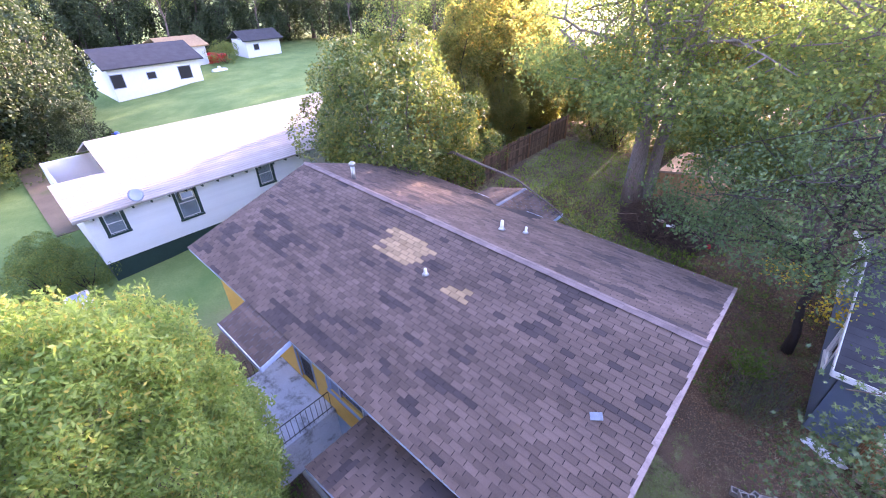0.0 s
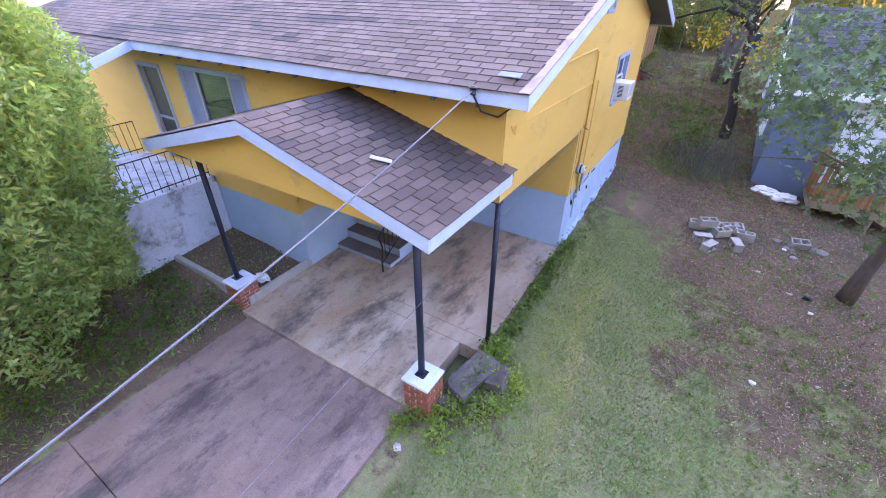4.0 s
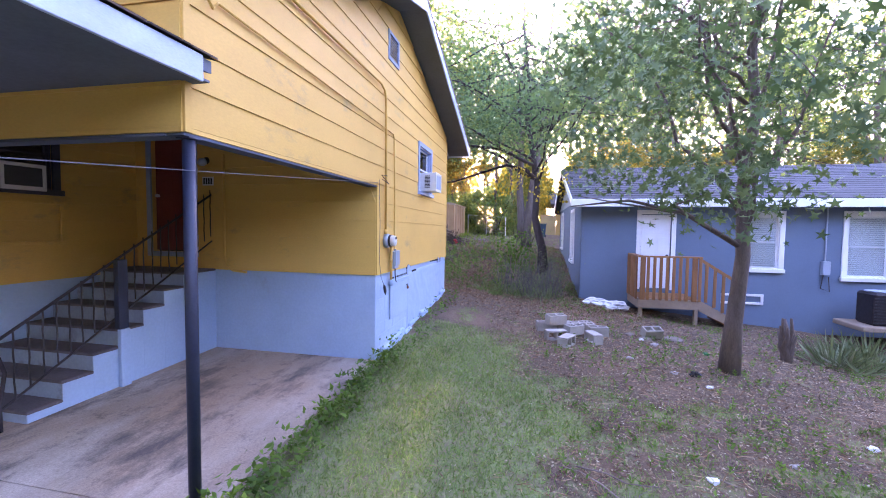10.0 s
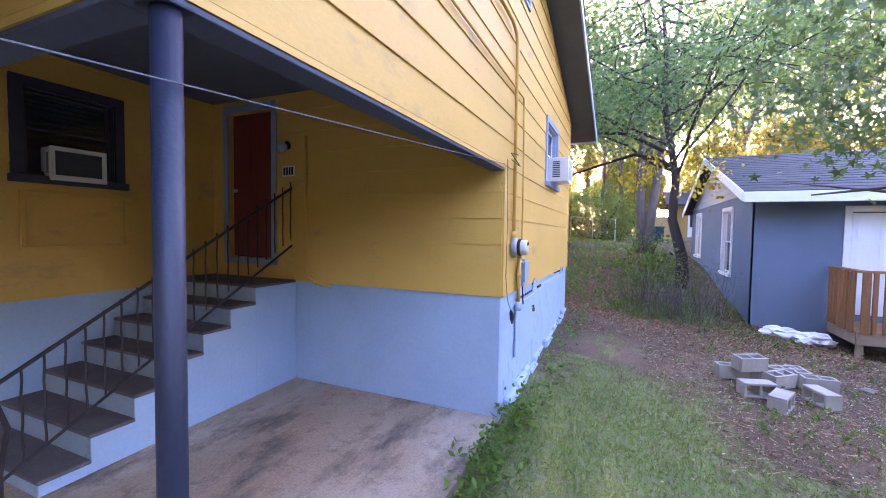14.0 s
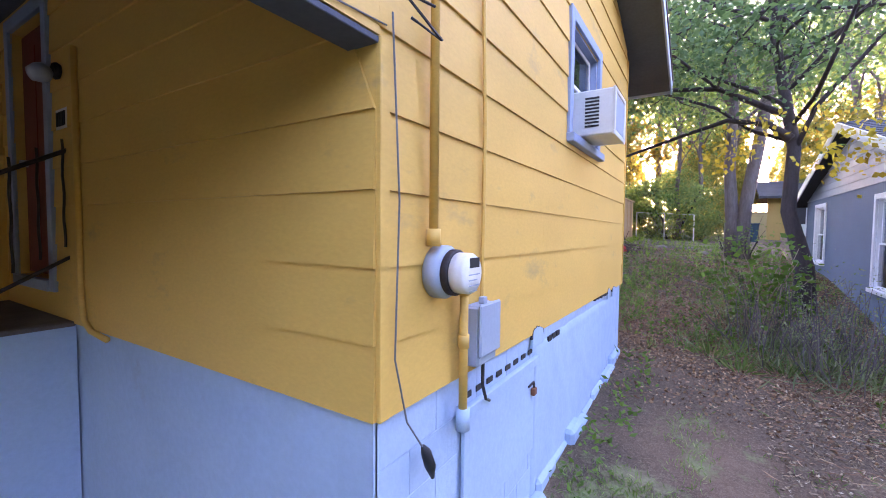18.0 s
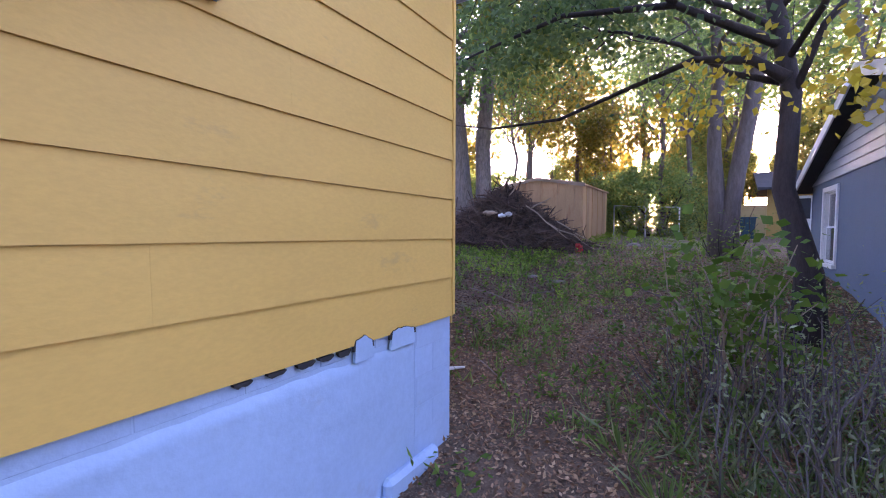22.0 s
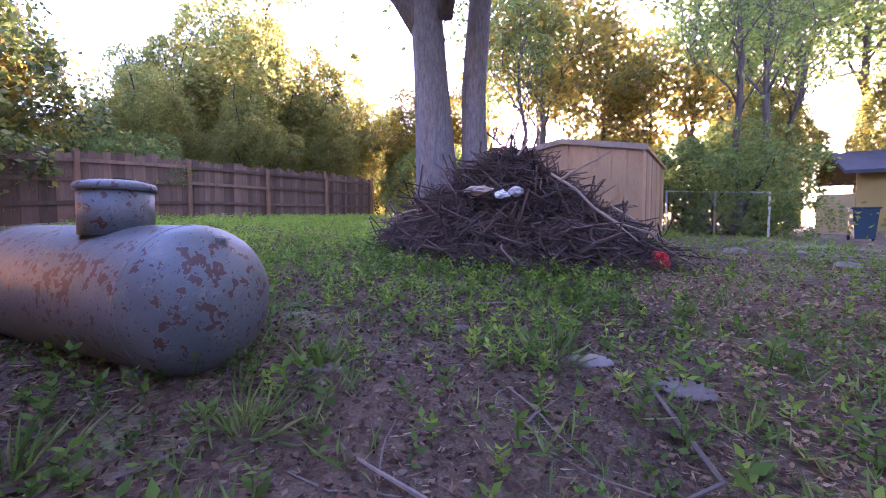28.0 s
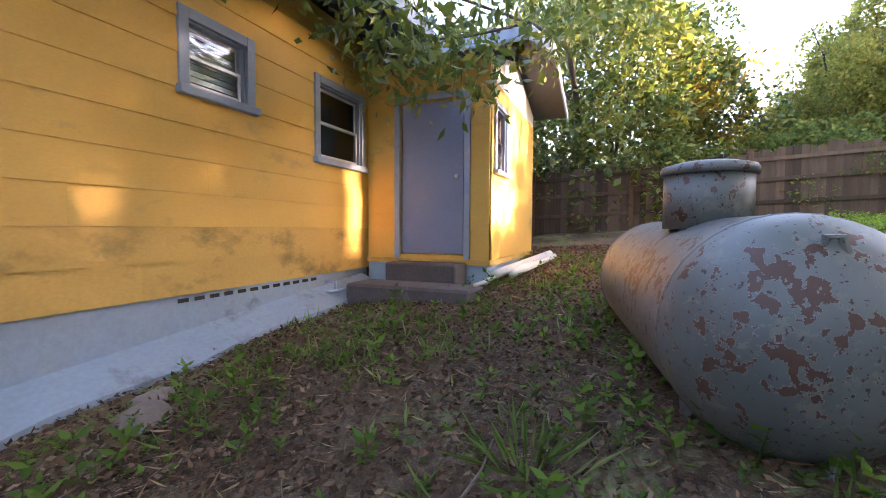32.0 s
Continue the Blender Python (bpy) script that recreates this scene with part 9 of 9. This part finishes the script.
for k, (x, y) in enumerate(((8.1, 6.9), (8.7, 7.2), (7.9, 6.5), (8.5, 6.5), (9.2, 7.6))):
    rs = np.random.RandomState(260 + k)
    p = np.repeat([(x, y, gz(x, y))], 120, 0) + rs.normal(size=(120, 3)) * (0.2, 0.2, 0.0)
    tagged(new("grass_clump", leaf_mesh("grass_clump", p, 0.5, DUSTY, 260 + k, 0.0, 60.0, droop=-0.55, jit=0.5)), "arching clump of long grass beside the blue house", "grass clump", "grass clumps")
# ---- roof shingles ----
def shingle_field(parent, origin, along, up, normal, L, W, near, rise, skip=None, tan=(), seed=1, w=0.305, e=0.142, label="", stain=None):
    """Tabs laid in courses on a slope: the near ones are parts, the rest is one joined part."""
    rng = random.Random(seed)
    m = Matrix.Identity(4)
    for i, c in enumerate((Vector(along).normalized(), Vector(up).normalized(), Vector(normal).normalized())):
        m[0][i], m[1][i], m[2][i] = c
    m.translation = Vector(origin)
    tabs = []
    for k in range(3):
        d = (0.0, 0.004, 0.008)[k]
        tabs.append(Shape().add([(0.008, -0.004, 0.012), (w - 0.008, -0.004 - d * 0.4, 0.012), (w - 0.008, e + 0.02, 0.003), (0.008, e + 0.02, 0.003), (0.008, -0.004, 0.0), (w - 0.008, -0.004 - d * 0.4, 0.0)], [(0, 1, 2, 3), (4, 5, 1, 0), (4, 0, 3), (5, 2, 1)]).mesh("shingle", SHINGLE))
    black = [t.copy() for t in tabs] if stain else tabs
    if stain:
        for t in black:
            t.materials[0] = SHINGLE_DARK
    rest, dark, count = Shape(), Shape(), 0
    pale = Shape().add([(0.008, 0, 0.012), (w - 0.008, 0, 0.012), (w - 0.008, e + 0.02, 0.003), (0.008, e + 0.02, 0.003), (0.008, 0, 0.0), (w - 0.008, 0, 0.0)], [(0, 1, 2, 3), (4, 5, 1, 0)]).mesh("bare_shingle", SHINGLE_TAN)
    for j in range(int(W / e)):
        off = -(j % 2) * w / 2 - (j % 3) * 0.03
        u = off
        while u < L:
            a, b = max(u, 0), min(u + w, L)
            v = j * e
            if b - a > 0.05 and not (skip and skip((a + b) / 2, v)):
                istan = any(t0 + 0.25 * ((j * 7) % 3) < (a + b) / 2 < t1 - 0.2 * ((j * 5) % 3) and s0 < v < s1 for t0, t1, s0, s1 in tan)
                q = rng.uniform(-0.003, 0.003)
                if not istan and near((a + b) / 2, v) and b - a > w - 0.01 and count < 300:
                    piece("shingle", rng.choice(black if stain and stain((a + b) / 2, v) else tabs), m @ Matrix.Translation((u, v + q, 0)) @ Matrix.Rotation(rng.uniform(-0.008, 0.008), 4, "Z"), parent)
                    count += 1
                elif istan:
                    piece("bare_shingle", pale, m @ Matrix.Translation((a, v + q, 0)) @ Matrix.Diagonal(((b - a) / w, 1, 1, 1)), parent)
                else:
                    (dark if noise.noise((u * 0.8, v * 3.2, seed)) + 0.4 * noise.noise((u * 0.25, v * 0.5, seed)) + 0.25 * noise.noise((u * 2.1, v * 7.0, seed)) > 0.34 else rest).add([(a + 0.008, v + q, 0.012), (b - 0.008, v + q, 0.012), (b - 0.008, v + e + 0.02, 0.003), (a + 0.008, v + e + 0.02, 0.003), (a + 0.008, v + q, 0.0), (b - 0.008, v + q, 0.0)], [(0, 1, 2, 3), (4, 5, 1, 0)], m)
            u += w
    tagged(part("shingle_field", rest, SHINGLE_STUFF, parent), kind="stuff")
    if dark.v:
        tagged(part("dark_shingle_field", dark, SHINGLE_DARK, parent, "darker worn shingles"), kind="stuff")



SLEN = math.hypot(1, SL)
part("underlay", Shape().add([(-14.52, -0.72, roof_z(-0.72) - 0.03), (0.49, -0.72, roof_z(-0.72) - 0.03), (0.49, RY, RZ - 0.03), (-14.52, RY, RZ - 0.03), (0.49, 9.52, roof_z(9.52) - 0.03), (-14.52, 9.52, roof_z(9.52) - 0.03)], [(0, 1, 2, 3), (3, 2, 4, 5)]), ROOFBASE, house_roof)
shingle_field(house_roof, (-14.52, -0.73, roof_z(-0.73) - 0.024), (1, 0, 0), (0, 1, SL), (0, -SL, 1), 15.01, 5.13 * SLEN, lambda u, v: u > 11.9 and v < 2.9, SL, tan=((6.1, 8.2, 3.5, 4.45), (9.05, 10.2, 3.3, 3.7)), seed=4)
shingle_field(house_roof, (0.49, 9.53, roof_z(9.53) - 0.024), (-1, 0, 0), (0, -1, SL), (0, SL, 1), 15.01, 5.13 * SLEN, lambda u, v: False, SL, skip=lambda u, v: 6.7 < u < 10.0 and v < 0.9, seed=5)
ridge = Shape().box((-0.15, -0.13, 0), (0.15, 0.0, 0.012)).mesh("ridge_cap", SHINGLE_RIDGE)
for k in range(50):
    for sgn in (1, -1):
        piece("ridge_cap", ridge, Matrix.Translation((-14.35 + k * 0.3, RY, RZ + 0.006 + 0.004 * (k % 2))) @ Matrix.Rotation(math.atan(SL) * sgn, 4, "X") @ Matrix.Diagonal((1, sgn, 1, 1)), house_roof)
cl = math.hypot(1, CPS)
part("underlay", Shape().add([(-5.17, -2.15, cz(-5.17) - 0.012), (CPX, -2.15, CPZ - 0.012), (CPE + 0.01, -2.15, cz(CPE + 0.01) - 0.012), (-5.17, -0.09, cz(-5.17) - 0.012), (CPX, -0.09, CPZ - 0.012), (CPE + 0.01, -0.09, cz(CPE + 0.01) - 0.012)], [(0, 1, 4, 3), (1, 2, 5, 4)]), ROOFBASE, carport)
shingle_field(carport, (CPE + 0.02, -2.16, cz(CPE + 0.02) - 0.006), (0, 1, 0), (-1, 0, CPS), (CPS, 0, 1), 2.06, 2.80 * cl, lambda u, v: True, CPS, seed=6, stain=lambda u, v: u + 0.22 * v + 0.5 * noise.noise((u * 1.6, v * 1.3, 2.0)) > 1.45)
shingle_field(carport, (-5.18, -0.10, cz(-5.18) - 0.006), (0, -1, 0), (1, 0, CPS), (-CPS, 0, 1), 2.06, 2.66 * cl, lambda u, v: False, CPS, seed=7)
shingle_field(pr, (-10.22, -1.66, 4.02), (1, 0, 0), (0, 1, SL), (0, -SL, 1), 2.46, 1.0, lambda u, v: False, SL, seed=8)
al = math.hypot(1.87, 0.54)
shingle_field(annex, (-6.04, 8.60, 4.07), (0, 1, 0), (-1.87, 0, 0.54), (0.54, 0, 1.87), 2.19, al, lambda u, v: False, SL, seed=9)
shingle_field(annex, (-9.81, 10.79, 4.07), (0, -1, 0), (1.87, 0, 0.54), (-0.54, 0, 1.87), 2.19, al, lambda u, v: False, SL, seed=10)

# pale worn courses along the rakes and the eave of the carport
for y0, y1 in ((-0.73, RY), (RY, 9.53)):
    for k in range(17):
        a, b = y0 + (y1 - y0) * k / 17, y0 + (y1 - y0) * (k + 1) / 17
        w = 0.11 + 0.07 * noise.noise((a * 1.7, 3, 0))
        part("worn_edge", Shape().add([(0.50 - w, a, roof_z(a) - 0.008), (0.50, a, roof_z(a) - 0.008), (0.50, b, roof_z(b) - 0.008), (0.50 - w * 0.8, b, roof_z(b) - 0.008), (0.50, a, roof_z(a) - 0.03), (0.50, b, roof_z(b) - 0.03)], [(0, 1, 2, 3), (1, 4, 5, 2)]), SHINGLE_PALE, house_roof)
